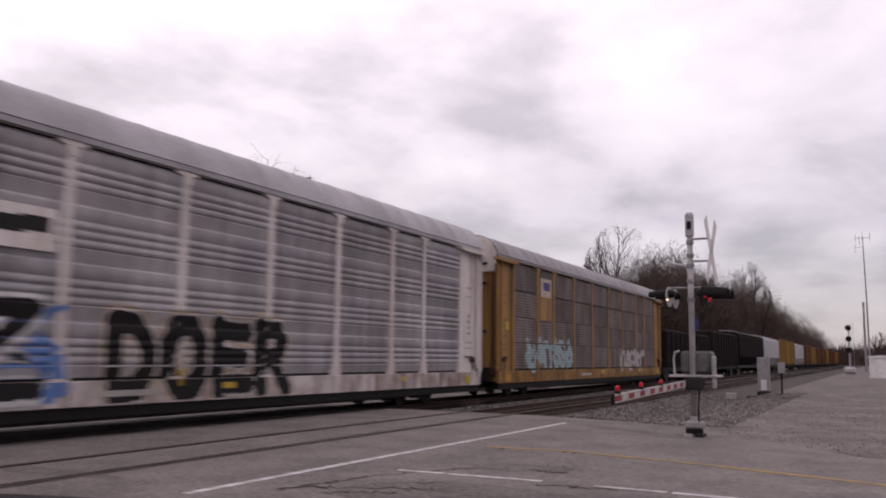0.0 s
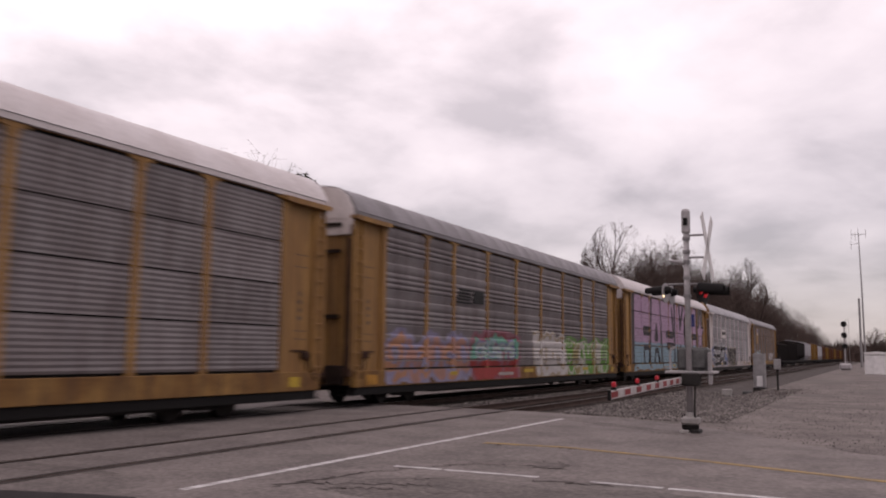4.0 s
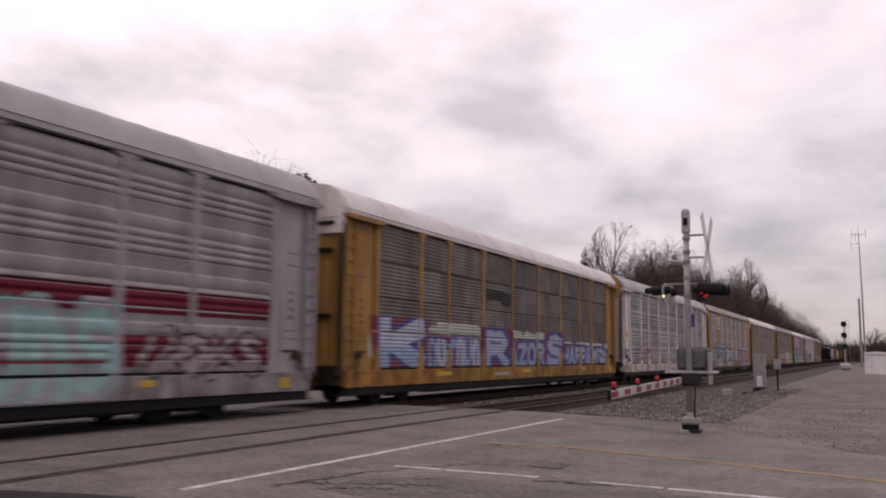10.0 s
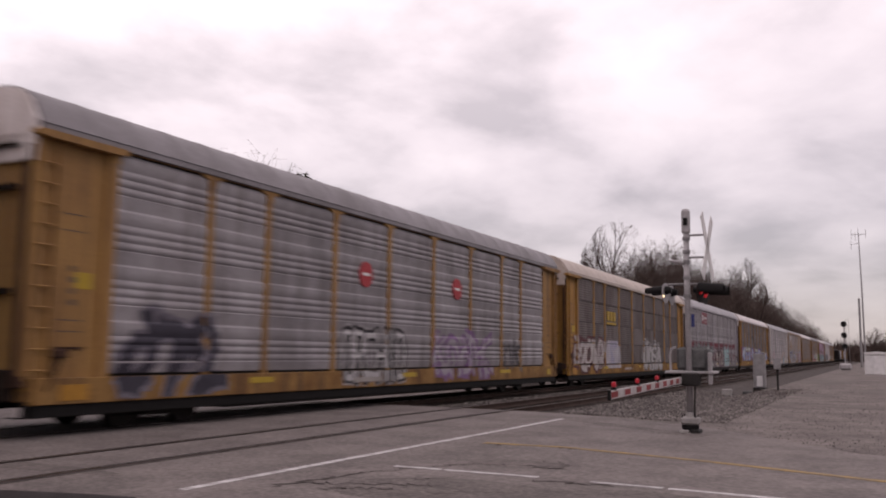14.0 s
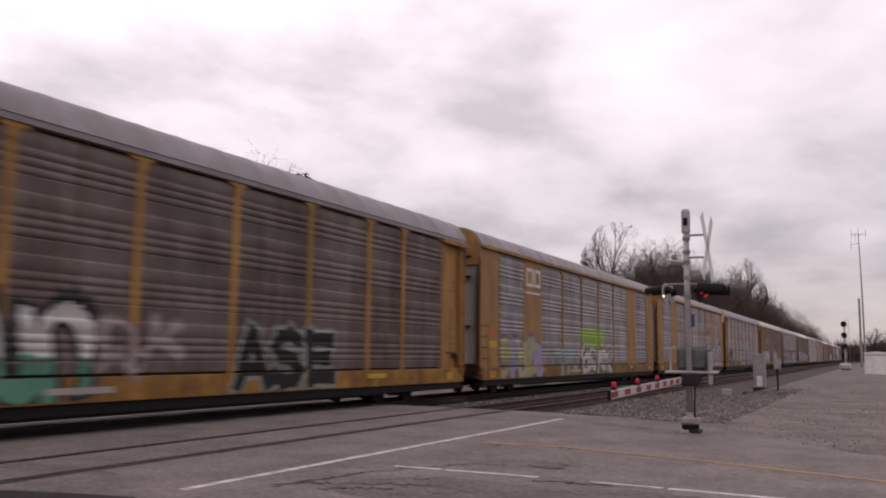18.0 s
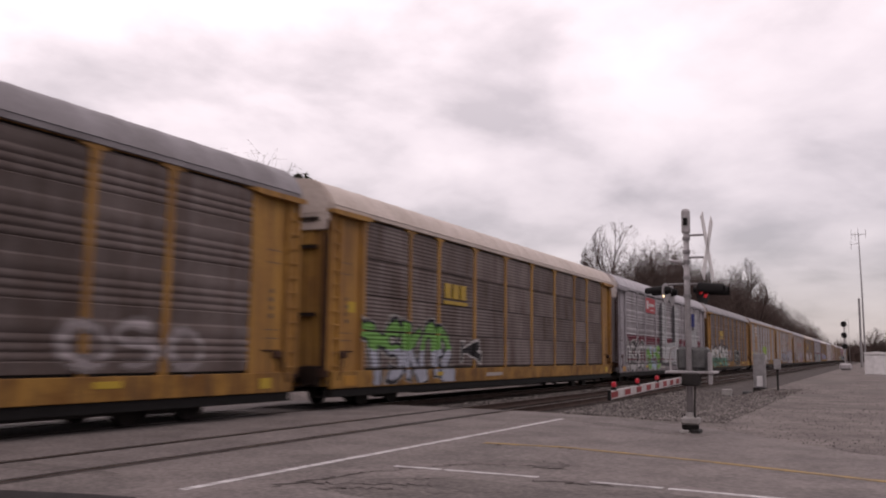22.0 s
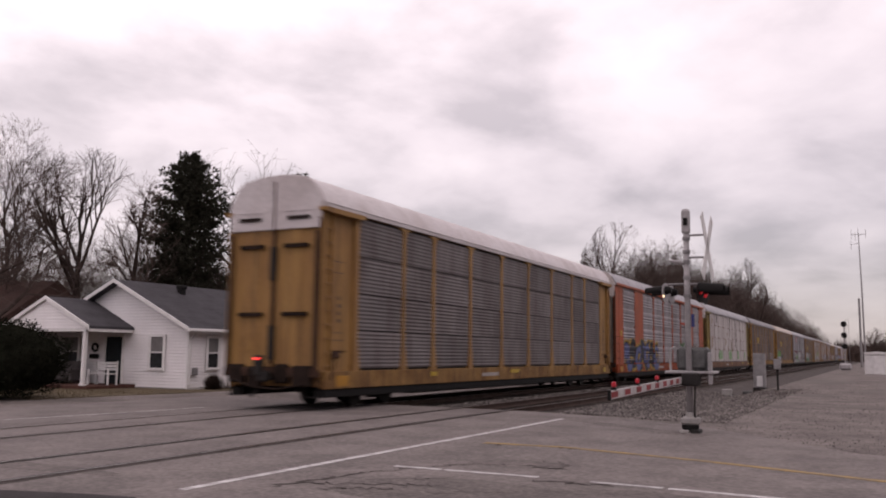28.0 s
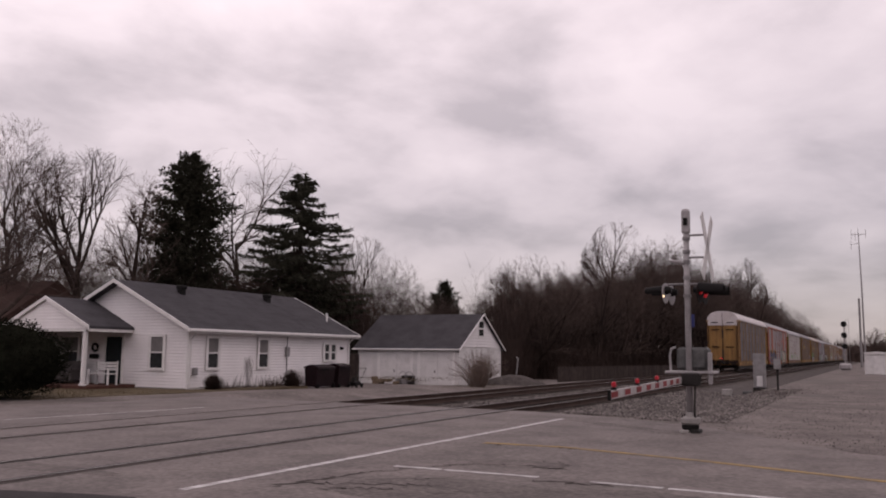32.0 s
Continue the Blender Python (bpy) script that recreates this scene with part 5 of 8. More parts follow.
cars[11] = autorack(11, "soft", TAN, P_SILVER, R_GREY, "tan and silver autorack freight car with blank sheets and big graffiti", cap=TAN, blank=True)
plate(cars[11], "painted_stripe", 4.4, 7.0, 3.72, 3.86, spray((0.46, 0.07, 0.03)), "orange stripe", x=1.515)
plate(cars[11], "painted_stripe", 4.4, 7.0, 3.52, 3.58, LOGO_BLACK, x=1.513)
graffiti(cars[11], "soft", True, 3.6, 12.1, 0.58, 2.45, [(0.40, 0.40, 0.44)], (0.035, 0.03, 0.10), halo=(0.44, 0.42, 0.44), back=(0.46, 0.20, 0.19), seed=101, count=5, weight=0.27, rim=0.94, kinds=("arch", "wave", "fork", "cup", "hook"), gap=-0.2)
graffiti(cars[11], "soft", True, -6.0, 3.0, 0.75, 2.0, [(0.32, 0.34, 0.40)], (0.12, 0.10, 0.16), seed=102, count=8, weight=0.15)

cars[12] = autorack(12, "soft", TAN, P_SILVER, R_GREY, "tan and silver autorack freight car with blank sheets and pale graffiti", cap=TAN, blank=True)
worm_logo(cars[12])
graffiti(cars[12], "soft", True, -11.9, -7.3, 0.58, 2.15, [(0.38, 0.36, 0.16), (0.34, 0.30, 0.48), (0.42, 0.40, 0.24)], (0.17, 0.14, 0.19), seed=111, count=5, weight=0.25, rim=0.94, sharp=False)
graffiti(cars[12], "soft", True, -5.3, -2.6, 0.66, 1.9, [(0.28, 0.40, 0.41)], (0.28, 0.40, 0.41), seed=112, count=2, weight=0.13, kinds=("bar", "fork"))
graffiti(cars[12], "soft", True, -1.5, 3.4, 0.60, 2.0, [(0.56, 0.54, 0.54)], (0.05, 0.045, 0.05), halo=(0.55, 0.53, 0.53), seed=113, count=4, weight=0.22, rim=0.78)
graffiti(cars[12], "soft", True, -1.4, 2.6, 1.95, 2.75, [(0.28, 0.45, 0.05)], (0.28, 0.45, 0.05), seed=114, count=3, weight=0.2, kinds=("arch", "wave", "arch"))
plate(cars[12], "label", -12.8, -12.1, 2.2, 2.5, spray((0.5, 0.16, 0.04)), "orange notice", x=1.51)
plate(cars[12], "label", -12.8, -12.1, 1.75, 2.0, LABEL_YELLOW, "yellow notice", x=1.51)

cars[13] = autorack(13, "soft", YELLOW, P_BROWN, R_GREY, "yellow autorack freight car with brown panels and green-white graffiti", cap=PALE)
block_logo(cars[13], -6.9, 3.35, LOGO_YELLOW)
graffiti(cars[13], "soft", False, -11.6, -2.4, 0.56, 2.45, [(0.10, 0.30, 0.21), (0.60, 0.60, 0.59)], (0.03, 0.03, 0.03), seed=124, count=8, weight=0.2, split=1.4, halo=(0.05, 0.05, 0.05), kinds=("fork", "arch", "bar", "fork", "wave", "arch", "cup", "arch"), gap=-0.15, rim=0.9)
graffiti(cars[13], "soft", False, 1.5, 5.5, 0.62, 2.1, [(0.035, 0.035, 0.035)], (0.27, 0.29, 0.27), word="ASE", weight=0.22, gap=0.1, label="dark graffiti letters with a pale grey outline")
graffiti(cars[13], "soft", False, -2.3, -0.2, 1.05, 2.25, [(0.36, 0.30, 0.30)], (0.24, 0.18, 0.18), seed=123, count=2, weight=0.11)

cars[15] = autorack(15, "fine", YELLOW, P_BROWN, R_CREAM, "yellow autorack freight car with brown panels and green-blue graffiti")
block_logo(cars[15], -6.9, 3.35, LOGO_YELLOW)
graffiti(cars[15], "fine", False, -11.8, -6.2, 0.60, 2.4, [(0.40, 0.42, 0.50), (0.14, 0.36, 0.07)], (0.025, 0.025, 0.03), halo=(0.34, 0.32, 0.31), seed=131, count=5, weight=0.2, split=1.62, kinds=("bar", "wave", "fork", "arch", "hook"), gap=-0.15, rim=0.9)
graffiti(cars[15], "fine", False, -5.7, -3.8, 1.2, 1.9, [BLK], (0.5, 0.48, 0.48), seed=132, count=1, weight=0.14, kinds=("fork",))

cars[16] = autorack(16, "soft", YELLOW, P_BROWN, R_GREY, "yellow autorack freight car with plain brown panels")
block_logo(cars[16], -6.9, 3.35, LOGO_YELLOW)
graffiti(cars[16], "soft", False, 6.6, 10.4, 1.05, 2.15, [(0.36, 0.32, 0.33)], (0.22, 0.19, 0.19), seed=141, count=3, weight=0.11, rim=0.7, kinds=("ring", "wave", "ring"), sharp=False)

plate(cars[16], "label", -12.6, -12.12, 3.1, 3.55, LABEL_YELLOW, "large yellow notice", x=1.452)

cars[17] = autorack(17, "faint", OLIVE, P_WHITE, R_SILVER, "faded white autorack freight car with rust streaks on a brown sill", sill=mat("rusty sill", (0.145, 0.072, 0.041), 0.8, dark=0.6, scale=1.5), cap=PALE, seam=0.007, posts=P_WHITE)
for y, z, w in ((-8.2, 4.2, 0.16), (-4.2, 4.4, 0.16), (-0.3, 3.3, 0.13), (3.4, 2.4, 0.16), (6.5, 4.0, 0.1)):
    part("drip_stain", Geo().prism([(y - 1.3 * w, 5.2), (y + 1.3 * w, 5.2), (y + 0.9 * w, 0.5 * (z + 5.2)), (y + 0.25 * w, z), (y - 0.35 * w, z + 0.2), (y - 0.8 * w, 0.5 * (z + 5.1))], "x", 1.50, 1.512), spray((0.09, 0.075, 0.085)), cars[17], "dark drip stain")
for y, z, h in ((-10.9, 4.4, 0.4), (-10.8, 2.3, 1.0), (-3.1, 2.6, 0.6), (-1.9, 3.5, 0.3), (0.7, 2.0, 1.0), (-1.7, 2.3, 0.25)):
    plate(cars[17], "rust_patch", y, y + 0.45, z, z + h, spray((0.34, 0.24, 0.17)), "brown rust patch", x=1.51)
for y in POSTS:
    for q in SEAMS:
        for s in (-1, 1):
            plate(cars[17], "rust_spot", y + s * 0.1 - 0.06, y + s * 0.1 + 0.06, q - 0.02, q + 0.10, spray((0.24, 0.12, 0.08)), x=1.543)
plate(cars[17], "dark_post", -11.95, -11.75, 1.15, 5.2, spray((0.12, 0.09, 0.11)), "dark stained end post", x=1.536)
for y, n in ((-7.3, 3), (-1.4, 2), (0.1, 1), (4.4, 2), (10.0, 1)):
    graffiti(cars[17], "faint", False, y, y + 0.75 * n, 1.25, 2.1, [(0.20, 0.38, 0.17)], (0.26, 0.42, 0.24), seed=int(160 + y * 10), count=n, weight=0.14, kinds=("drop", "ring", "drop"), sharp=False, label="faded green sprayed spots")

cars[18] = autorack(18, "bold", ORANGE, P_SILVER, R_SILVER, "orange and silver autorack freight car with blank sheets", cap=PALE, blank=True, nudge=-0.15, crown=1.12)
plate(cars[18], "painted_stripe", 4.5, 7.0, 3.82, 3.98, spray((0.48, 0.05, 0.02)), "orange stripe", x=1.515)
plate(cars[18], "painted_stripe", 4.5, 7.0, 3.62, 3.69, LOGO_BLACK, x=1.513)
graffiti(cars[18], "bold", True, 5.9, 10.4, 0.58, 2.3, [(0.62, 0.55, 0.47)], (0.03, 0.025, 0.03), seed=151, count=3, weight=0.27, rim=0.92, shade=(0.03, 0.025, 0.03), cast=(0.12, -0.1), kinds=("arch", "ring", "fork"), gap=-0.25)
graffiti(cars[18], "bold", True, 4.0, 6.1, 0.7, 2.3, [(0.42, 0.41, 0.42)], (0.06, 0.20, 0.06), seed=152, count=2, weight=0.24, rim=0.8)
graffiti(cars[18], "bold", True, 10.2, 11.8, 1.1, 2.0, [(0.10, 0.26, 0.10)], (0.42, 0.42, 0.44), seed=153, count=2, weight=0.18)
graffiti(cars[18], "bold", True, -11.5, -3.3, 0.66, 2.3, [(0.10, 0.12, 0.30), (0.05, 0.05, 0.06)], (0.05, 0.05, 0.06), back=(0.45, 0.28, 0.03), seed=154, count=7, weight=0.22)

cars[19] = autorack(19, "fine", TAN, P_MID, R_WHITE, "last autorack freight car, tan with grey panels and white roof", cap=R_WHITE, flare=True, crown=1.09)
# rear marker on the last coupler
mk = part("rear_marker", Geo().box(-0.2, 0.04, -14.16, -13.98, 0.9, 1.42, 0.03), STEEL_DARK, cars[19], "dark end-of-train device")
part("marker_lens", Geo().box(-0.17, 0.0, -14.18, -14.155, 1.31, 1.355, 0.006), mat("red marker light", (1., 0.06, 0.05), 0.3, emit=2.0), mk, "glowing red marker light")
for k in cars:
    small_marks(cars[k], 900 + k)


# cars ahead of the car-carriers
def box_car(y0, y1, h, paint, roof, label, kind="box"):
    mid, L = (y0 + y1) / 2, (y1 - y0) / 2 - 0.5
    car = thing("box_car" if kind == "box" else "hopper_car" if kind == "hopper" else "gondola_car", pose(TRACK, mid, 0), label, "freight car", "cars of the train")
    TRAIN.append((car, mid))
    if kind == "hopper":
        prof = [(-1.55, 1.9), (-1.55, h - 0.5), (-1.2, h - 0.12), (0, h), (1.2, h - 0.12), (1.55, h - 0.5), (1.55, 1.9), (0.5, 1.0), (-0.5, 1.0)]
        part("body", Geo().prism(prof, "y", -L, L), paint, car)
        part("roof_walk", Geo().box(-0.5, 0.5, -L, L, h + 0.01, h + 0.09), roof, car)
    else:
        part("body", Geo().box(-1.5, 1.5, -L, L, 1.0, h - 0.15, 0.03), paint, car)
        if kind == "box":
            part("roof", Geo().prism([(-1.53, h - 0.16), (1.53, h - 0.16), (1.45, h - 0.02), (0, h + 0.08), (-1.45, h - 0.02)], "y", -L, L), roof, car)
            for s in (-1, 1):
                part("door", Geo().box(s * 1.56 - 0.03, s * 1.56 + 0.03, -1.5, 1.5, 1.15, h - 0.3, 0.01), roof if kind == "gondola" else paint, car, "sliding door")
        else:
            part("load", Geo().box(-1.35, 1.35, -L + 0.3, L - 0.3, h - 0.15, h - 0.05, 0.02), TIE, car, "dark bulk load")
    rib = Geo().box(1.5, 1.56, -0.05, 0.05, 1.0, h - 0.2).mesh("rib", paint)
    n = int(L / 0.75)
    for i in range(n + 1):
        for side in (Matrix.Identity(4), HALF):
            part("rib", rib, None, car, loc=side @ pose(0, -L + 0.1 + (2 * L - 0.2) * i / n, 0))
    part("underframe", Geo().box(-1.3, 1.3, -L, L, 0.72, 1.02, 0.02), STEEL_DARK, car)
    running_gear(car, L - 2)


C_BLACK = mat("black railcar paint", (0.016, 0.013, 0.013), 0.95, scale=2, gloss=0.03)
C_RUST = mat("rust brown railcar paint", (0.076, 0.032, 0.022), 0.8, scale=2)
C_WHITE = mat("grey-white railcar paint", (0.302, 0.29, 0.309), 0.6, scale=1)
C_BOX = mat("brown boxcar paint", (0.10, 0.04, 0.022), 0.85, scale=1, gloss=0.1)
C_OCHRE = mat("ochre boxcar paint", (0.20, 0.105, 0.026), 0.8, scale=1, gloss=0.1)
box_car(58.4, 76.5, 3.6, C_BLACK, C_BLACK, "black open-top hopper car with a dark load", "gondola")
box_car(76.5, 92.5, 4.1, C_BLACK, C_RUST, "black gondola car with rusty top", "gondola")
box_car(92.5, 113.5, 4.5, C_BLACK, C_WHITE, "dark covered hopper car with pale roof", "hopper")
box_car(113.5, 132, 4.6, C_WHITE, C_WHITE, "pale grey-white covered hopper car", "hopper")
box_car(132, 157, 4.7, C_OCHRE, C_RUST, "ochre yellow boxcar with rusty roof")
box_car(157, 176, 4.6, C_WHITE, C_WHITE, "pale grey covered hopper car", "hopper")
for i in range(9):
    box_car(176 + 18 * i, 194 + 18 * i, 4.6, (C_BOX, C_OCHRE, C_BOX)[i % 3], C_RUST, "brown weathered boxcar in the train")


# ---- level crossing signal ----
ARM_WHITE = mat("worn arm white", (0.40, 0.37, 0.37), 0.7, dark=0.7, scale=6)
ARM_RED = mat("worn arm red", (0.22, 0.018, 0.022), 0.7, dark=0.7, scale=6)
MACHINE = mat("grey machine paint", (0.115, 0.115, 0.115), 0.55, dark=0.6, scale=4)
def crossing_signal():
    s = thing("crossing_signal", pose(-3.39, 18.05, -0.03), "grey level crossing signal mast with lowered gate and flashing lights", "crossing signal")
    part("foundation", Geo().box(-0.18, 0.01, -0.2, 0.2, -0.05, 0.08, 0.015), CONCRETE, s, "pale concrete footing")
    part("foundation", Geo().box(0.03, 0.2, -0.18, 0.18, -0.05, 0.09, 0.015), STEEL_DARK, s, "dark footing block")
    part("base_ring", Geo().tube([(0, 0, 0.07), (0, 0, 0.1), (0, 0, 0.16), (0, 0, 0.18)], [0.16, 0.17, 0.17, 0.15], 16), BLACK, s, "black ring under the mast base")
    part("base", Geo().box(-0.17, 0.19, -0.17, 0.17, 0.18, 0.33, 0.035).tube([(0, 0, 0.33), (0, 0, 0.42)], [0.10, 0.075], 14), CONCRETE, s, "cast base with bolts")
    for bx, by in ((-0.13, -0.13), (0.13, -0.13), (-0.13, 0.13), (0.13, 0.13)):
        part("bolt", Geo().tube([(bx, by, 0.32), (bx, by, 0.37)], [0.018, 0.018], 6), STEEL_DARK, s)
    part("mast", Geo().tube([(0, 0, 0.3), (0, 0, 4.5)], [0.062, 0.058], 16), ALU_PAINT, s, smooth=True)
    part("junction_box", Geo().tube([(0, 0, 4.05), (0, 0, 4.08), (0, 0, 4.5), (0, 0, 4.55)], [0.08, 0.088, 0.088, 0.06], 14), ALU_PAINT, s)
    part("marking", Geo().box(-0.04, 0.05, -0.094, -0.086, 4.2, 4.36), BLACK, s, "black mark on the mast cap")
    for z in (2.72, 3.1, 3.42, 3.62, 3.9):
        part("clamp", Geo().tube([(0, 0, z), (0, 0, z + 0.07)], [0.078, 0.078], 12), GALV, s)
    part("conduit", Geo().tube([(0.09, -0.03, 0.2), (0.1, -0.03, 0.6), (0.12, -0.02, 1.0)], [0.018] * 3, 6), BLACK, s, "black cable")
    part("sign_panel", Geo().box(0.07, 0.13, -0.02, 0.0, 2.13, 2.38), spray((0.05, 0.06, 0.22)), s, "small blue information plate seen edge on")
    # crossbuck, turned almost edge on
    for z in (3.52, 3.98):
        part("crossbuck_arm", Geo().box(0.0, 0.36, -0.02, 0.02, z, z + 0.04), GALV, s)
    for a in (45, -45):
        m = pose(0.42, 0, 3.74, 0, 0, 86) @ pose(0, 0, 0, 0, 0.75 * a, 0)
        part("crossbuck_blade", Geo().box(-0.115, 0.115, -0.006, 0.006, -0.76, 0.76, 0.002), WHITE, s, "white crossbuck blade", m)
    part("cross_arm", Geo().tube([(-0.42, 0, 3.0), (0.42, 0, 3.0)], [0.022, 0.022], 8), GALV, s)
    part("bell_arm", Geo().tube([(-0.35, 0, 3.5), (0, 0, 3.42)], [0.03, 0.045], 8), ALU_PAINT, s)
    glow = mat("red signal lens", (0.4, 0.01, 0.014), 0.3, emit=0.35)
    for side, x in ((-1, -0.38), (1, 0.30)):
        for dy in (-0.30, 0.30):
            u = part("lamp_background", Geo().tube([(x - 0.008, dy + 0.002, 2.80), (x + 0.008, dy, 2.80)], [0.205, 0.205], 24), ALU_PAINT if side < 0 else BLACK, s, "pale back of the round signal background")
            part("lamp_housing", Geo().tube([(x, dy, 2.86), (x - side * 0.12, dy, 2.86)], [0.09, 0.06], 12), BLACK, u)
            h = Geo()
            n = 14
            for k in range(n + 1):
                t = math.pi * (-0.12 + 1.24 * k / n)
                for xx, r, drop in ((x, 0.105 if side < 0 else 0.15, 0), (x + side * (0.4 if side < 0 else 0.47), 0.085 if side < 0 else 0.135, 0.03)):
                    h.v.append((xx, dy + r * math.cos(t), 2.86 + r * math.sin(t) - drop))
            for k in range(n):
                h.f.append((2 * k, 2 * k + 1, 2 * k + 3, 2 * k + 2))
                h.m.append(0)
            part("lamp_hood", h, BLACK, u, "black lamp hood")
            part("lens", Geo().tube([(x + side * 0.01, dy, 2.86), (x + side * 0.05, dy, 2.86)], [0.10, 0.08], 16), glow, u, "red signal lens")
    part("side_light", Geo().box(-0.36, -0.335, -0.64, -0.62, 2.705, 2.735), mat("white side light", (1., 0.75, 0.45), 0.3, emit=3.0), s, "small bright side light")
    part("side_light", Geo().tube([(0.46, -0.62, 2.70), (0.46, -0.64, 2.70)], [0.035, 0.028], 10), mat("dim red light", (0.35, 0.01, 0.015), 0.3, emit=0.3), s, "dim red side light")
    # gate machine
    g = part("gate_machine", Geo().box(-0.26, 0.36, 0.06, 0.5, 1.26, 1.72, 0.05), MACHINE, s, "grey gate machine case")
    part("case_door", Geo().box(-0.2, 0.3, 0.045, 0.06, 1.31, 1.66, 0.01), MACHINE, g)
    part("platform", Geo().box(-0.46, 0.5, -0.14, 0.56, 1.19, 1.24, 0.01), ALU_PAINT, s)
    part("counterweight", Geo().box(0.38, 0.45, -0.1, 0.08, 0.98, 1.62, 0.02), ALU_PAINT, s)
    part("counterweight_arm", Geo().tube([(-0.36, 0, 1.2), (-0.38, 0, 1.55), (-0.35, 0, 1.68), (-0.26, 0, 1.72)], [0.025] * 4, 8), ALU_PAINT, s)
    part("bracket", Geo().box(-0.12, 0.22, -0.22, 0.1, 0.95, 1.2, 0.02), STEEL_DARK, s)
    arm = thing("gate_arm", pose(-3.52, 17.85, 1.03), "lowered crossing gate arm with red and white stripes", "gate arm")
    end = Vector((0.62, -7.45, 0.02))
    yaw = math.degrees(math.atan2(end.y, end.x))
    L = end.length
    m = pose(0, 0, 0, 0, 0, yaw)
    n = 16
    for i in range(n):
        a, b = L * i / n, L * (i + 1) / n
        t = 0.064 - 0.012 * i / n
        part("stripe", Geo().box(a, b - 0.004, -0.018, 0.018, -t, t, 0.003), ARM_WHITE, arm, "white length of the arm", m)
        if i % 2:
            for side in (-1, 1):
                part("stripe", Geo().box(a + 0.02, b - 0.02, side * 0.019 - 0.002, side * 0.019 + 0.002, -t + 0.018, t - 0.018, 0.001), ARM_RED, arm, "red reflective panel", m)
    part("arm_tip", Geo().box(L, L + 0.05, -0.02, 0.02, -0.06, 0.06), BLACK, arm, loc=m)
    for d in (7.2, 5.4, 3.4):
        lamp = part("arm_lamp", Geo().tube([(d, 0, 0.085), (d, 0, 0.095), (d, 0, 0.10), (d, 0, 0.14), (d, 0, 0.155)], [0.018, 0.025, 0.034, 0.031, 0.012], 10), mat("gate lamp", (0.34, 0.01, 0.02), 0.35, emit=0.16), arm, "glowing red gate arm lamp", m)
        part("lamp_mount", Geo().box(d - 0.05, d + 0.05, -0.03, 0.03, 0.05, 0.085, 0.006), BLACK, lamp)


crossing_signal()


# ---- trackside boxes, masts, huts ----
def trackside():
    c = thing("signal_cabinet", pose(-5.05, 44.6, -0.05), "grey metal railway relay cabinet on legs", "cabinet")
    part("case", Geo().box(-0.27, 0.27, -0.2, 0.2, 0.1, 1.72, 0.015), GALV, c)
    part("door", Geo().box(-0.23, 0.23, -0.215, -0.2, 0.75, 1.64, 0.006), GALV, c)
    part("lower_panel", Geo().box(-0.12, 0.14, -0.222, -0.2, 0.16, 0.66, 0.004), WHITE, c, "pale lower panel")
    part("plinth", Geo().box(-0.3, 0.3, -0.24, 0.24, -0.25, 0.1, 0.02), STEEL_DARK, c, "dark plinth")
    p = thing("junction_post", pose(-4.15, 43.6, -0.05), "small grey junction box on a steel post", "junction box")
    part("post", Geo().tube([(0, 0, -0.1), (0, 0, 1.1)], [0.05, 0.05], 8), STEEL_DARK, p)
    part("box", Geo().box(-0.15, 0.15, -0.12, 0.12, 1.0, 1.48, 0.01), GALV, p)
    k = thing("concrete_block", pose(-6.5, 44.0, -0.38), "pale concrete block lying on gravel", "block")
    part("block", Geo().box(-0.22, 0.22, -0.2, 0.2, 0, 0.34, 0.03), CONCRETE, k)
    # plain dark box in place of a small heap of debris and soil
    q = thing("debris_box", pose(-5.6, 45.3, -0.36), "low dark box standing in for debris beside the ballast", "switch machine")
    part("case", Geo().box(-0.35, 0.12, -0.18, 0.18, 0, 0.2, 0.05), MACHINE, q)
    # three-light block signal
    s = thing("block_signal", pose(-3.45, 121.5, -0.05), "tall railway block signal with three dark heads", "railway signal")
    part("mast", Geo().tube([(0, 0, 0), (0, 0, 6.1)], [0.1, 0.09], 10), ALU_PAINT, s)
    for z in (5.8, 4.4, 3.0):
        h = part("head", Geo().tube([(-0.03, -0.16, z), (-0.03, -0.2, z)], [0.36, 0.36], 20), BLACK, s, "round black signal head")
        part("hood", Geo().tube([(-0.03, -0.2, z), (-0.03, -0.6, z + 0.02)], [0.2, 0.18], 12), BLACK, h)
        part("bracket", Geo().box(-0.08, 0.08, -0.2, 0.0, z - 0.1, z + 0.1), STEEL_DARK, h)
    part("ladder", Geo().box(0.2, 0.24, 0.05, 0.09, 0, 6.4).box(0.5, 0.54, 0.05, 0.09, 0, 6.4), GALV, s)
    part("case", Geo().box(-0.75, 0.75, -0.8, 0.2, 0, 0.9, 0.25), ALU_PAINT, s, "pale rounded case at the foot")
    w = thing("equipment_hut", pose(0.1, 94.6, -0.15), "small white railway equipment hut with flat roof", "hut")
    part("wall", Geo().box(-1.1, 1.1, -0.9, 0.9, 0, 2.05, 0.02), WHITE, w)
    part("roof", Geo().prism([(-1.2, 2.05), (1.2, 2.05), (1.15, 2.18), (0, 2.3), (-1.15, 2.18)], "y", -1.0, 1.0), WHITE, w)
    part("door", Geo().box(-0.3, 0.55, -0.93, -0.9, 0.1, 1.9, 0.01), WHITE, w)
    t = thing("radio_mast", pose(-1.55, 162, -0.05), "tall thin steel radio mast with dipole antennas", "radio mast")
    part("pole", Geo().tube([(0, 0, 0), (-0.05, 0, 12), (-0.2, 0, 22.7)], [0.17, 0.13, 0.07], 8), GALV, t)
    part("antenna_arm", Geo().tube([(-1.3, 0, 22.4), (0.95, 0, 22.4)], [0.05, 0.05], 6), GALV, t)
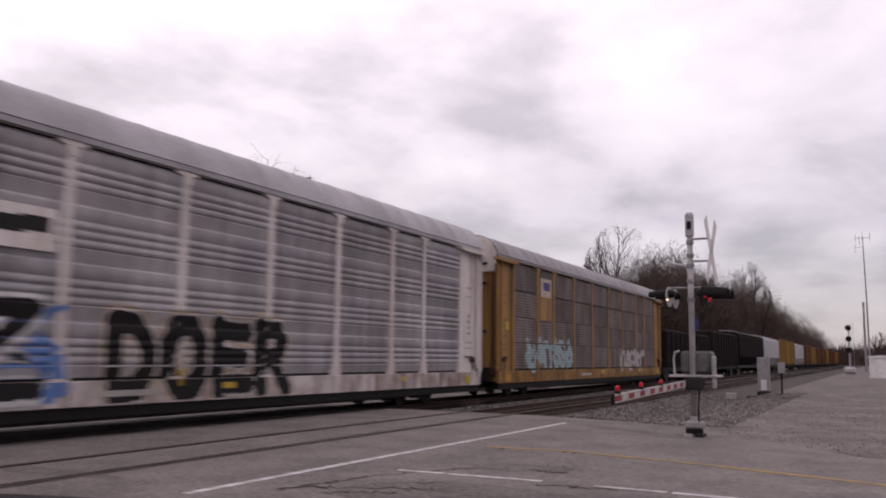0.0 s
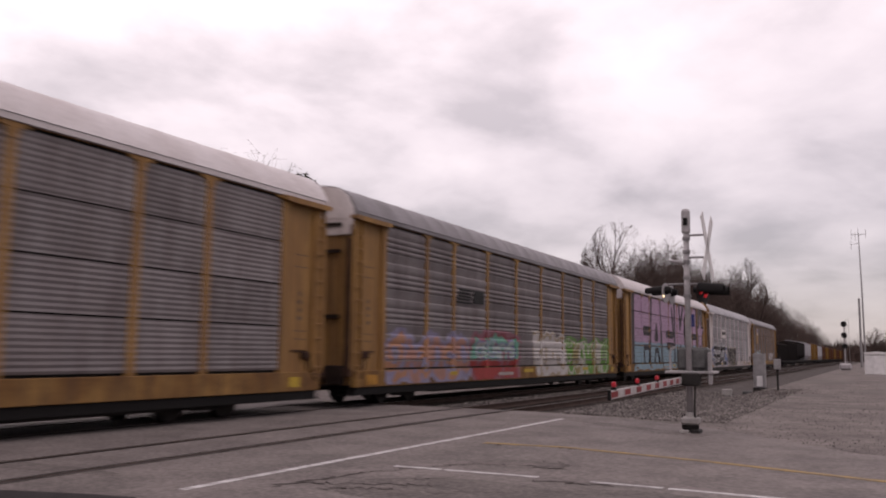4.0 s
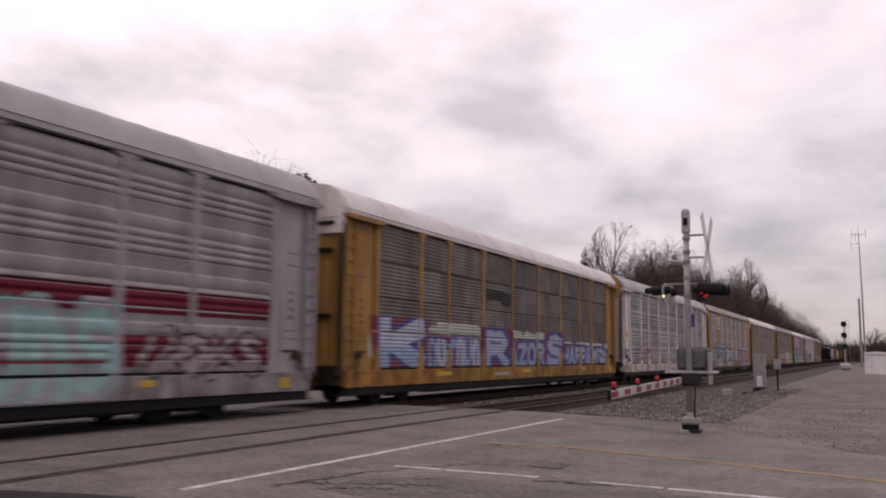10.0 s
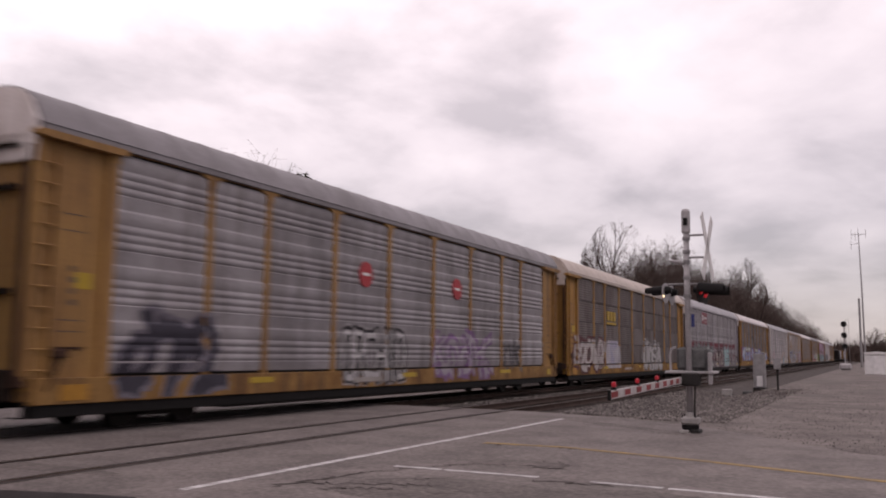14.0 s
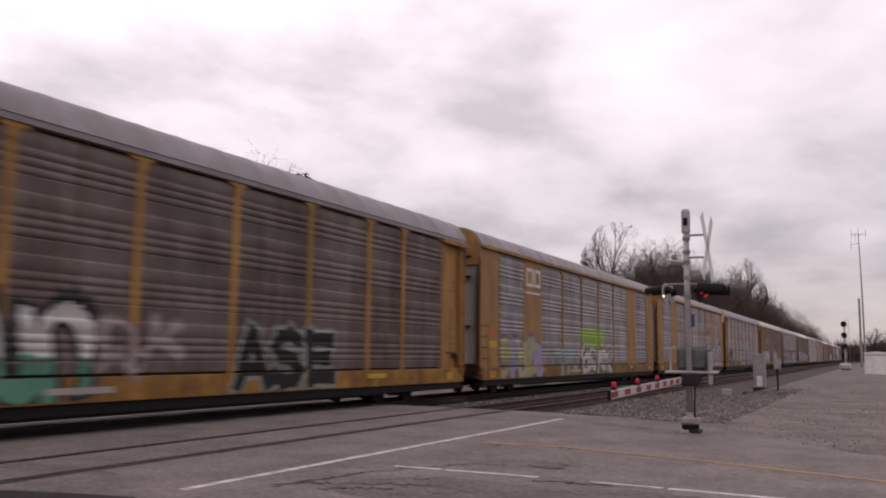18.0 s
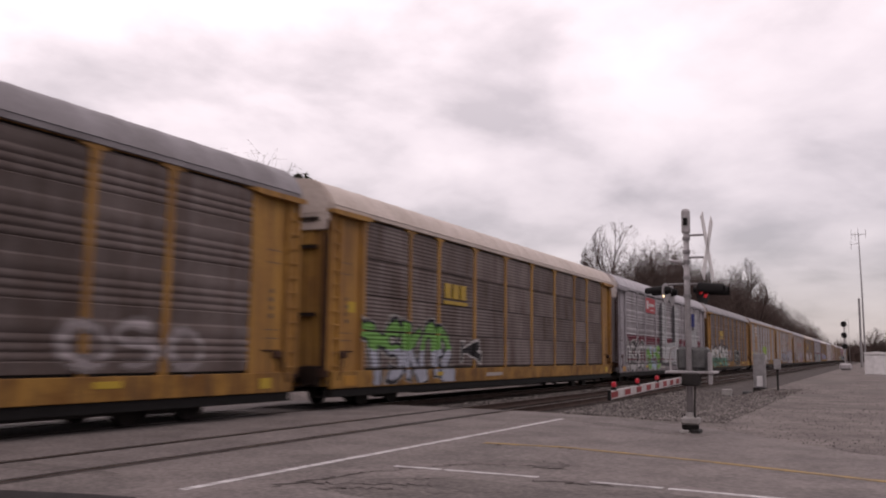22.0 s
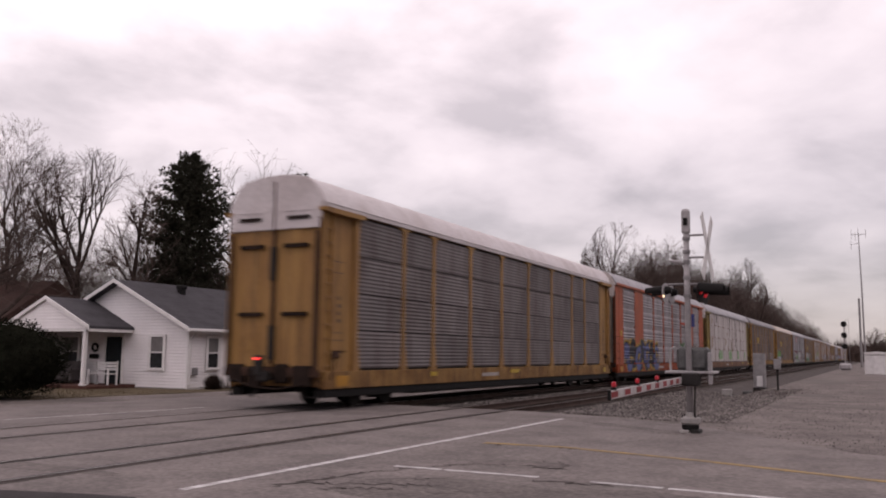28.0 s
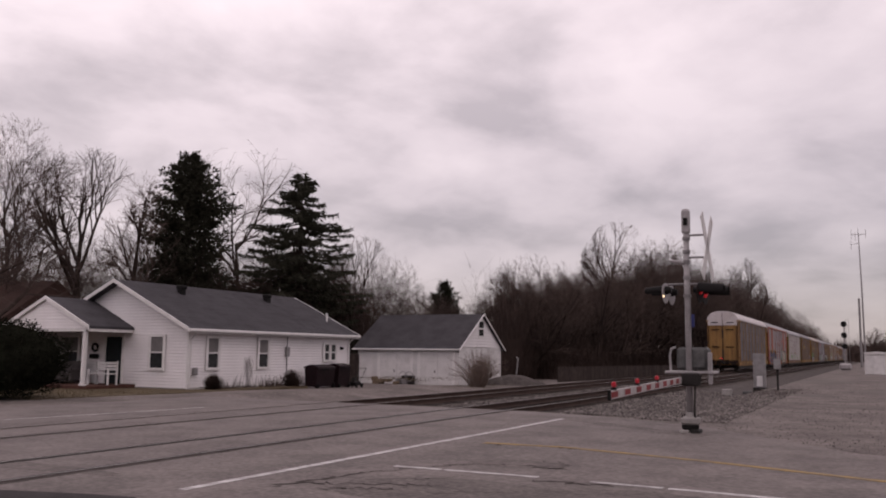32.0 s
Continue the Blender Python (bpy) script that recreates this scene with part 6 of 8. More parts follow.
    for x, z in ((-1.3, 22.4), (-0.7, 22.0), (0.9, 22.4), (-0.25, 22.6), (-1.4, 20.6)):
        part("dipole", Geo().tube([(x, 0, z - 0.7), (x, 0, z + 0.8)], [0.035, 0.035], 5), GALV, t)
    part("antenna_arm", Geo().tube([(-1.5, 0, 20.7), (-0.2, 0, 20.9)], [0.035, 0.035], 5), GALV, t)
    u = thing("steel_pole", pose(-2.1, 160, -0.05), "weathered grey utility pole beside the radio mast", "pole")
    part("pole", Geo().tube([(0, 0, 0), (0, 0, 11.4)], [0.22, 0.17], 10), GALV, u)


trackside()


# ---- houses ----
def lap_wall(g, length, z0, z1, step=0.125, top=None):
    """Lapped boards on a wall in the x-z plane facing -y, from x = 0 to length. top(x0..) gives the gable's edges."""
    z = z0
    while z < z1 - 0.01:
        h = min(step, z1 - z)
        a, b = (0, length) if top is None else top(z)
        c, d = (0, length) if top is None else top(z + h)
        if b - a > 0.05:
            g.face([(a, -0.03, z + 0.013), (b, -0.03, z + 0.013), (d, -0.012, z + h), (c, -0.012, z + h)])
            g.face([(a, -0.012, z), (b, -0.012, z), (b, -0.03, z + 0.013), (a, -0.03, z + 0.013)])
        z += h
    return g


def house_window(parent, m, w, h, sill=True, halves=True):
    """A sash window, its middle of the sill line at the origin, facing -y."""
    m = m @ pose(0, -0.05, 0)
    win = part("window", Geo().box(-w / 2 - 0.11, w / 2 + 0.11, -0.06, -0.02, -0.11, 0.0, 0.008).box(-w / 2 - 0.11, w / 2 + 0.11, -0.06, -0.02, h, h + 0.12, 0.008)
               .box(-w / 2 - 0.11, -w / 2, -0.06, -0.02, 0, h, 0.008).box(w / 2, w / 2 + 0.11, -0.06, -0.02, 0, h, 0.008), TRIM, parent, "white trimmed sash window", m)
    part("sash", Geo().box(-w / 2, w / 2, -0.045, -0.025, h / 2 - 0.025, h / 2 + 0.025).box(-w / 2, -w / 2 + 0.035, -0.045, -0.025, 0, h).box(w / 2 - 0.035, w / 2, -0.045, -0.025, 0, h), TRIM, win)
    part("pane", Geo().box(-w / 2, w / 2, -0.03, -0.018, 0, h / 2), GLASS_DARK, win, "dark lower pane")
    part("pane", Geo().box(-w / 2, w / 2, -0.03, -0.018, h / 2, h), CURTAIN if halves else GLASS_DARK, win, "upper pane with drawn pale blind" if halves else "dark upper pane")
    return win


def gable_roof(name, parent, x0, x1, xr, ze, zr, y0, y1, material, t=0.14):
    """A gabled roof whose ridge runs along y over xr; eaves at x0 and x1."""
    g = Geo()
    for a in (x0, x1):
        n = 9
        for i in range(n):
            f0, f1 = i / n, (i + 1) / n
            p0, p1 = (a + (xr - a) * f0, ze + (zr - ze) * f0), (a + (xr - a) * f1, ze + (zr - ze) * f1)
            up = 0.004
            g.face([(p0[0], y0, p0[1] + up), (p0[0], y1, p0[1] + up), (p1[0], y1, p1[1]), (p1[0], y0, p1[1])])
            g.face([(p0[0], y0, p0[1] - 0.0), (p0[0], y1, p0[1] - 0.0), (p0[0], y1, p0[1] + up), (p0[0], y0, p0[1] + up)])
        g.face([(a, y0, ze - t), (a, y1, ze - t), (xr, y1, zr - t), (xr, y0, zr - t)])
        g.face([(a, y0, ze - t), (a, y1, ze - t), (a, y1, ze), (a, y0, ze)])
        for y in (y0, y1):
            g.face([(a, y, ze - t), (a, y, ze), (xr, y, zr), (xr, y, zr - t)])
    return part(name, g, material, parent, weld=True)


def house():
    X0, X1, Y0, Y1 = -32.4, -24.62, 26.75, 38.6
    XR, ZE, ZR = -28.5, 2.42, 4.48
    h = thing("house", pose(0, 0, 0), "small white one-storey house with vinyl siding and dark shingles", "house")
    slope = (ZR - ZE) / (X1 + 0.35 - XR)

    def edge(z):
        d = max(0.0, (ZR - 0.1 - z) / slope)
        return (max(X0, XR - d) - X0, min(X1, XR + d) - X0)
    part("wall", Geo().box(X0 + 0.02, X1 - 0.02, Y0 + 0.02, Y1 - 0.02, -0.35, ZE + 0.05), SIDING, h)
    part("siding", lap_wall(Geo(), X1 - X0, 0.02, ZR - 0.1, top=edge), SIDING, h, "lapped white siding on the gable", (X0, Y0 + 0.02, 0))
    part("siding", lap_wall(Geo(), Y1 - Y0, -0.2, ZE), SIDING, h, "lapped white siding", pose(X1 - 0.02, Y0, 0, 0, 0, 90))
    part("foundation", Geo().box(X0 + 0.03, X1 + 0.0, Y0 - 0.0, Y1, -0.6, 0.03), CONCRETE, h)
    g = Geo()
    for s, yy in ((0, Y0 + 0.03), (1, Y1 - 0.03)):
        g.face([(X0, yy, ZE), (X1, yy, ZE), (XR, yy, ZR - 0.15)])
    part("gable", g, SIDING, h)
    gable_roof("roof", h, X0 - 0.35, X1 + 0.35, XR, ZE, ZR, Y0 - 0.4, Y1 + 0.45, SHINGLE)
    # white rakes and gutter
    for a in (X0 - 0.36, X1 + 0.36):
        for y in (Y0 - 0.44, Y1 + 0.44):
            part("rake_board", Geo().prism([(a, ZE - 0.14), (a, ZE + 0.015), (XR, ZR + 0.015), (XR, ZR - 0.14)], "y", y, y + 0.045), TRIM, h)
    part("gutter", Geo().box(X1 + 0.35, X1 + 0.46, Y0 - 0.42, Y1 + 0.46, ZE - 0.14, ZE - 0.02, 0.02), TRIM, h)
    part("soffit", Geo().box(X1, X1 + 0.36, Y0 - 0.4, Y1 + 0.45, ZE - 0.2, ZE - 0.15), TRIM, h)
    for y in (Y0 + 0.06, Y1 - 0.1):
        part("downspout", Geo().tube([(X1 + 0.36, y, ZE - 0.15), (X1 + 0.06, y, ZE - 0.45), (X1 + 0.05, y, 0.15)], [0.04] * 3, 6), TRIM, h)
    part("corner_board", Geo().box(X1 - 0.05, X1 + 0.035, Y0 - 0.035, Y0 + 0.07, 0, ZE, 0.005), TRIM, h)
    part("corner_board", Geo().box(X1 - 0.05, X1 + 0.035, Y1 - 0.07, Y1 + 0.035, -0.25, ZE, 0.005), TRIM, h)
    house_window(h, pose(-26.25, Y0 + 0.02, 0.82), 0.72, 1.25)
    for y in (28.15, 31.47):
        house_window(h, pose(X1 - 0.02, y, 0.84, 0, 0, 90), 0.66, 1.2)
    for y in (36.5, 37.08):
        house_window(h, pose(X1 - 0.02, y, 1.15, 0, 0, 90), 0.42, 0.75, halves=False)
    part("meter_pipe", Geo().tube([(X1 + 0.07, 33.2, 0.2), (X1 + 0.07, 33.2, 2.3)], [0.025, 0.025], 6), GALV, h)
    part("meter", Geo().box(X1 + 0.02, X1 + 0.16, 33.08, 33.32, 1.3, 1.75, 0.03), GALV, h, "grey electricity meter")
    part("hose_box", Geo().box(X1 + 0.02, X1 + 0.16, 26.95, 27.2, 0.55, 0.85, 0.03), GALV, h)
    part("lamp", Geo().box(X1 + 0.0, X1 + 0.12, 37.75, 37.95, 1.65, 1.8, 0.02), BLACK, h)
    for y, z in ((29.4, 4.3), (35.5, 4.3)):
        v = part("roof_vent", Geo().box(-27.75, -27.47, y - 0.14, y + 0.14, z - 0.55, z + 0.05, 0.02).box(-27.8, -27.42, y - 0.17, y + 0.17, z - 0.05, z + 0.1, 0.03), BLACK, h, "black roof vent")
    part("pipe", Geo().tube([(-25.7, 38.1, 2.9), (-25.7, 38.1, 3.55)], [0.05, 0.05], 8), WHITE, h, "white vent pipe")
    # porch
    P0, P1, PE, PR = 24.35, 26.8, 2.45, 3.66
    gable_roof("porch_roof", h, -32.6, -27.6, -30.1, PE, PR, P0, P1, SHINGLE, 0.1)
    for x in (-32.65, -27.55):
        part("rake_board", Geo().prism([(x, PE - 0.14), (x, PE + 0.02), (-30.1, PR + 0.02), (-30.1, PR - 0.15)], "y", P0 - 0.04, P0 + 0.01), TRIM, h)
    g = Geo()
    lap_wall(g, 4.6, PE - 0.1, PR - 0.1, 0.125, top=lambda z: (max(0, 2.3 - (PR - 0.1 - z) / 0.484), min(4.6, 2.3 + (PR - 0.1 - z) / 0.484)))
    part("porch_gable", g, SIDING, h, "white sided porch gable", (-32.4, P0 + 0.08, 0), weld=True)
    part("porch_beam", Geo().box(-32.5, -27.65, P0 + 0.06, P0 + 0.2, PE - 0.22, PE - 0.08, 0.01).box(-27.78, -27.62, P0 + 0.06, P1, PE - 0.22, PE - 0.08, 0.01), TRIM, h)
    # ceiling colour is darkened to give the porch its shade
    part("porch_ceiling", Geo().box(-32.4, -27.7, P0 + 0.2, P1, PE - 0.1, PE - 0.06), mat("shade-brown porch boards", (0.10, 0.07, 0.055), 0.8), h, "boarded porch ceiling, its dark brown standing in for shade")
    part("porch_floor", Geo().box(-32.6, -27.4, P0 - 0.05, P1, -0.3, 0.12, 0.02), mat("dark brick", (0.085, 0.042, 0.034), 0.9), h, "dark red brick porch floor")
    # wall added at the far end to keep light out of the porch
    part("porch_side", Geo().box(-32.5, -32.4, P0 + 0.25, P1, 0.1, PE - 0.1), SIDING, h)
    for x in (-27.85, -32.3):
        part("porch_post", Geo().box(x - 0.075, x + 0.075, P0 + 0.05, P0 + 0.2, 0.1, PE - 0.2, 0.012).box(x - 0.11, x + 0.11, P0 + 0.01, P0 + 0.24, 0.1, 0.2, 0.012), TRIM, h)
    d = part("front_door", Geo().box(-29.1, -28.2, Y0 - 0.05, Y0 - 0.012, 0.12, 2.08, 0.01), DOOR_DARK, h, "dark green front door")
    part("door_trim", Geo().box(-29.2, -29.1, Y0 - 0.06, Y0 - 0.01, 0.12, 2.18).box(-28.2, -28.1, Y0 - 0.06, Y0 - 0.01, 0.12, 2.18).box(-29.1, -28.2, Y0 - 0.06, Y0 - 0.01, 2.08, 2.18), TRIM, d)
    part("wreath", Geo().tube([(-29.75 + 0.16 * math.cos(t * 0.7), Y0 - 0.06, 1.62 + 0.16 * math.sin(t * 0.7)) for t in range(10)], [0.05] * 10, 6), BLACK, h, "dark wreath")
    part("mailbox", Geo().box(-30.0, -29.5, Y0 - 0.16, Y0 - 0.01, 1.15, 1.35, 0.04), BLACK, h)
    house_window(h, pose(-31.2, Y0 + 0.02, 0.85), 0.9, 1.2)
    # porch bench
    b = thing("porch_bench", pose(-28.05, 25.6, 0.12), "white slatted wooden bench on the porch", "bench")
    for x in (-0.55, 0.55):
        part("leg", Geo().box(x - 0.035, x + 0.035, -0.25, -0.18, 0, 0.62, 0.006), WHITE, b)
        part("leg", Geo().box(x - 0.035, x + 0.035, 0.2, 0.27, 0, 0.95, 0.006), WHITE, b)
    part("seat", Geo().box(-0.6, 0.6, -0.26, 0.25, 0.42, 0.46, 0.008), WHITE, b)
    for z in (0.58, 0.70, 0.82):
        part("back_slat", Geo().box(-0.58, 0.58, 0.2, 0.23, z, z + 0.09, 0.006), WHITE, b)
    c = thing("porch_sofa", pose(-30.9, 26.0, 0.12), "faded grey cushioned sofa on the porch", "sofa")
    cloth = mat("sofa cloth", (0.107, 0.095, 0.095), 0.95)
    part("seat", Geo().box(-0.9, 0.9, -0.4, 0.35, 0.12, 0.45, 0.06), cloth, c)
    for x in (-0.45, 0.45):
        part("back_cushion", Geo().box(x - 0.42, x + 0.42, 0.12, 0.4, 0.45, 0.92, 0.08), cloth, c)
    for x in (-0.95, 0.95):
        part("armrest", Geo().box(x - 0.1, x + 0.1, -0.4, 0.4, 0.1, 0.62, 0.05), cloth, c)


house()


def bins():
    for i, (y, w, top) in enumerate(((34.75, 0.72, 1.02), (36.35, 0.5, 1.1))):
        b = thing("wheelie_bin", pose(-23.75, y, ground_z(-23.75, y)), "dark maroon plastic wheeled rubbish bin by the house wall", "bin", "bins by the house")
        part("body", Geo().prism([(-0.3, 0.08), (0.3, 0.08), (0.38, top - 0.1), (-0.38, top - 0.1)], "y", -w, w), BIN, b)
        part("lid", Geo().prism([(-0.42, top - 0.1), (0.42, top - 0.1), (0.4, top - 0.02), (0, top + 0.08), (-0.4, top - 0.02)], "y", -w - 0.03, w + 0.03), BIN, b)
        for s in (-1, 1):
            part("wheel", Geo().tube([(0.3, s * (w - 0.1), 0.12), (0.3, s * (w - 0.02), 0.12)], [0.12, 0.12], 12), BLACK, b)
        part("handle", Geo().tube([(0.42, -w * 0.6, top - 0.15), (0.48, 0, top - 0.12), (0.42, w * 0.6, top - 0.15)], [0.02] * 3, 6), BLACK, b)
    m = thing("lawn_mower", pose(-23.6, 37.6, ground_z(-23.6, 37.6)), "dark push lawn mower parked by the corner", "mower")
    part("deck", Geo().box(-0.25, 0.25, -0.3, 0.3, 0.1, 0.3, 0.06), BLACK, m)
    part("engine", Geo().tube([(0, 0, 0.3), (0, 0, 0.5)], [0.15, 0.12], 12), STEEL_DARK, m)
    part("handle", Geo().tube([(-0.2, 0.2, 0.3), (-0.2, 0.8, 0.95), (0.2, 0.8, 0.95), (0.2, 0.2, 0.3)], [0.018] * 4, 6), STEEL_DARK, m)
    for x in (-0.28, 0.28):
        for y in (-0.25, 0.25):
            part("wheel", Geo().tube([(x - 0.03, y, 0.1), (x + 0.03, y, 0.1)], [0.1, 0.1], 12), BLACK, m)


bins()


DOOR_JOINT = mat("shaded door joint", (0.50, 0.48, 0.48), 0.8)


def garage():
    X0, X1, Y0, Y1, zb = -30.75, -23.36, 49.4, 56.2, -0.5
    ZE, ZR, YR = 1.92, 4.15, 52.8
    h = thing("garage", pose(0, 0, 0), "white two-door garage with dark shingle roof", "garage")
    part("wall", Geo().box(X0, X1, Y0, Y1, zb - 0.2, ZE), WHITE, h)
    g = Geo()
    part("gable_wall", Geo().prism([(Y0, ZE), (Y1, ZE), (YR, ZR - 0.12)], "x", X0 + 0.02, X1 - 0.02), SIDING, h)
    g = lap_wall(Geo(), Y1 - Y0, ZE + 0.02, ZR - 0.1, 0.19, top=lambda z: ((z - ZE) / (ZR - ZE) * (YR - Y0), (Y1 - Y0) - (z - ZE) / (ZR - ZE) * (Y1 - YR)))
    part("siding", g, SIDING, h, "white lapped siding in the gable", pose(X1, Y0, 0, 0, 0, 90))
    r = Geo()
    for a, b in ((Y0 - 0.3, YR), (Y1 + 0.3, YR)):
        n = 10
        zz = ZE - 0.12
        for i in range(n):
            f0, f1 = i / n, (i + 1) / n
            r.face([(X0 - 0.3, a + (b - a) * f0, zz + (ZR - zz) * f0), (X1 + 0.2, a + (b - a) * f0, zz + (ZR - zz) * f0), (X1 + 0.2, a + (b - a) * f1, zz + (ZR - zz) * f1), (X0 - 0.3, a + (b - a) * f1, zz + (ZR - zz) * f1)])
        r.face([(X0 - 0.3, a, zz - 0.1), (X1 + 0.2, a, zz - 0.1), (X1 + 0.2, b, ZR - 0.1), (X0 - 0.3, b, ZR - 0.1)])
        for x in (X0 - 0.3, X1 + 0.2):
            r.face([(x, a, zz - 0.1), (x, a, zz), (x, b, ZR), (x, b, ZR - 0.1)])
    part("roof", r, SHINGLE, h, weld=True)
    part("fascia", Geo().box(X0 - 0.3, X1 + 0.2, Y0 - 0.34, Y0 - 0.3, ZE - 0.2, ZE - 0.11, 0.005), TRIM, h)
    for y in (Y0 - 0.32, Y1 + 0.32):
        part("rake_board", Geo().prism([(y, ZE - 0.2), (y, ZE - 0.11), (YR, ZR + 0.01), (YR, ZR - 0.08)], "x", X1 + 0.2, X1 + 0.24), TRIM, h)
    for x in (-27.91, -24.95):
        d = part("garage_door", Geo().box(x - 1.15, x + 1.15, Y0 - 0.03, Y0 + 0.02, zb, zb + 2.05, 0.008), WHITE, h, "white garage door")
        for z in (0.5, 1.0, 1.5):
            part("door_joint", Geo().box(x - 1.13, x + 1.13, Y0 - 0.034, Y0 - 0.028, zb + z, zb + z + 0.012), DOOR_JOINT, d)
        part("door_joint", Geo().box(x + 0.1, x + 0.13, Y0 - 0.034, Y0 - 0.028, zb + 0.05, zb + 2.0), DOOR_JOINT, d)
        part("handle", Geo().box(x - 0.1, x - 0.04, Y0 - 0.06, Y0 - 0.03, zb + 0.8, zb + 0.95), BLACK, d)
        part("door_trim", Geo().box(x - 1.30, x - 1.15, Y0 - 0.09, Y0, zb, zb + 2.15).box(x + 1.15, x + 1.30, Y0 - 0.09, Y0, zb, zb + 2.15).box(x - 1.15, x + 1.15, Y0 - 0.09, Y0, zb + 2.05, zb + 2.15), TRIM, h)
    w = part("loft_window", Geo().box(X1, X1 + 0.04, 52.3, 53.2, 2.55, 3.75, 0.01), TRIM, h, "white framed loft opening")
    for z in (2.7, 3.22):
        part("pane", Geo().box(X1 + 0.038, X1 + 0.05, 52.4, 53.1, z, z + 0.42), BLACK, w, "dark pane")
    f = thing("board_fence", pose(0, 0, 0), "grey weathered board gate between house and garage", "fence")
    board = Geo().box(-0.07, 0.07, -0.012, 0.012, 0, 1.75, 0.004).mesh("board", FENCE)
    for i in range(7):
        part("board", board, None, f, loc=(-27.35 + 0.15 * i, 42.5, -0.3))
    part("rail", Geo().box(-27.4, -26.4, 42.52, 42.57, 0.1, 0.2).box(-27.4, -26.4, 42.52, 42.57, 0.9, 1.0), FENCE, f)
    for (x, y), label in (((-26.35, 48.7), "old grey metal clutter by the garage wall"), ((-26.9, 48.9), "rusty metal frame by the garage")):
        c = thing("yard_clutter", pose(x, y, ground_z(x, y)), label, "yard clutter")
        part("drum", Geo().tube([(0, 0, 0), (0, 0, 0.55)], [0.24, 0.24], 14), STEEL_DARK, c)
        part("hoop", Geo().tube([(0.3 * math.cos(a * 0.63), -0.3, 0.5 + 0.3 * math.sin(a * 0.63)) for a in range(11)], [0.025] * 11, 6), GALV, c)
        part("crate", Geo().box(-0.6, -0.25, -0.25, 0.2, 0, 0.35, 0.02), GALV, c)
    s = thing("log_pile", pose(-27.6, 47.6, ground_z(-27.6, 47.6)), "heap of pale brown firewood and rubble", "wood pile")
    rnd = random.Random(8)
    wood = mat("cut wood", (0.164, 0.12, 0.082), 0.9)
    for i in range(9):
        x, z = rnd.uniform(-0.8, 0.8), 0.1 + 0.13 * (i // 4)
        part("log", Geo().tube([(x, -0.3, z), (x + rnd.uniform(-0.1, 0.1), 0.35, z)], [0.11, 0.1], 8), wood, s)


garage()


def neighbour():
    h = thing("neighbour_house", pose(-51.0, 35.0, -0.4), "low neighbouring house with a brown shingle roof", "house")
    part("wall", Geo().box(-8, 8, -4, 4, -0.2, 2.8), SIDING, h)
    part("roof", Geo().prism([(-4.6, 2.7), (4.6, 2.7), (0, 5.9)], "x", -8.6, 8.6), BROWN_SHINGLE, h)
    for x in (-4, 3):
        part("window", Geo().box(x - 0.6, x + 0.6, -4.05, -3.98, 0.9, 2.1, 0.01), GLASS_DARK, h)


neighbour()


def fence_line():
    f = thing("wooden_fence", pose(-20.5, 60, -0.52, 0, 0, 82), "old dark wooden board fence along the trees", "fence")
    board = Geo().box(-0.09, 0.09, -0.012, 0.012, 0, 1.2, 0.004).mesh("board", FENCE)
    for i in range(150):
        part("board", board, None, f, loc=pose(i * 0.2, 0, -0.03 * (i % 3), 0, 0, 0))
    part("rail", Geo().box(0, 30, 0.012, 0.06, 0.3, 0.4).box(0, 30, 0.012, 0.06, 1.0, 1.1), FENCE, f)
    p = thing("bent_pipe", pose(-22.0, 55.5, -0.5), "bent pale metal pipe standing in the weeds", "pipe")
    part("pipe", Geo().tube([(0, 0, 0), (0.15, 0, 1.3), (0.2, 0, 1.75), (0.05, 0, 1.85)], [0.05, 0.05, 0.05, 0.04], 8), GALV, p)
    g = Geo()
    rnd = random.Random(4)
    n = 22
    for j in range(n + 1):
        for i in range(n + 1):
            u, v = i / n * 2 - 1, j / n * 2 - 1
            r = math.hypot(u, v)
            g.v.append((u * 2.6, v * 1.8, max(-0.1, 0.75 * (1 - r ** 1.5) + 0.07 * noise.noise((u * 6, v * 6, 2)))))
    for j in range(n):
        for i in range(n):
            k = j * (n + 1) + i
            g.f.append((k, k + 1, k + n + 2, k + n + 1))
            g.m.append(0)
    solid("gravel_heap", g, BALLAST, "low heap of dark grey gravel by the garage", "gravel heap", kind="stuff", m=pose(-20.6, 51.5, -0.5), smooth=True)


fence_line()


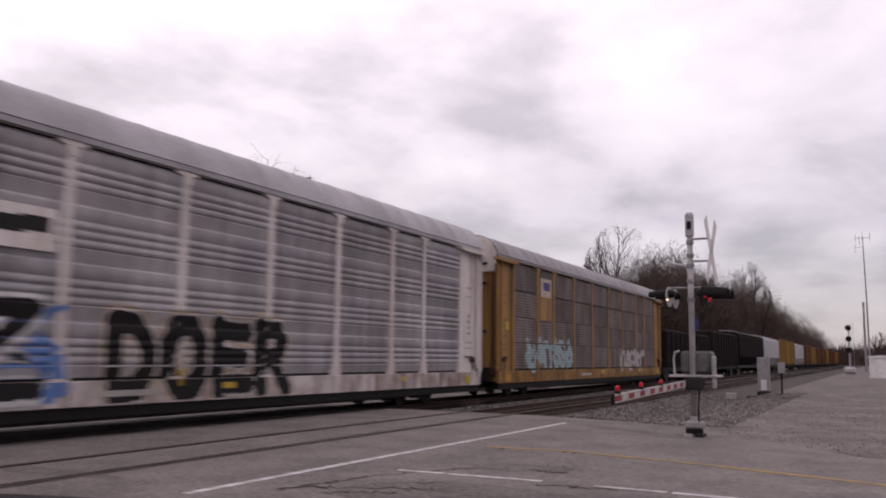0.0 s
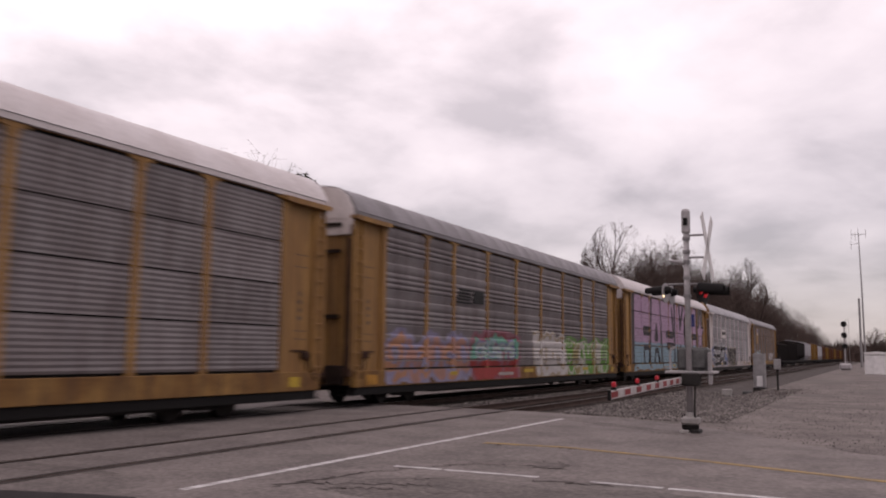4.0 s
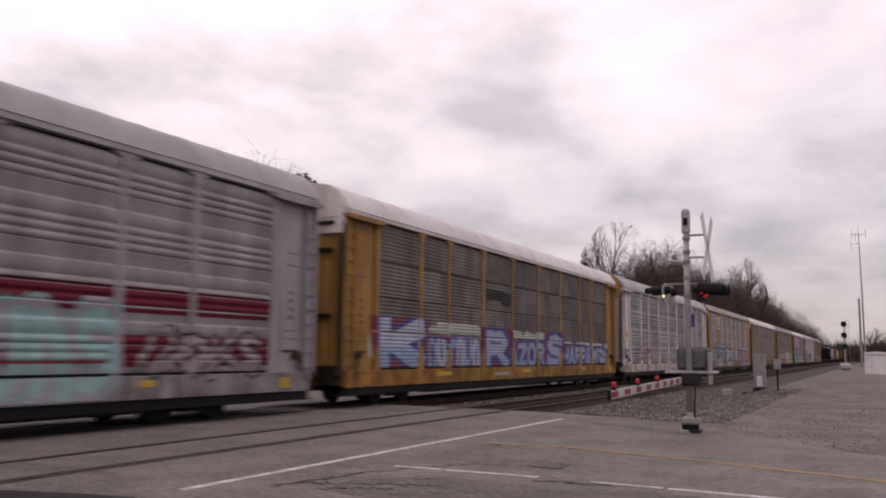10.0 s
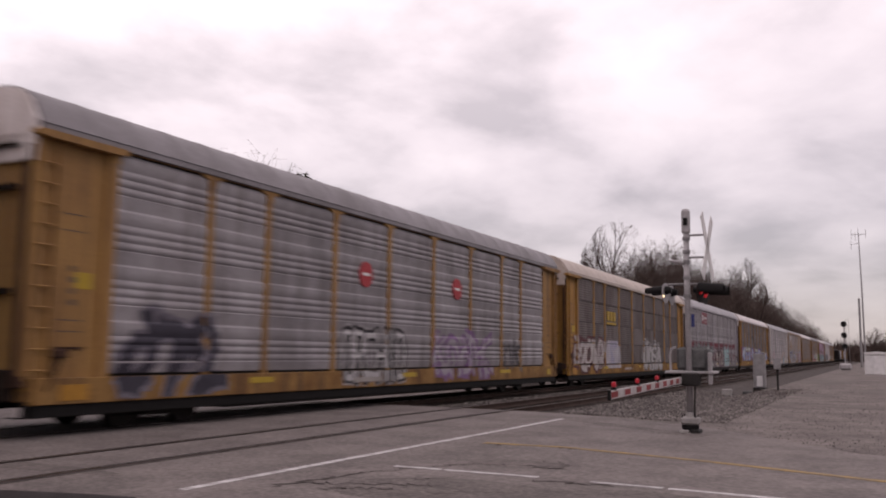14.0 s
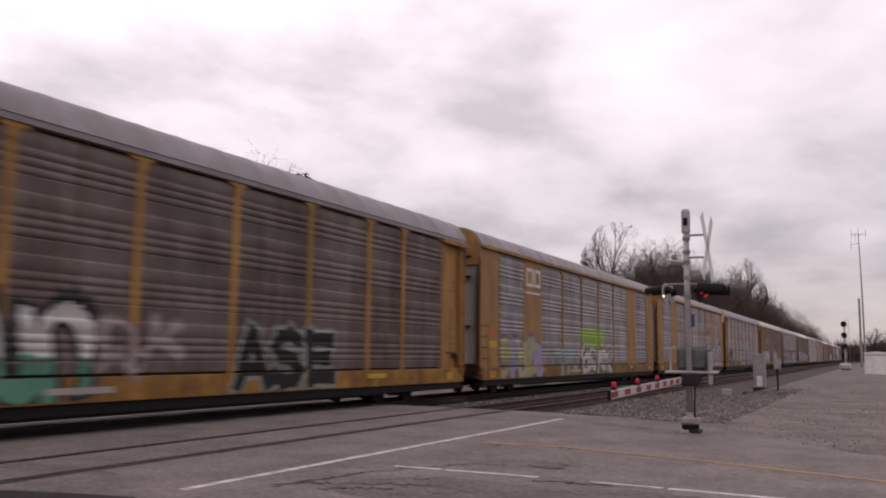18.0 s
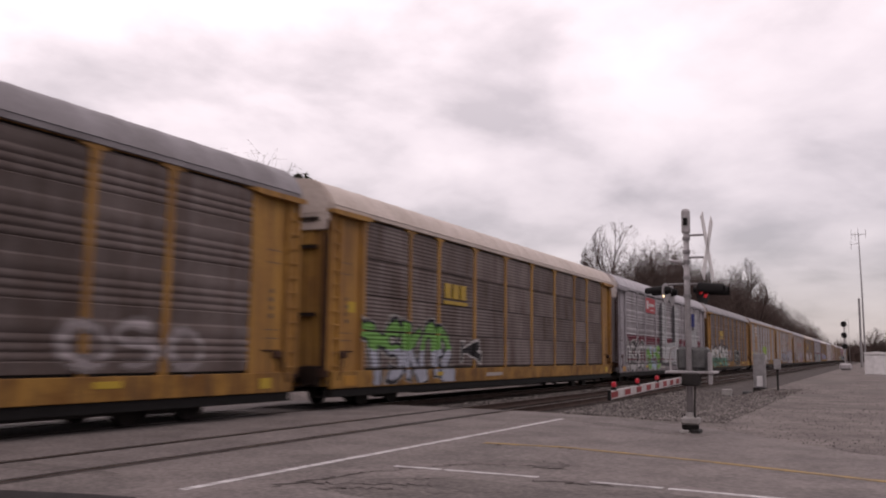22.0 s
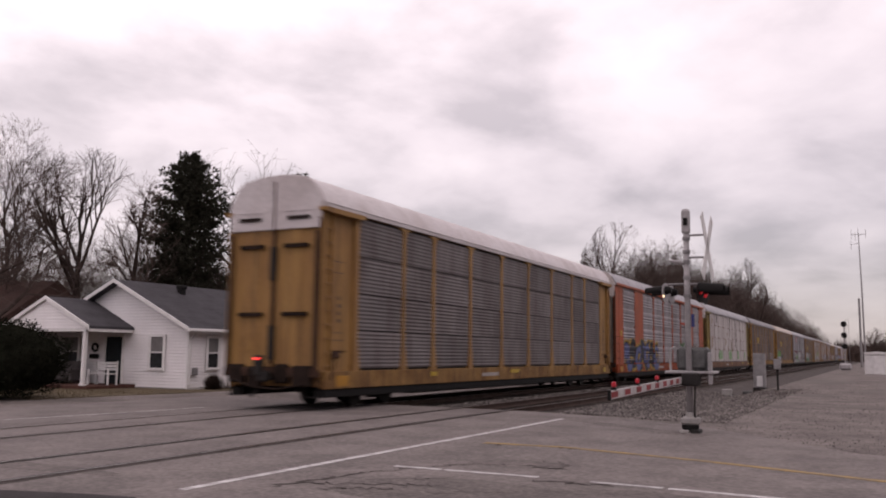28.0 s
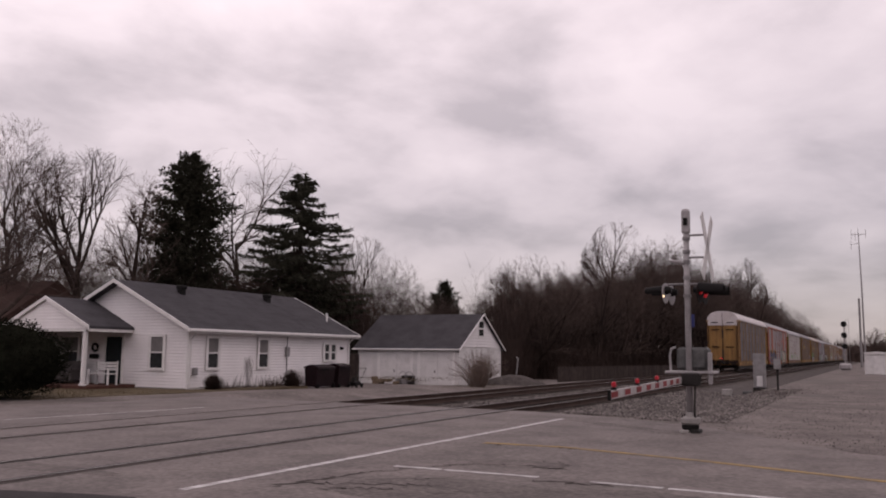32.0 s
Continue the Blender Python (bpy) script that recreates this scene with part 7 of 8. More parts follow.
# ---- trees ----
def grow(wood, twig, rnd, p, d, length, r, depth, form):
    """One limb and all that it carries, kept inside the crown's rounded outline."""
    kids, up, wild, reach, low = form["kids"], form["up"], form["wild"], form["reach"], form["low"]
    mid, tall = Vector((0, 0, 5.0 + low * 5)), 5.0 - low * 5

    def inside(q):
        w = q - mid
        return (w.x * w.x + w.y * w.y) / (reach * reach) + (w.z / tall) ** 2

    n = (7, 6, 4, 3, 2)[depth]
    pts, rad, q, e = [p.copy()], [r], p.copy(), d.copy()
    for i in range(n):
        e = (e + Vector((rnd.gauss(0, 1), rnd.gauss(0, 1), rnd.gauss(0, 0.8))) * wild * (0.5 if depth == 0 else 1.0) + Vector((0, 0, up if depth else 0.03))).normalized()
        q = q + e * length / n
        if depth and inside(q) > 1.06 and q.z > mid.z - tall * 0.6:
            break
        pts.append(q.copy())
        rad.append(max(0.004, r * (1 - 0.72 * (i + 1) / n)))
    if len(pts) < 2:
        return
    n = len(pts) - 1
    (wood if depth < 2 else twig).tube(pts, rad, (8, 6, 4, 3, 3)[depth], cap=False)
    if depth >= 4:
        return
    for i in range(kids[depth]):
        f = 1 - (1 - form["bare"]) * rnd.random() if depth == 0 else rnd.uniform(0.22, 1.0)
        k = min(n - 1, int(f * n))
        at = pts[k].lerp(pts[k + 1], f * n - k)
        along = (pts[k + 1] - pts[k]).normalized()
        side = Vector((rnd.gauss(0, 1), rnd.gauss(0, 1), rnd.gauss(0, 0.6)))
        side = (side - side.dot(along) * along).normalized()
        a = rnd.uniform(*form["fork"]) if depth < 2 else rnd.uniform(0.4, 1.05)
        way = along * math.cos(a) + side * math.sin(a)
        way.z = max(way.z, -0.25)
        size = (form["limb"] * (1.2 - 0.5 * f) if depth == 0 else length * rnd.uniform(0.42, 0.7) * (1.15 - 0.4 * f))
        grow(wood, twig, rnd, at, way.normalized(), size, max(0.0055, rad[k] * rnd.uniform(0.5, 0.74)), depth + 1, form)


def bare_tree(seed, kids=(9, 7, 6, 5), trunk=5.5, thick=0.17, limb=5.0, reach=3.6, low=0.2, fork=(0.4, 0.9), up=0.05, wild=0.17, bare=0.45):
    """Meshes of a leafless tree ten metres tall."""
    rnd = random.Random(seed)
    wood, twig = Geo(), Geo()
    form = {"kids": kids, "up": up, "wild": wild, "reach": reach, "low": low, "fork": fork, "bare": bare, "limb": limb}
    grow(wood, twig, rnd, Vector((0, 0, -0.2)), Vector((rnd.uniform(-0.06, 0.06), rnd.uniform(-0.06, 0.06), 1)).normalized(), trunk, thick, 0, form)
    top = max(v[2] for v in twig.v)
    for g in (wood, twig):
        g.v = [(x * 10 / top, y * 10 / top, z * 10 / top) for x, y, z in g.v]
    return wood.mesh("trunk", BARK), twig.mesh("crown", TWIG)


TREES = [bare_tree(201, (9, 7, 5, 4), 4.4, 0.22, 6.4, 5.6, 0.05, (0.6, 1.15), 0.03, 0.17, 0.4),     # broad and low-limbed
         bare_tree(202, (7, 7, 5, 4), 6.4, 0.22, 5.2, 3.0, 0.22, (0.25, 0.6), 0.07, 0.12, 0.42),     # tall, limbs steep
         bare_tree(203, (10, 6, 5, 4), 8.4, 0.14, 3.0, 1.9, 0.15, (0.35, 0.8), 0.06, 0.13, 0.3),     # narrow
         bare_tree(204, (17, 7, 6, 5), 2.6, 0.17, 7.2, 4.6, 0.06, (0.2, 0.85), 0.04, 0.13, 0.2),     # many-stemmed dome
         bare_tree(205, (7, 7, 6, 4), 6.0, 0.24, 5.6, 3.7, 0.36, (0.45, 0.95), 0.04, 0.22, 0.6),      # high crooked crown
         bare_tree(206, (12, 8, 6, 5), 3.8, 0.15, 6.0, 4.0, 0.08, (0.3, 0.8), 0.06, 0.15, 0.3),
         bare_tree(207, (11, 7, 6, 5), 5.6, 0.15, 5.0, 3.3, 0.12, (0.35, 0.85), 0.06, 0.16, 0.35)]
SHRUBS = [bare_tree(300 + i, (26, 6, 4, 3), 1.6, 0.06, 7.5, 5.0, 0.0, (0.1, 0.7), 0.05, 0.12, 0.1) for i in range(3)]


def plant_tree(x, y, h, kind, turn, wide=1.0, label="bare winter tree with dark branches", group="bare trees", name="tree"):
    t = thing(name, Matrix.Translation((x, y, ground_z(x, y) - 0.05)), label, "tree" if name == "tree" else "shrub", group)
    m = pose(0, 0, 0, 0, 0, turn) @ Matrix.Diagonal((wide * h / 10, wide * h / 10, h / 10, 1))
    part("trunk", kind[0], None, t, loc=m)
    part("crown", kind[1], None, t, loc=m)
    return t


def spray_of_needles(leaf, rnd, c, way, size, n):
    for _ in range(n):
        d1 = (way + Vector((rnd.gauss(0, 0.55), rnd.gauss(0, 0.55), rnd.gauss(0, 0.45)))).normalized() * size * rnd.uniform(0.7, 1.3)
        d2 = d1.cross(Vector((rnd.gauss(0, 1), rnd.gauss(0, 1), rnd.gauss(0, 1)))).normalized() * size * 0.16
        leaf.face([c - d2, c + d2, c + d1 + d2 * 0.2, c + d1 - d2 * 0.2])


def conifer(name, x, y, h, spread, seed, pine, label):
    """Evergreen: a pine with upswept tufts in an uneven column, or a spruce with long sagging boughs."""
    rnd = random.Random(seed)
    t = thing(name, pose(x, y, ground_z(x, y) - 0.05), label, "tree", "evergreens")
    part("trunk", Geo().tube([(0, 0, 0), (0.05, 0, h * 0.5), (0, 0.03, h * 0.98)], [0.024 * h, 0.014 * h, 0.002 * h], 9, cap=False), BARK, t)
    limb, leaf = Geo(), Geo()
    count = int(h * (32 if pine else 19))
    for i in range(count):
        f = (i + rnd.random()) / count
        z = h * (0.08 + 0.91 * f)
        down = h - z
        a = rnd.uniform(0, 2 * math.pi)
        if pine:
            # uneven outline: the column bulges and thins with height and side
            bulge = 1 + 0.32 * noise.noise((math.cos(a) * 1.2, math.sin(a) * 1.2, z * 0.55 + seed))
            L = spread * min(1.0, (down / h * 2.9) ** 0.75 + 0.12) * bulge * rnd.uniform(0.45, 1.08)
            rise = rnd.uniform(0.05, 0.5)
            mid, tip = Vector((0.55 * L, 0, 0.1 * L)), Vector((L, 0, rise * L))
        else:
            bulge = 1 + 0.22 * noise.noise((math.cos(a) * 1.5, math.sin(a) * 1.5, z * 0.8 + seed))
            L = (spread * (1 - math.exp(-down / (0.27 * h))) + 0.15) * bulge * rnd.choice((rnd.uniform(0.5, 0.8), rnd.uniform(0.85, 1.1)))
            sag = -0.05 - 0.28 * (down / h)
            mid, tip = Vector((0.6 * L, 0, sag * L)), Vector((L, 0, (sag + 0.04) * L))
        turn = Matrix.Rotation(a, 3, "Z")
        base, mid, tip = Vector((0, 0, z)), turn @ mid, turn @ tip
        limb.tube([base, base + mid, base + tip], [0.010 + 0.012 * L, 0.008 + 0.006 * L, 0.004], 3, cap=False)
        n = max(4, int(L * (10 if pine else 13)))
        outward = Vector((math.cos(a), math.sin(a), 0))
        across = Vector((-math.sin(a), math.cos(a), 0))
        for k in range(n):
            u = 0.2 + 0.82 * (k + rnd.random()) / n
            c = base + (mid * (u / 0.55) if u < 0.55 else mid.lerp(tip, (u - 0.55) / 0.45))
            if pine:
                c = c + across * rnd.gauss(0, 0.16 * L) + Vector((0, 0, rnd.gauss(0, 0.12)))
                spray_of_needles(leaf, rnd, c, outward * 0.7 + Vector((0, 0, 0.55)), rnd.uniform(0.16, 0.3), 8)
            else:
                # side twigs hang from the bough, longest halfway out
                c = c + across * rnd.gauss(0, 0.10 + 0.10 * L * (1 - u))
                spray_of_needles(leaf, rnd, c, outward * 0.5 + across * rnd.uniform(-0.5, 0.5) + Vector((0, 0, rnd.uniform(-1.1, 0.1))), rnd.uniform(0.16, 0.36), 5)
    part("boughs", limb, BARK, t)
    part("crown", leaf.mesh("crown", NEEDLE), None, t)


conifer("pine_tree", -42.4, 45.3, 15.6, 3.2, 77, True, "dense dark evergreen pine behind the house")
conifer("spruce_tree", -36.3, 50.2, 14.9, 5.4, 78, False, "dark conical spruce with drooping branches")
conifer("pine_tree", -35.6, 72, 8.7, 1.7, 79, True, "small dark evergreen among bare trees")


def woods():
    rnd = random.Random(12)
    # place, height, model, turn and width of the trees behind the houses
    named = [(-40.6, 29.2, 12.0, 0, 40, 1.0), (-50.0, 37.0, 17.0, 6, 10, 1.0), (-42.4, 36.6, 14.0, 1, 75, 1.05), (-41.7, 40.3, 13.2, 2, 130, 1.0), (-42.9, 52.7, 18.4, 4, 120, 0.78), (-39.4, 63.8, 12.2, 1, 20, 0.9), (-39.3, 67.4, 11.2, 5, 80, 0.85),
             (-47.0, 45.5, 11.5, 6, 33, 1.0), (-50.5, 41.0, 10.5, 5, 150, 1.1), (-46.5, 34.5, 9.5, 5, 260, 1.1), (-44.6, 60.5, 11.5, 6, 310, 1.0), (-42.3, 79.4, 8.6, 3, 0, 1.0), (-38.5, 76.0, 8.2, 6, 44, 1.0)]
    for x, y, h, k, turn, wide in named:
        plant_tree(x, y, h, TREES[k], turn, wide)
    # the belt of trees along the railway
    plant_tree(-26.1, 70.3, 10.9, TREES[3], 15, 1.05, "bare many-stemmed tree with a domed crown")
    for x, y, h, k in ((-25, 93.5, 16.9, 1), (-25, 99.0, 15.6, 4), (-25, 108, 16.2, 5), (-25, 116, 18.4, 6), (-26, 126, 18.4, 1), (-26, 134, 19.4, 5), (-26, 157, 19.8, 4), (-26, 202, 24.2, 1), (-26, 215, 23.0, 6)):
        plant_tree(x, y, h, TREES[k], 11 * y, 0.85, "tall thin bare tree above the woods")
    for j in range(7):
        plant_tree(-1.6 + 1.3 * j, 214 + 3.1 * (j % 3), 7.2 + 1.3 * math.sin(j * 1.9), TREES[j], 50 * j, 1.1, "bare brown tree beyond the railway hut")
    y = 66.0
    i = 0
    while y < 420:
        x = -23 - 4 * rnd.random() - (2 if y < 75 else 0)
        h = float(np.interp(y, [66, 80, 92, 100, 118, 150, 200, 240, 270, 320, 420], [9.0, 10.4, 11.6, 13.2, 15.2, 16.8, 18.6, 19.0, 16.6, 16.5, 15.0]))
        h *= rnd.uniform(0.8, 1.08)
        plant_tree(x, y, h, TREES[1 + i % 6], rnd.uniform(0, 360), rnd.uniform(0.8, 1.05))
        for _ in range(2 if y < 140 else 1 if y < 230 else 0):
            plant_tree(x - rnd.uniform(4, 10), y + rnd.uniform(-2, 2), h * rnd.uniform(0.7, 1.05), TREES[1 + (i + 3) % 6], rnd.uniform(0, 360), 0.95)
        y += rnd.uniform(2.0, 3.4) * (1 + max(0, y - 120) / 90)
        i += 1
    # back row behind the houses
    for j in range(40):
        a = radians(rnd.uniform(27, 60))
        d = rnd.uniform(72, 100)
        low = 0.5 if 0.40 < a < 0.56 else 1.0
        plant_tree(-d * math.sin(a), d * math.cos(a), low * rnd.uniform(7, 11), TREES[j % 7], rnd.uniform(0, 360), 1.15)
    # brushwood under the trees
    g = Geo()

    def stem(x, y, h, n):
        q = Vector((x, y, ground_z(x, y) - 0.1))
        for _ in range(n):
            d = Vector((rnd.gauss(0, 0.26), rnd.gauss(0, 0.26), 1)).normalized()
            L = h * rnd.uniform(0.35, 1.1)
            s = d.cross(Vector((rnd.gauss(0, 1), rnd.gauss(0, 1), 0.1))).normalized() * rnd.uniform(0.011, 0.026)
            o = q + Vector((rnd.gauss(0, 0.4), rnd.gauss(0, 0.4), 0))
            e = o + d * L
            g.face([o - s, o + s, e])
            for _ in range(5):
                u = rnd.uniform(0.25, 0.95)
                b = o.lerp(e, u)
                w = (d + Vector((rnd.gauss(0, 1.0), rnd.gauss(0, 1.0), rnd.gauss(0, 0.3)))).normalized() * L * rnd.uniform(0.1, 0.32)
                g.face([b - s * 0.6, b + s * 0.6, b + w])
    for _ in range(4600):
        t = rnd.random() ** 1.6
        y = 60 + 330 * t
        stem(-23.5 - rnd.random() ** 1.2 * (12 if y > 80 else 5) - (2 if y < 70 else 0), y, rnd.uniform(2.0, 4.6), 11)
    for _ in range(4200):
        a, d = radians(rnd.uniform(22, 62)), rnd.uniform(60, 92)
        if d * math.cos(a) < 58 and d * math.sin(a) < 38:
            continue
        stem(-d * math.sin(a), d * math.cos(a), rnd.uniform(3.5, 7.6) * (0.55 if 0.40 < a < 0.56 else 1.4 if a < 0.80 else 1.0), 11)
    for _ in range(1700):
        a, d = rnd.uniform(0.55, 0.82), rnd.uniform(63, 78)
        stem(-d * math.sin(a), d * math.cos(a), rnd.uniform(4.5, 10.5), 9)
    for _ in range(900):
        stem(-27 - 8 * rnd.random(), rnd.uniform(64, 120), rnd.uniform(3.0, 7.0), 12)
    me = bpy.data.meshes.new("brushwood")
    me.from_pydata(g.v, [], g.f)
    me.materials.append(BRUSH)
    solid("brushwood", me, None, "thick leafless reddish-brown brushwood under the trees", "brushwood", kind="stuff")
    # far woods along the horizon, and an unseen added belt behind the road
    g = Geo()
    # out-of-view belt: added to block light from the low sky
    for _ in range(7000):
        a = radians(rnd.uniform(20, 300))
        d = rnd.uniform(55, 85)
        x, y = d * math.sin(a), d * math.cos(a)
        if x < -19 and y > -12:
            continue
        if -19 < x < -4 and y < 0:
            d = 300
            x, y = d * math.sin(a), d * math.cos(a)
        h = rnd.uniform(5, 12)
        for _ in range(3):
            o = Vector((x + rnd.gauss(0, 1.5), y + rnd.gauss(0, 1.5), -0.2))
            s = Vector((rnd.gauss(0, 1), rnd.gauss(0, 1), 0)).normalized() * rnd.uniform(0.2, 0.5)
            g.face([o - s, o + s, o + Vector((rnd.gauss(0, 1.2), rnd.gauss(0, 1.2), h * rnd.uniform(0.6, 1.1)))])
    for _ in range(5200):
        a = radians(rnd.uniform(-14, 4.5))
        d = rnd.uniform(380, 620)
        x, y = -d * math.sin(a), d * math.cos(a)
        if -30 < x < -2 and y < 480:
            continue
        h = rnd.uniform(5, 10.5) * (1.0 if x > 0 else 1.15)
        for _ in range(4):
            o = Vector((x + rnd.gauss(0, 2), y + rnd.gauss(0, 2), -0.2))
            e = o + Vector((rnd.gauss(0, 1.6), rnd.gauss(0, 1.6), h * rnd.uniform(0.6, 1.1)))
            s = Vector((rnd.uniform(0.25, 0.6), 0, 0))
            g.face([o - s, o + s, e])
    me = bpy.data.meshes.new("far_woods")
    me.from_pydata(g.v, [], g.f)
    me.materials.append(BRUSH)
    solid("far_woods", me, None, "grey-brown woods along the horizon and an unseen belt that blocks low sky", "woods", kind="stuff")


woods()


PALE_TWIG = mat("pale twigs", (0.16, 0.118, 0.10), 0.95, dark=0.6, scale=1, spread=0.25)
def shrubs():
    for x, y, r, h, n, m in ((-20.3, 45.4, 1.9, 2.0, 190, 7), (-21.8, 49.4, 1.0, 1.9, 260, 9)):
        rnd = random.Random(m)
        t = thing("shrub", pose(x, y, ground_z(x, y)), "large bare twiggy shrub in front of the garage", "shrub", "shrubs")
        g, st = Geo(), Geo()
        for i in range(n):
            a, u = rnd.uniform(0, 6.283), rnd.random() ** 0.7
            tip = Vector((math.cos(a) * u * r, math.sin(a) * u * r, h * (1 - 0.3 * u * u) * rnd.uniform(0.35, 1.12)))
            o = Vector((tip.x * 0.22, tip.y * 0.22, -0.05))
            mid = o.lerp(tip, 0.5) + Vector((-tip.x * 0.1, -tip.y * 0.1, 0.12 * h))
            (st if i % 4 == 0 else g).tube([o, mid, tip], [0.016, 0.01, 0.004], 3, cap=False)
            for _ in range(5):
                f = rnd.uniform(0.3, 1)
                b = (o.lerp(mid, f * 2) if f < 0.5 else mid.lerp(tip, f * 2 - 1))
                w = ((tip - o).normalized() + Vector((rnd.gauss(0, 0.5), rnd.gauss(0, 0.5), rnd.gauss(0, 0.4)))).normalized() * rnd.uniform(0.2, 0.5)
                s = w.cross(Vector((rnd.gauss(0, 1), rnd.gauss(0, 1), 1))).normalized() * 0.006
                g.face([b - s, b + s, b + w])
        part("stems", st, PALE_TWIG, t)
        part("crown", g.mesh("crown", PALE_TWIG), None, t)
    plant_tree(-23.9, 29.6, 1.5, SHRUBS[1], 70, 0.4, "thin bare shrub against the house wall", "shrubs", "shrub")
    for x, y, r, h, m in ((-23.85, 27.4, 0.6, 0.66, 3), (-23.6, 32.3, 0.7, 0.85, 4)):
        rnd = random.Random(m)
        t = thing("shrub", pose(x, y, ground_z(x, y)), "low rounded brown shrub at the house wall", "shrub", "shrubs")
        g = Geo()
        for _ in range(1500):
            a, u = rnd.uniform(0, 6.283), rnd.random()
            d = Vector((math.cos(a) * u * r, math.sin(a) * u * r, h * math.sqrt(max(0.05, 1 - u * u)) * rnd.uniform(0.6, 1.12)))
            o = Vector((d.x * 0.3, d.y * 0.3, d.z * rnd.uniform(0, 0.6)))
            s = Vector((rnd.gauss(0, 1), rnd.gauss(0, 1), 0.2)).normalized() * 0.012
            g.face([o - s, o + s, d])
        part("crown", g.mesh("crown", BRUSH), None, t)
        part("stem", Geo().tube([(0, 0, -0.1), (0, 0, 0.3)], [0.05, 0.03], 6), BARK, t)
    # tall stalks along the wall
    g = Geo()
    rnd = random.Random(15)
    for _ in range(260):
        y = rnd.choice((rnd.uniform(28, 31.5), rnd.uniform(31, 32.2), rnd.uniform(36, 37)))
        x = -24.2 + rnd.uniform(-0.1, 0.5)
        o = Vector((x, y, ground_z(x, y) - 0.02))
        e = o + Vector((rnd.gauss(0, 0.15), rnd.gauss(0, 0.15), rnd.uniform(0.2, 0.7)))
        s = Vector((0.01, 0.012, 0))
        g.face([o - s, o + s, e])
    solid("flower_stalks", g.mesh("flower_stalks", TWIG), None, "dry dead stalks along the house wall", "plants", kind="stuff")
    # big dark evergreen bush by the road
    t = thing("evergreen_bush", pose(-24.6, 18.2, ground_z(-24.6, 18.2)), "large dark evergreen bush beside the road", "bush")
    rnd = random.Random(16)
    g, st = Geo(), Geo()
    for _ in range(60):
        a, u = rnd.uniform(0, 6.283), rnd.random()
        st.tube([(0, 0, -0.1), (math.cos(a) * u * 1.0, math.sin(a) * u * 1.0, 0.9), (math.cos(a) * u * 1.9, math.sin(a) * u * 1.9, 1.9)], [0.03, 0.02, 0.006], 4, cap=False)
    for _ in range(19000):
        d = Vector((rnd.gauss(0, 1), rnd.gauss(0, 1), rnd.gauss(0, 1))).normalized()
        rr = (0.62 + 0.38 * rnd.random() ** 0.5) * (1 + 0.22 * noise.noise(d * 1.7) + 0.12 * noise.noise(d * 5))
        c = Vector((d.x * 2.2 * rr, d.y * 2.2 * rr, 1.2 + d.z * 1.3 * rr))
        if c.z < 0.08:
            continue
        a = (d + Vector((rnd.gauss(0, 0.7), rnd.gauss(0, 0.7), rnd.gauss(0, 0.7) + 0.4))).normalized() * rnd.uniform(0.05, 0.10)
        b = a.cross(Vector((rnd.gauss(0, 1), rnd.gauss(0, 1), rnd.gauss(0, 1)))).normalized() * rnd.uniform(0.014, 0.03)
        g.face([c, c + a * 0.5 + b, c + a, c + a * 0.5 - b])
    part("stems", st, BARK, t)
    part("crown", g.mesh("crown", BUSH_LEAF), None, t)
    # the thick dark inside of the bush
    g = Geo()
    for j in range(9):
        for i in range(16):
            d = Vector((math.cos(i * math.pi / 8) * math.cos((j - 3) * 0.3), math.sin(i * math.pi / 8) * math.cos((j - 3) * 0.3), math.sin((j - 3) * 0.3)))
            rr = 0.86 * (1 + 0.22 * noise.noise(d * 1.7))
            g.v.append((d.x * 2.2 * rr, d.y * 2.2 * rr, 1.2 + d.z * 1.3 * rr))
    for j in range(8):
        for i in range(16):
            g.f.append((16 * j + i, 16 * j + (i + 1) % 16, 16 * j + 16 + (i + 1) % 16, 16 * j + 16 + i))
            g.m.append(0)
    part("inner_leaves", g, BUSH_LEAF, t, smooth=True)


shrubs()


# ---- verge, weeds, cracks ----
def verge():
    slab("grass_strip", [(-40, 19.0), (-23.4, 18.6), (-22.9, 24.6), (-23.2, 33), (-24.6, 33), (-24.6, 26.7), (-27.4, 26.7), (-27.4, 24.3), (-40, 24.3)], -0.2, -0.012, DRY_GRASS, "strip of dead brown grass before the house", "grass", kind="stuff")
    rnd = random.Random(31)
    g = Geo()

    def blades(x, y, h, n, r):
        for _ in range(n):
            o = Vector((x + rnd.gauss(0, r), y + rnd.gauss(0, r), 0))
            o.z = max(ground_z(o.x, o.y), -0.02 if o.x < -22 else -1) - 0.01
            e = o + Vector((rnd.gauss(0, 0.4) * h, rnd.gauss(0, 0.4) * h, h * rnd.uniform(0.5, 1.2)))
            s = Vector((rnd.gauss(0, 1), rnd.gauss(0, 1), 0)).normalized() * 0.01
            g.face([o - s, o + s, e])
    for _ in range(420):
        blades(rnd.uniform(-36, -23.0), rnd.uniform(18.8, 24.2), 0.10, 8, 0.25)
    for _ in range(120):
        blades(rnd.uniform(-29, -19.0), rnd.uniform(42, 49.0), 0.14, 9, 0.3)
    solid("dead_grass", g.mesh("dead_grass", DRY_GRASS), None, "tufts of dead brown grass", "grass", kind="stuff")
    g = Geo()
    for _ in range(420):
        blades(-4.6 + rnd.gauss(0, 0.8), 40.5 + rnd.gauss(0, 2.2), 0.08, 4, 0.12)
    solid("weeds", g.mesh("weeds", BRUSH), None, "dark low weeds round the cabinet", "weeds", kind="stuff")


verge()


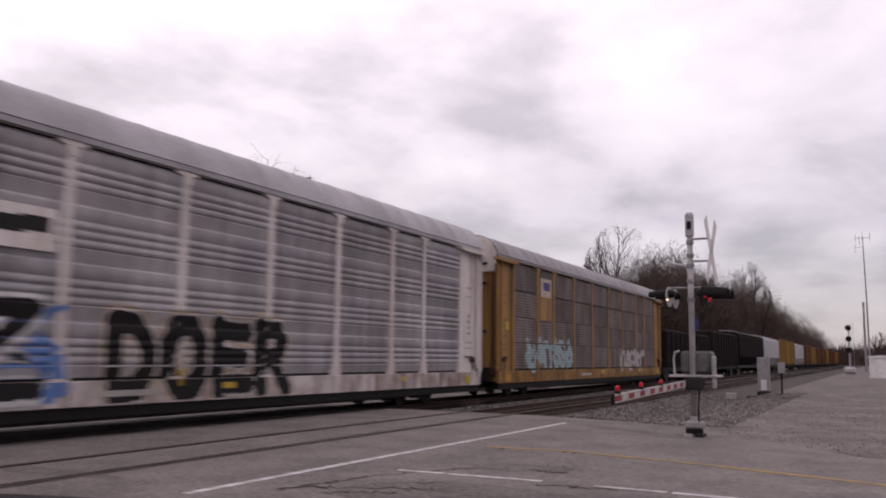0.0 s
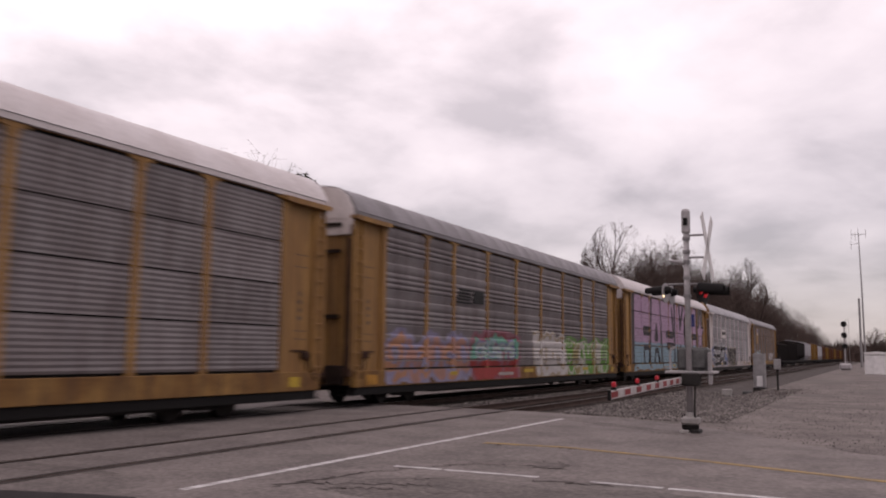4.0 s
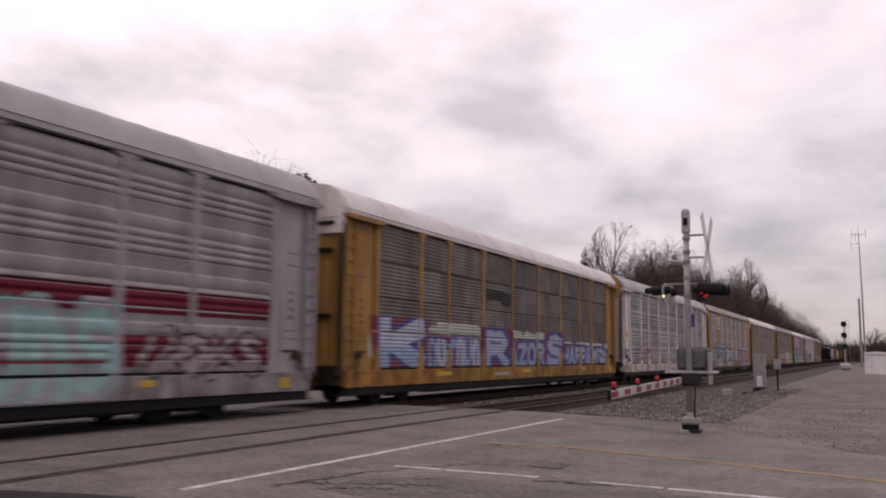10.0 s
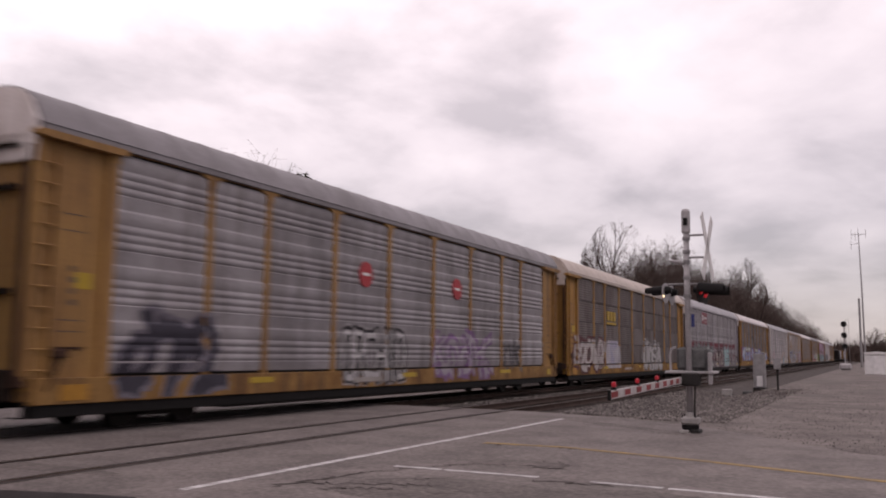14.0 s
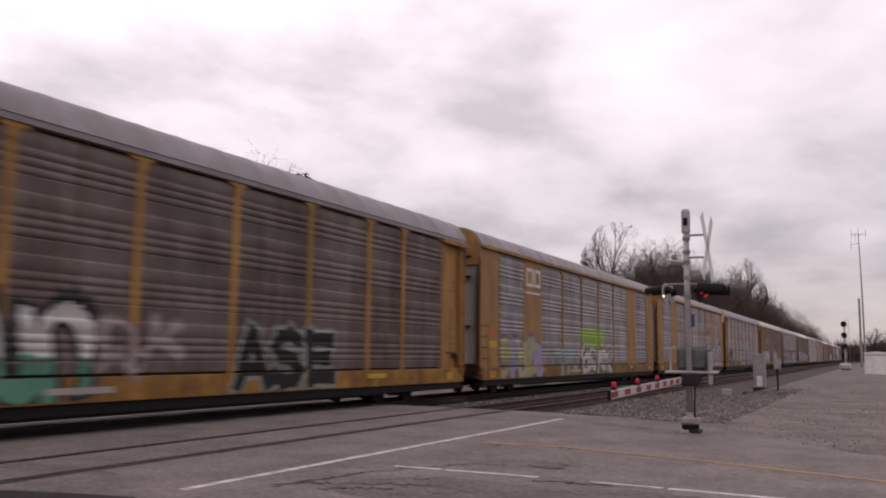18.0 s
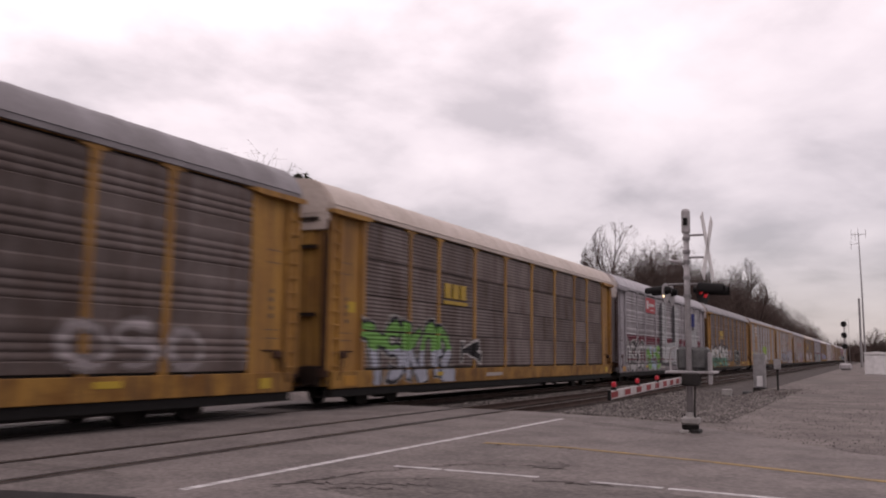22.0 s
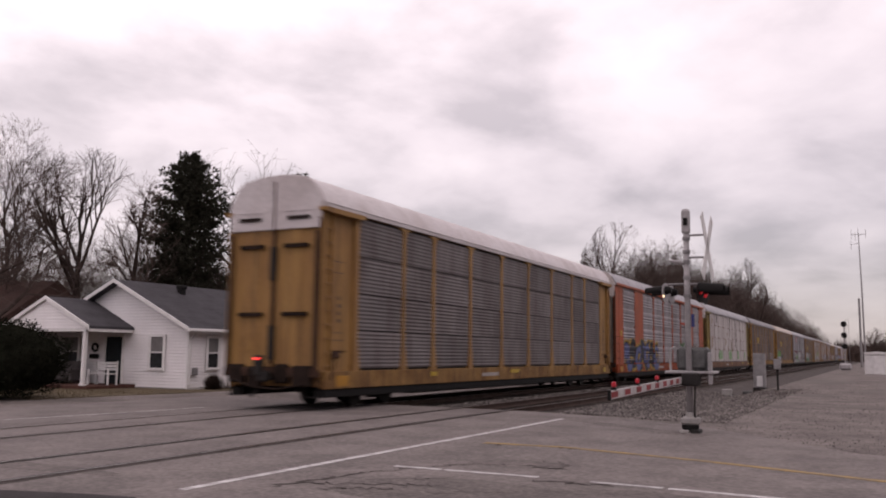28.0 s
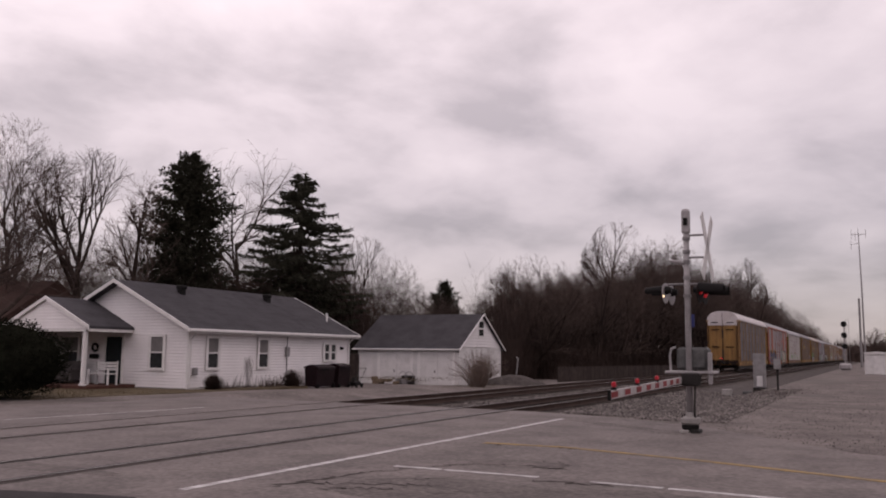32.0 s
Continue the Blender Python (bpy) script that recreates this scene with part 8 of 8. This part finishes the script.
def dirt_patches():
    """Patches of darker trodden dirt on the gravel yard."""
    for i, (x, y, rx, ry, m, turn) in enumerate(((-4.5, 41.6, 1.5, 3.2, SOIL, 14), (-2.4, 38.6, 1.3, 2.2, DIRT, 20), (0.9, 44.5, 2.4, 4.5, DIRT, 10), (-1.0, 30.5, 1.6, 1.0, DIRT, 0), (-3.0, 62, 1.8, 8, DIRT, 4), (1.8, 27, 1.9, 1.2, DIRT, -6))):
        g = Geo()
        n = 36
        for ring in range(7):
            f = ring / 6
            for k in range(n):
                a = 2 * math.pi * k / n
                w = f * (1 + 0.42 * noise.noise((math.cos(a) * 1.3, math.sin(a) * 1.3, 3.7 * i)) + 0.25 * noise.noise((math.cos(a) * 4, math.sin(a) * 4, 2.1 * i)))
                c, s = math.cos(radians(turn)), math.sin(radians(turn))
                u, v = rx * w * math.cos(a), ry * w * math.sin(a)
                px, py = x + u * c - v * s, y + u * s + v * c
                g.v.append((px, py, ground_z(px, py) + 0.03 - 0.055 * f ** 3 + 0.012 * noise.noise((px * 2, py * 2, 0))))
        for ring in range(6):
            for k in range(n):
                g.f.append((ring * n + k, ring * n + (k + 1) % n, ring * n + n + (k + 1) % n, ring * n + n + k))
                g.m.append(0)
        solid("dirt_patch", g, m, "patch of dark trodden dirt on the gravel", "dirt", kind="stuff", smooth=True)


SOIL = mat("dark soil", (0.062, 0.052, 0.046), 0.97, dark=0.7, scale=0.8, fine=9, bump=0.6, gloss=0.1, grain=1.4)
dirt_patches()


def grit():
    """Scattered small stones on the gravel yard beside the road."""
    rnd = random.Random(63)
    g = Geo()
    for _ in range(6000):
        y = 15.5 + 50 * rnd.random() ** 2
        x = rnd.uniform(-4.6, 2.5 + 0.06 * y)
        if y < 15.6 - (x + 0.3) * 1.2 and x < 0 or y < 15.4:
            continue
        s = rnd.uniform(0.01, 0.03)
        o = Vector((x, y, ground_z(x, y) + 0.01))
        k = len(g.v)
        a = rnd.uniform(0, 6.283)
        for t in range(3):
            g.v.append((o.x + s * math.cos(a + 2.1 * t), o.y + s * math.sin(a + 2.1 * t), o.z - 0.02))
        g.v.append((o.x + rnd.uniform(-0.3, 0.3) * s, o.y, o.z + s * rnd.uniform(0.4, 0.9)))
        g.f += [(k, k + 1, k + 3), (k + 1, k + 2, k + 3), (k + 2, k, k + 3)]
        g.m += [0, 0, 0]
    solid("grit", g, STONE, "scattered small pale stones on the gravel yard", "stones", kind="stuff")


grit()


def cracks():
    """Tar-filled cracks and worn patches in the road."""
    rnd = random.Random(44)

    def crack(x0, y0, x1, y1, w, bits=14):
        g = Geo()
        prev = None
        for i in range(bits + 1):
            f = i / bits
            p = Vector((x0 + (x1 - x0) * f + rnd.gauss(0, 0.05), y0 + (y1 - y0) * f + rnd.gauss(0, 0.06), -0.006))
            s = Vector((-(y1 - y0), x1 - x0, 0)).normalized() * w * rnd.uniform(0.3, 1.0) * (1 if 0 < i < bits else 0.2)
            if prev:
                g.face([prev[0], p - s, p + s, prev[1]])
            prev = (p - s, p + s)
        solid("crack", g, WORN_TAR, "dark crack in the asphalt", "crack", kind="structure")
    crack(-6.15, 8.1, -5.95, 9.75, 0.06, 22)
    crack(-5.95, 9.7, -5.1, 11.2, 0.03, 18)
    crack(-6.0, 8.6, -4.6, 9.2, 0.05, 20)
    crack(-5.6, 8.3, -4.9, 8.75, 0.06)
    crack(-4.75, 13.9, -4.35, 13.85, 0.05)
    crack(-4.3, 13.95, -3.75, 13.75, 0.05)
    crack(-3.8, 10.2, -2.9, 10.15, 0.06)
    crack(-4.4, 11.4, -3.8, 11.3, 0.07)
    crack(-5.4, 10.9, -4.6, 11.4, 0.02)
    crack(-6.2, 14.2, -5.7, 13.6, 0.04)
    for k in range(3):
        x, y = rnd.uniform(-6.5, -3.5), rnd.uniform(8.2, 13.5)
        crack(x, y, x + rnd.uniform(-1.2, 1.2), y + rnd.uniform(-0.9, 0.9), 0.018, 10)
    strip("edge_stain", [(-6.5, 20.0), (-5.6, 19.3), (-4.6, 18.6), (-3.7, 17.75), (-3.0, 17.5)], 0.45, -0.0075, OLD_ASPHALT, "dark dirty stain along the road edge")
    # worn patches
    lift = 0.0
    for cx, cy, rx, ry in ((-4.3, 8.9, 1.5, 0.9), (-2.3, 9.3, 1.2, 0.7), (-4.6, 11.6, 0.7, 0.35), (-10.5, 8.0, 2.2, 0.25)):
        lift += 0.0004
        pts = [(cx + rx * (1 + 0.25 * noise.noise((k * 0.9, cx, 1))) * math.cos(k * 0.3142), cy + ry * (1 + 0.3 * noise.noise((k * 0.8, cy, 5))) * math.sin(k * 0.3142)) for k in range(20)]
        solid("patch", Geo().prism(pts, "z", -0.03, -0.0085 + lift), OLD_ASPHALT, "darker worn patch of asphalt", "asphalt patch", kind="structure")


cracks()


# ---- what moves ----
def motions():
    for car, y in TRAIN:
        walk(car, [(t, pose(TRACK, y + SPEED * t, 0)) for t in (0, 8, 16, 24, 32)])


motions()
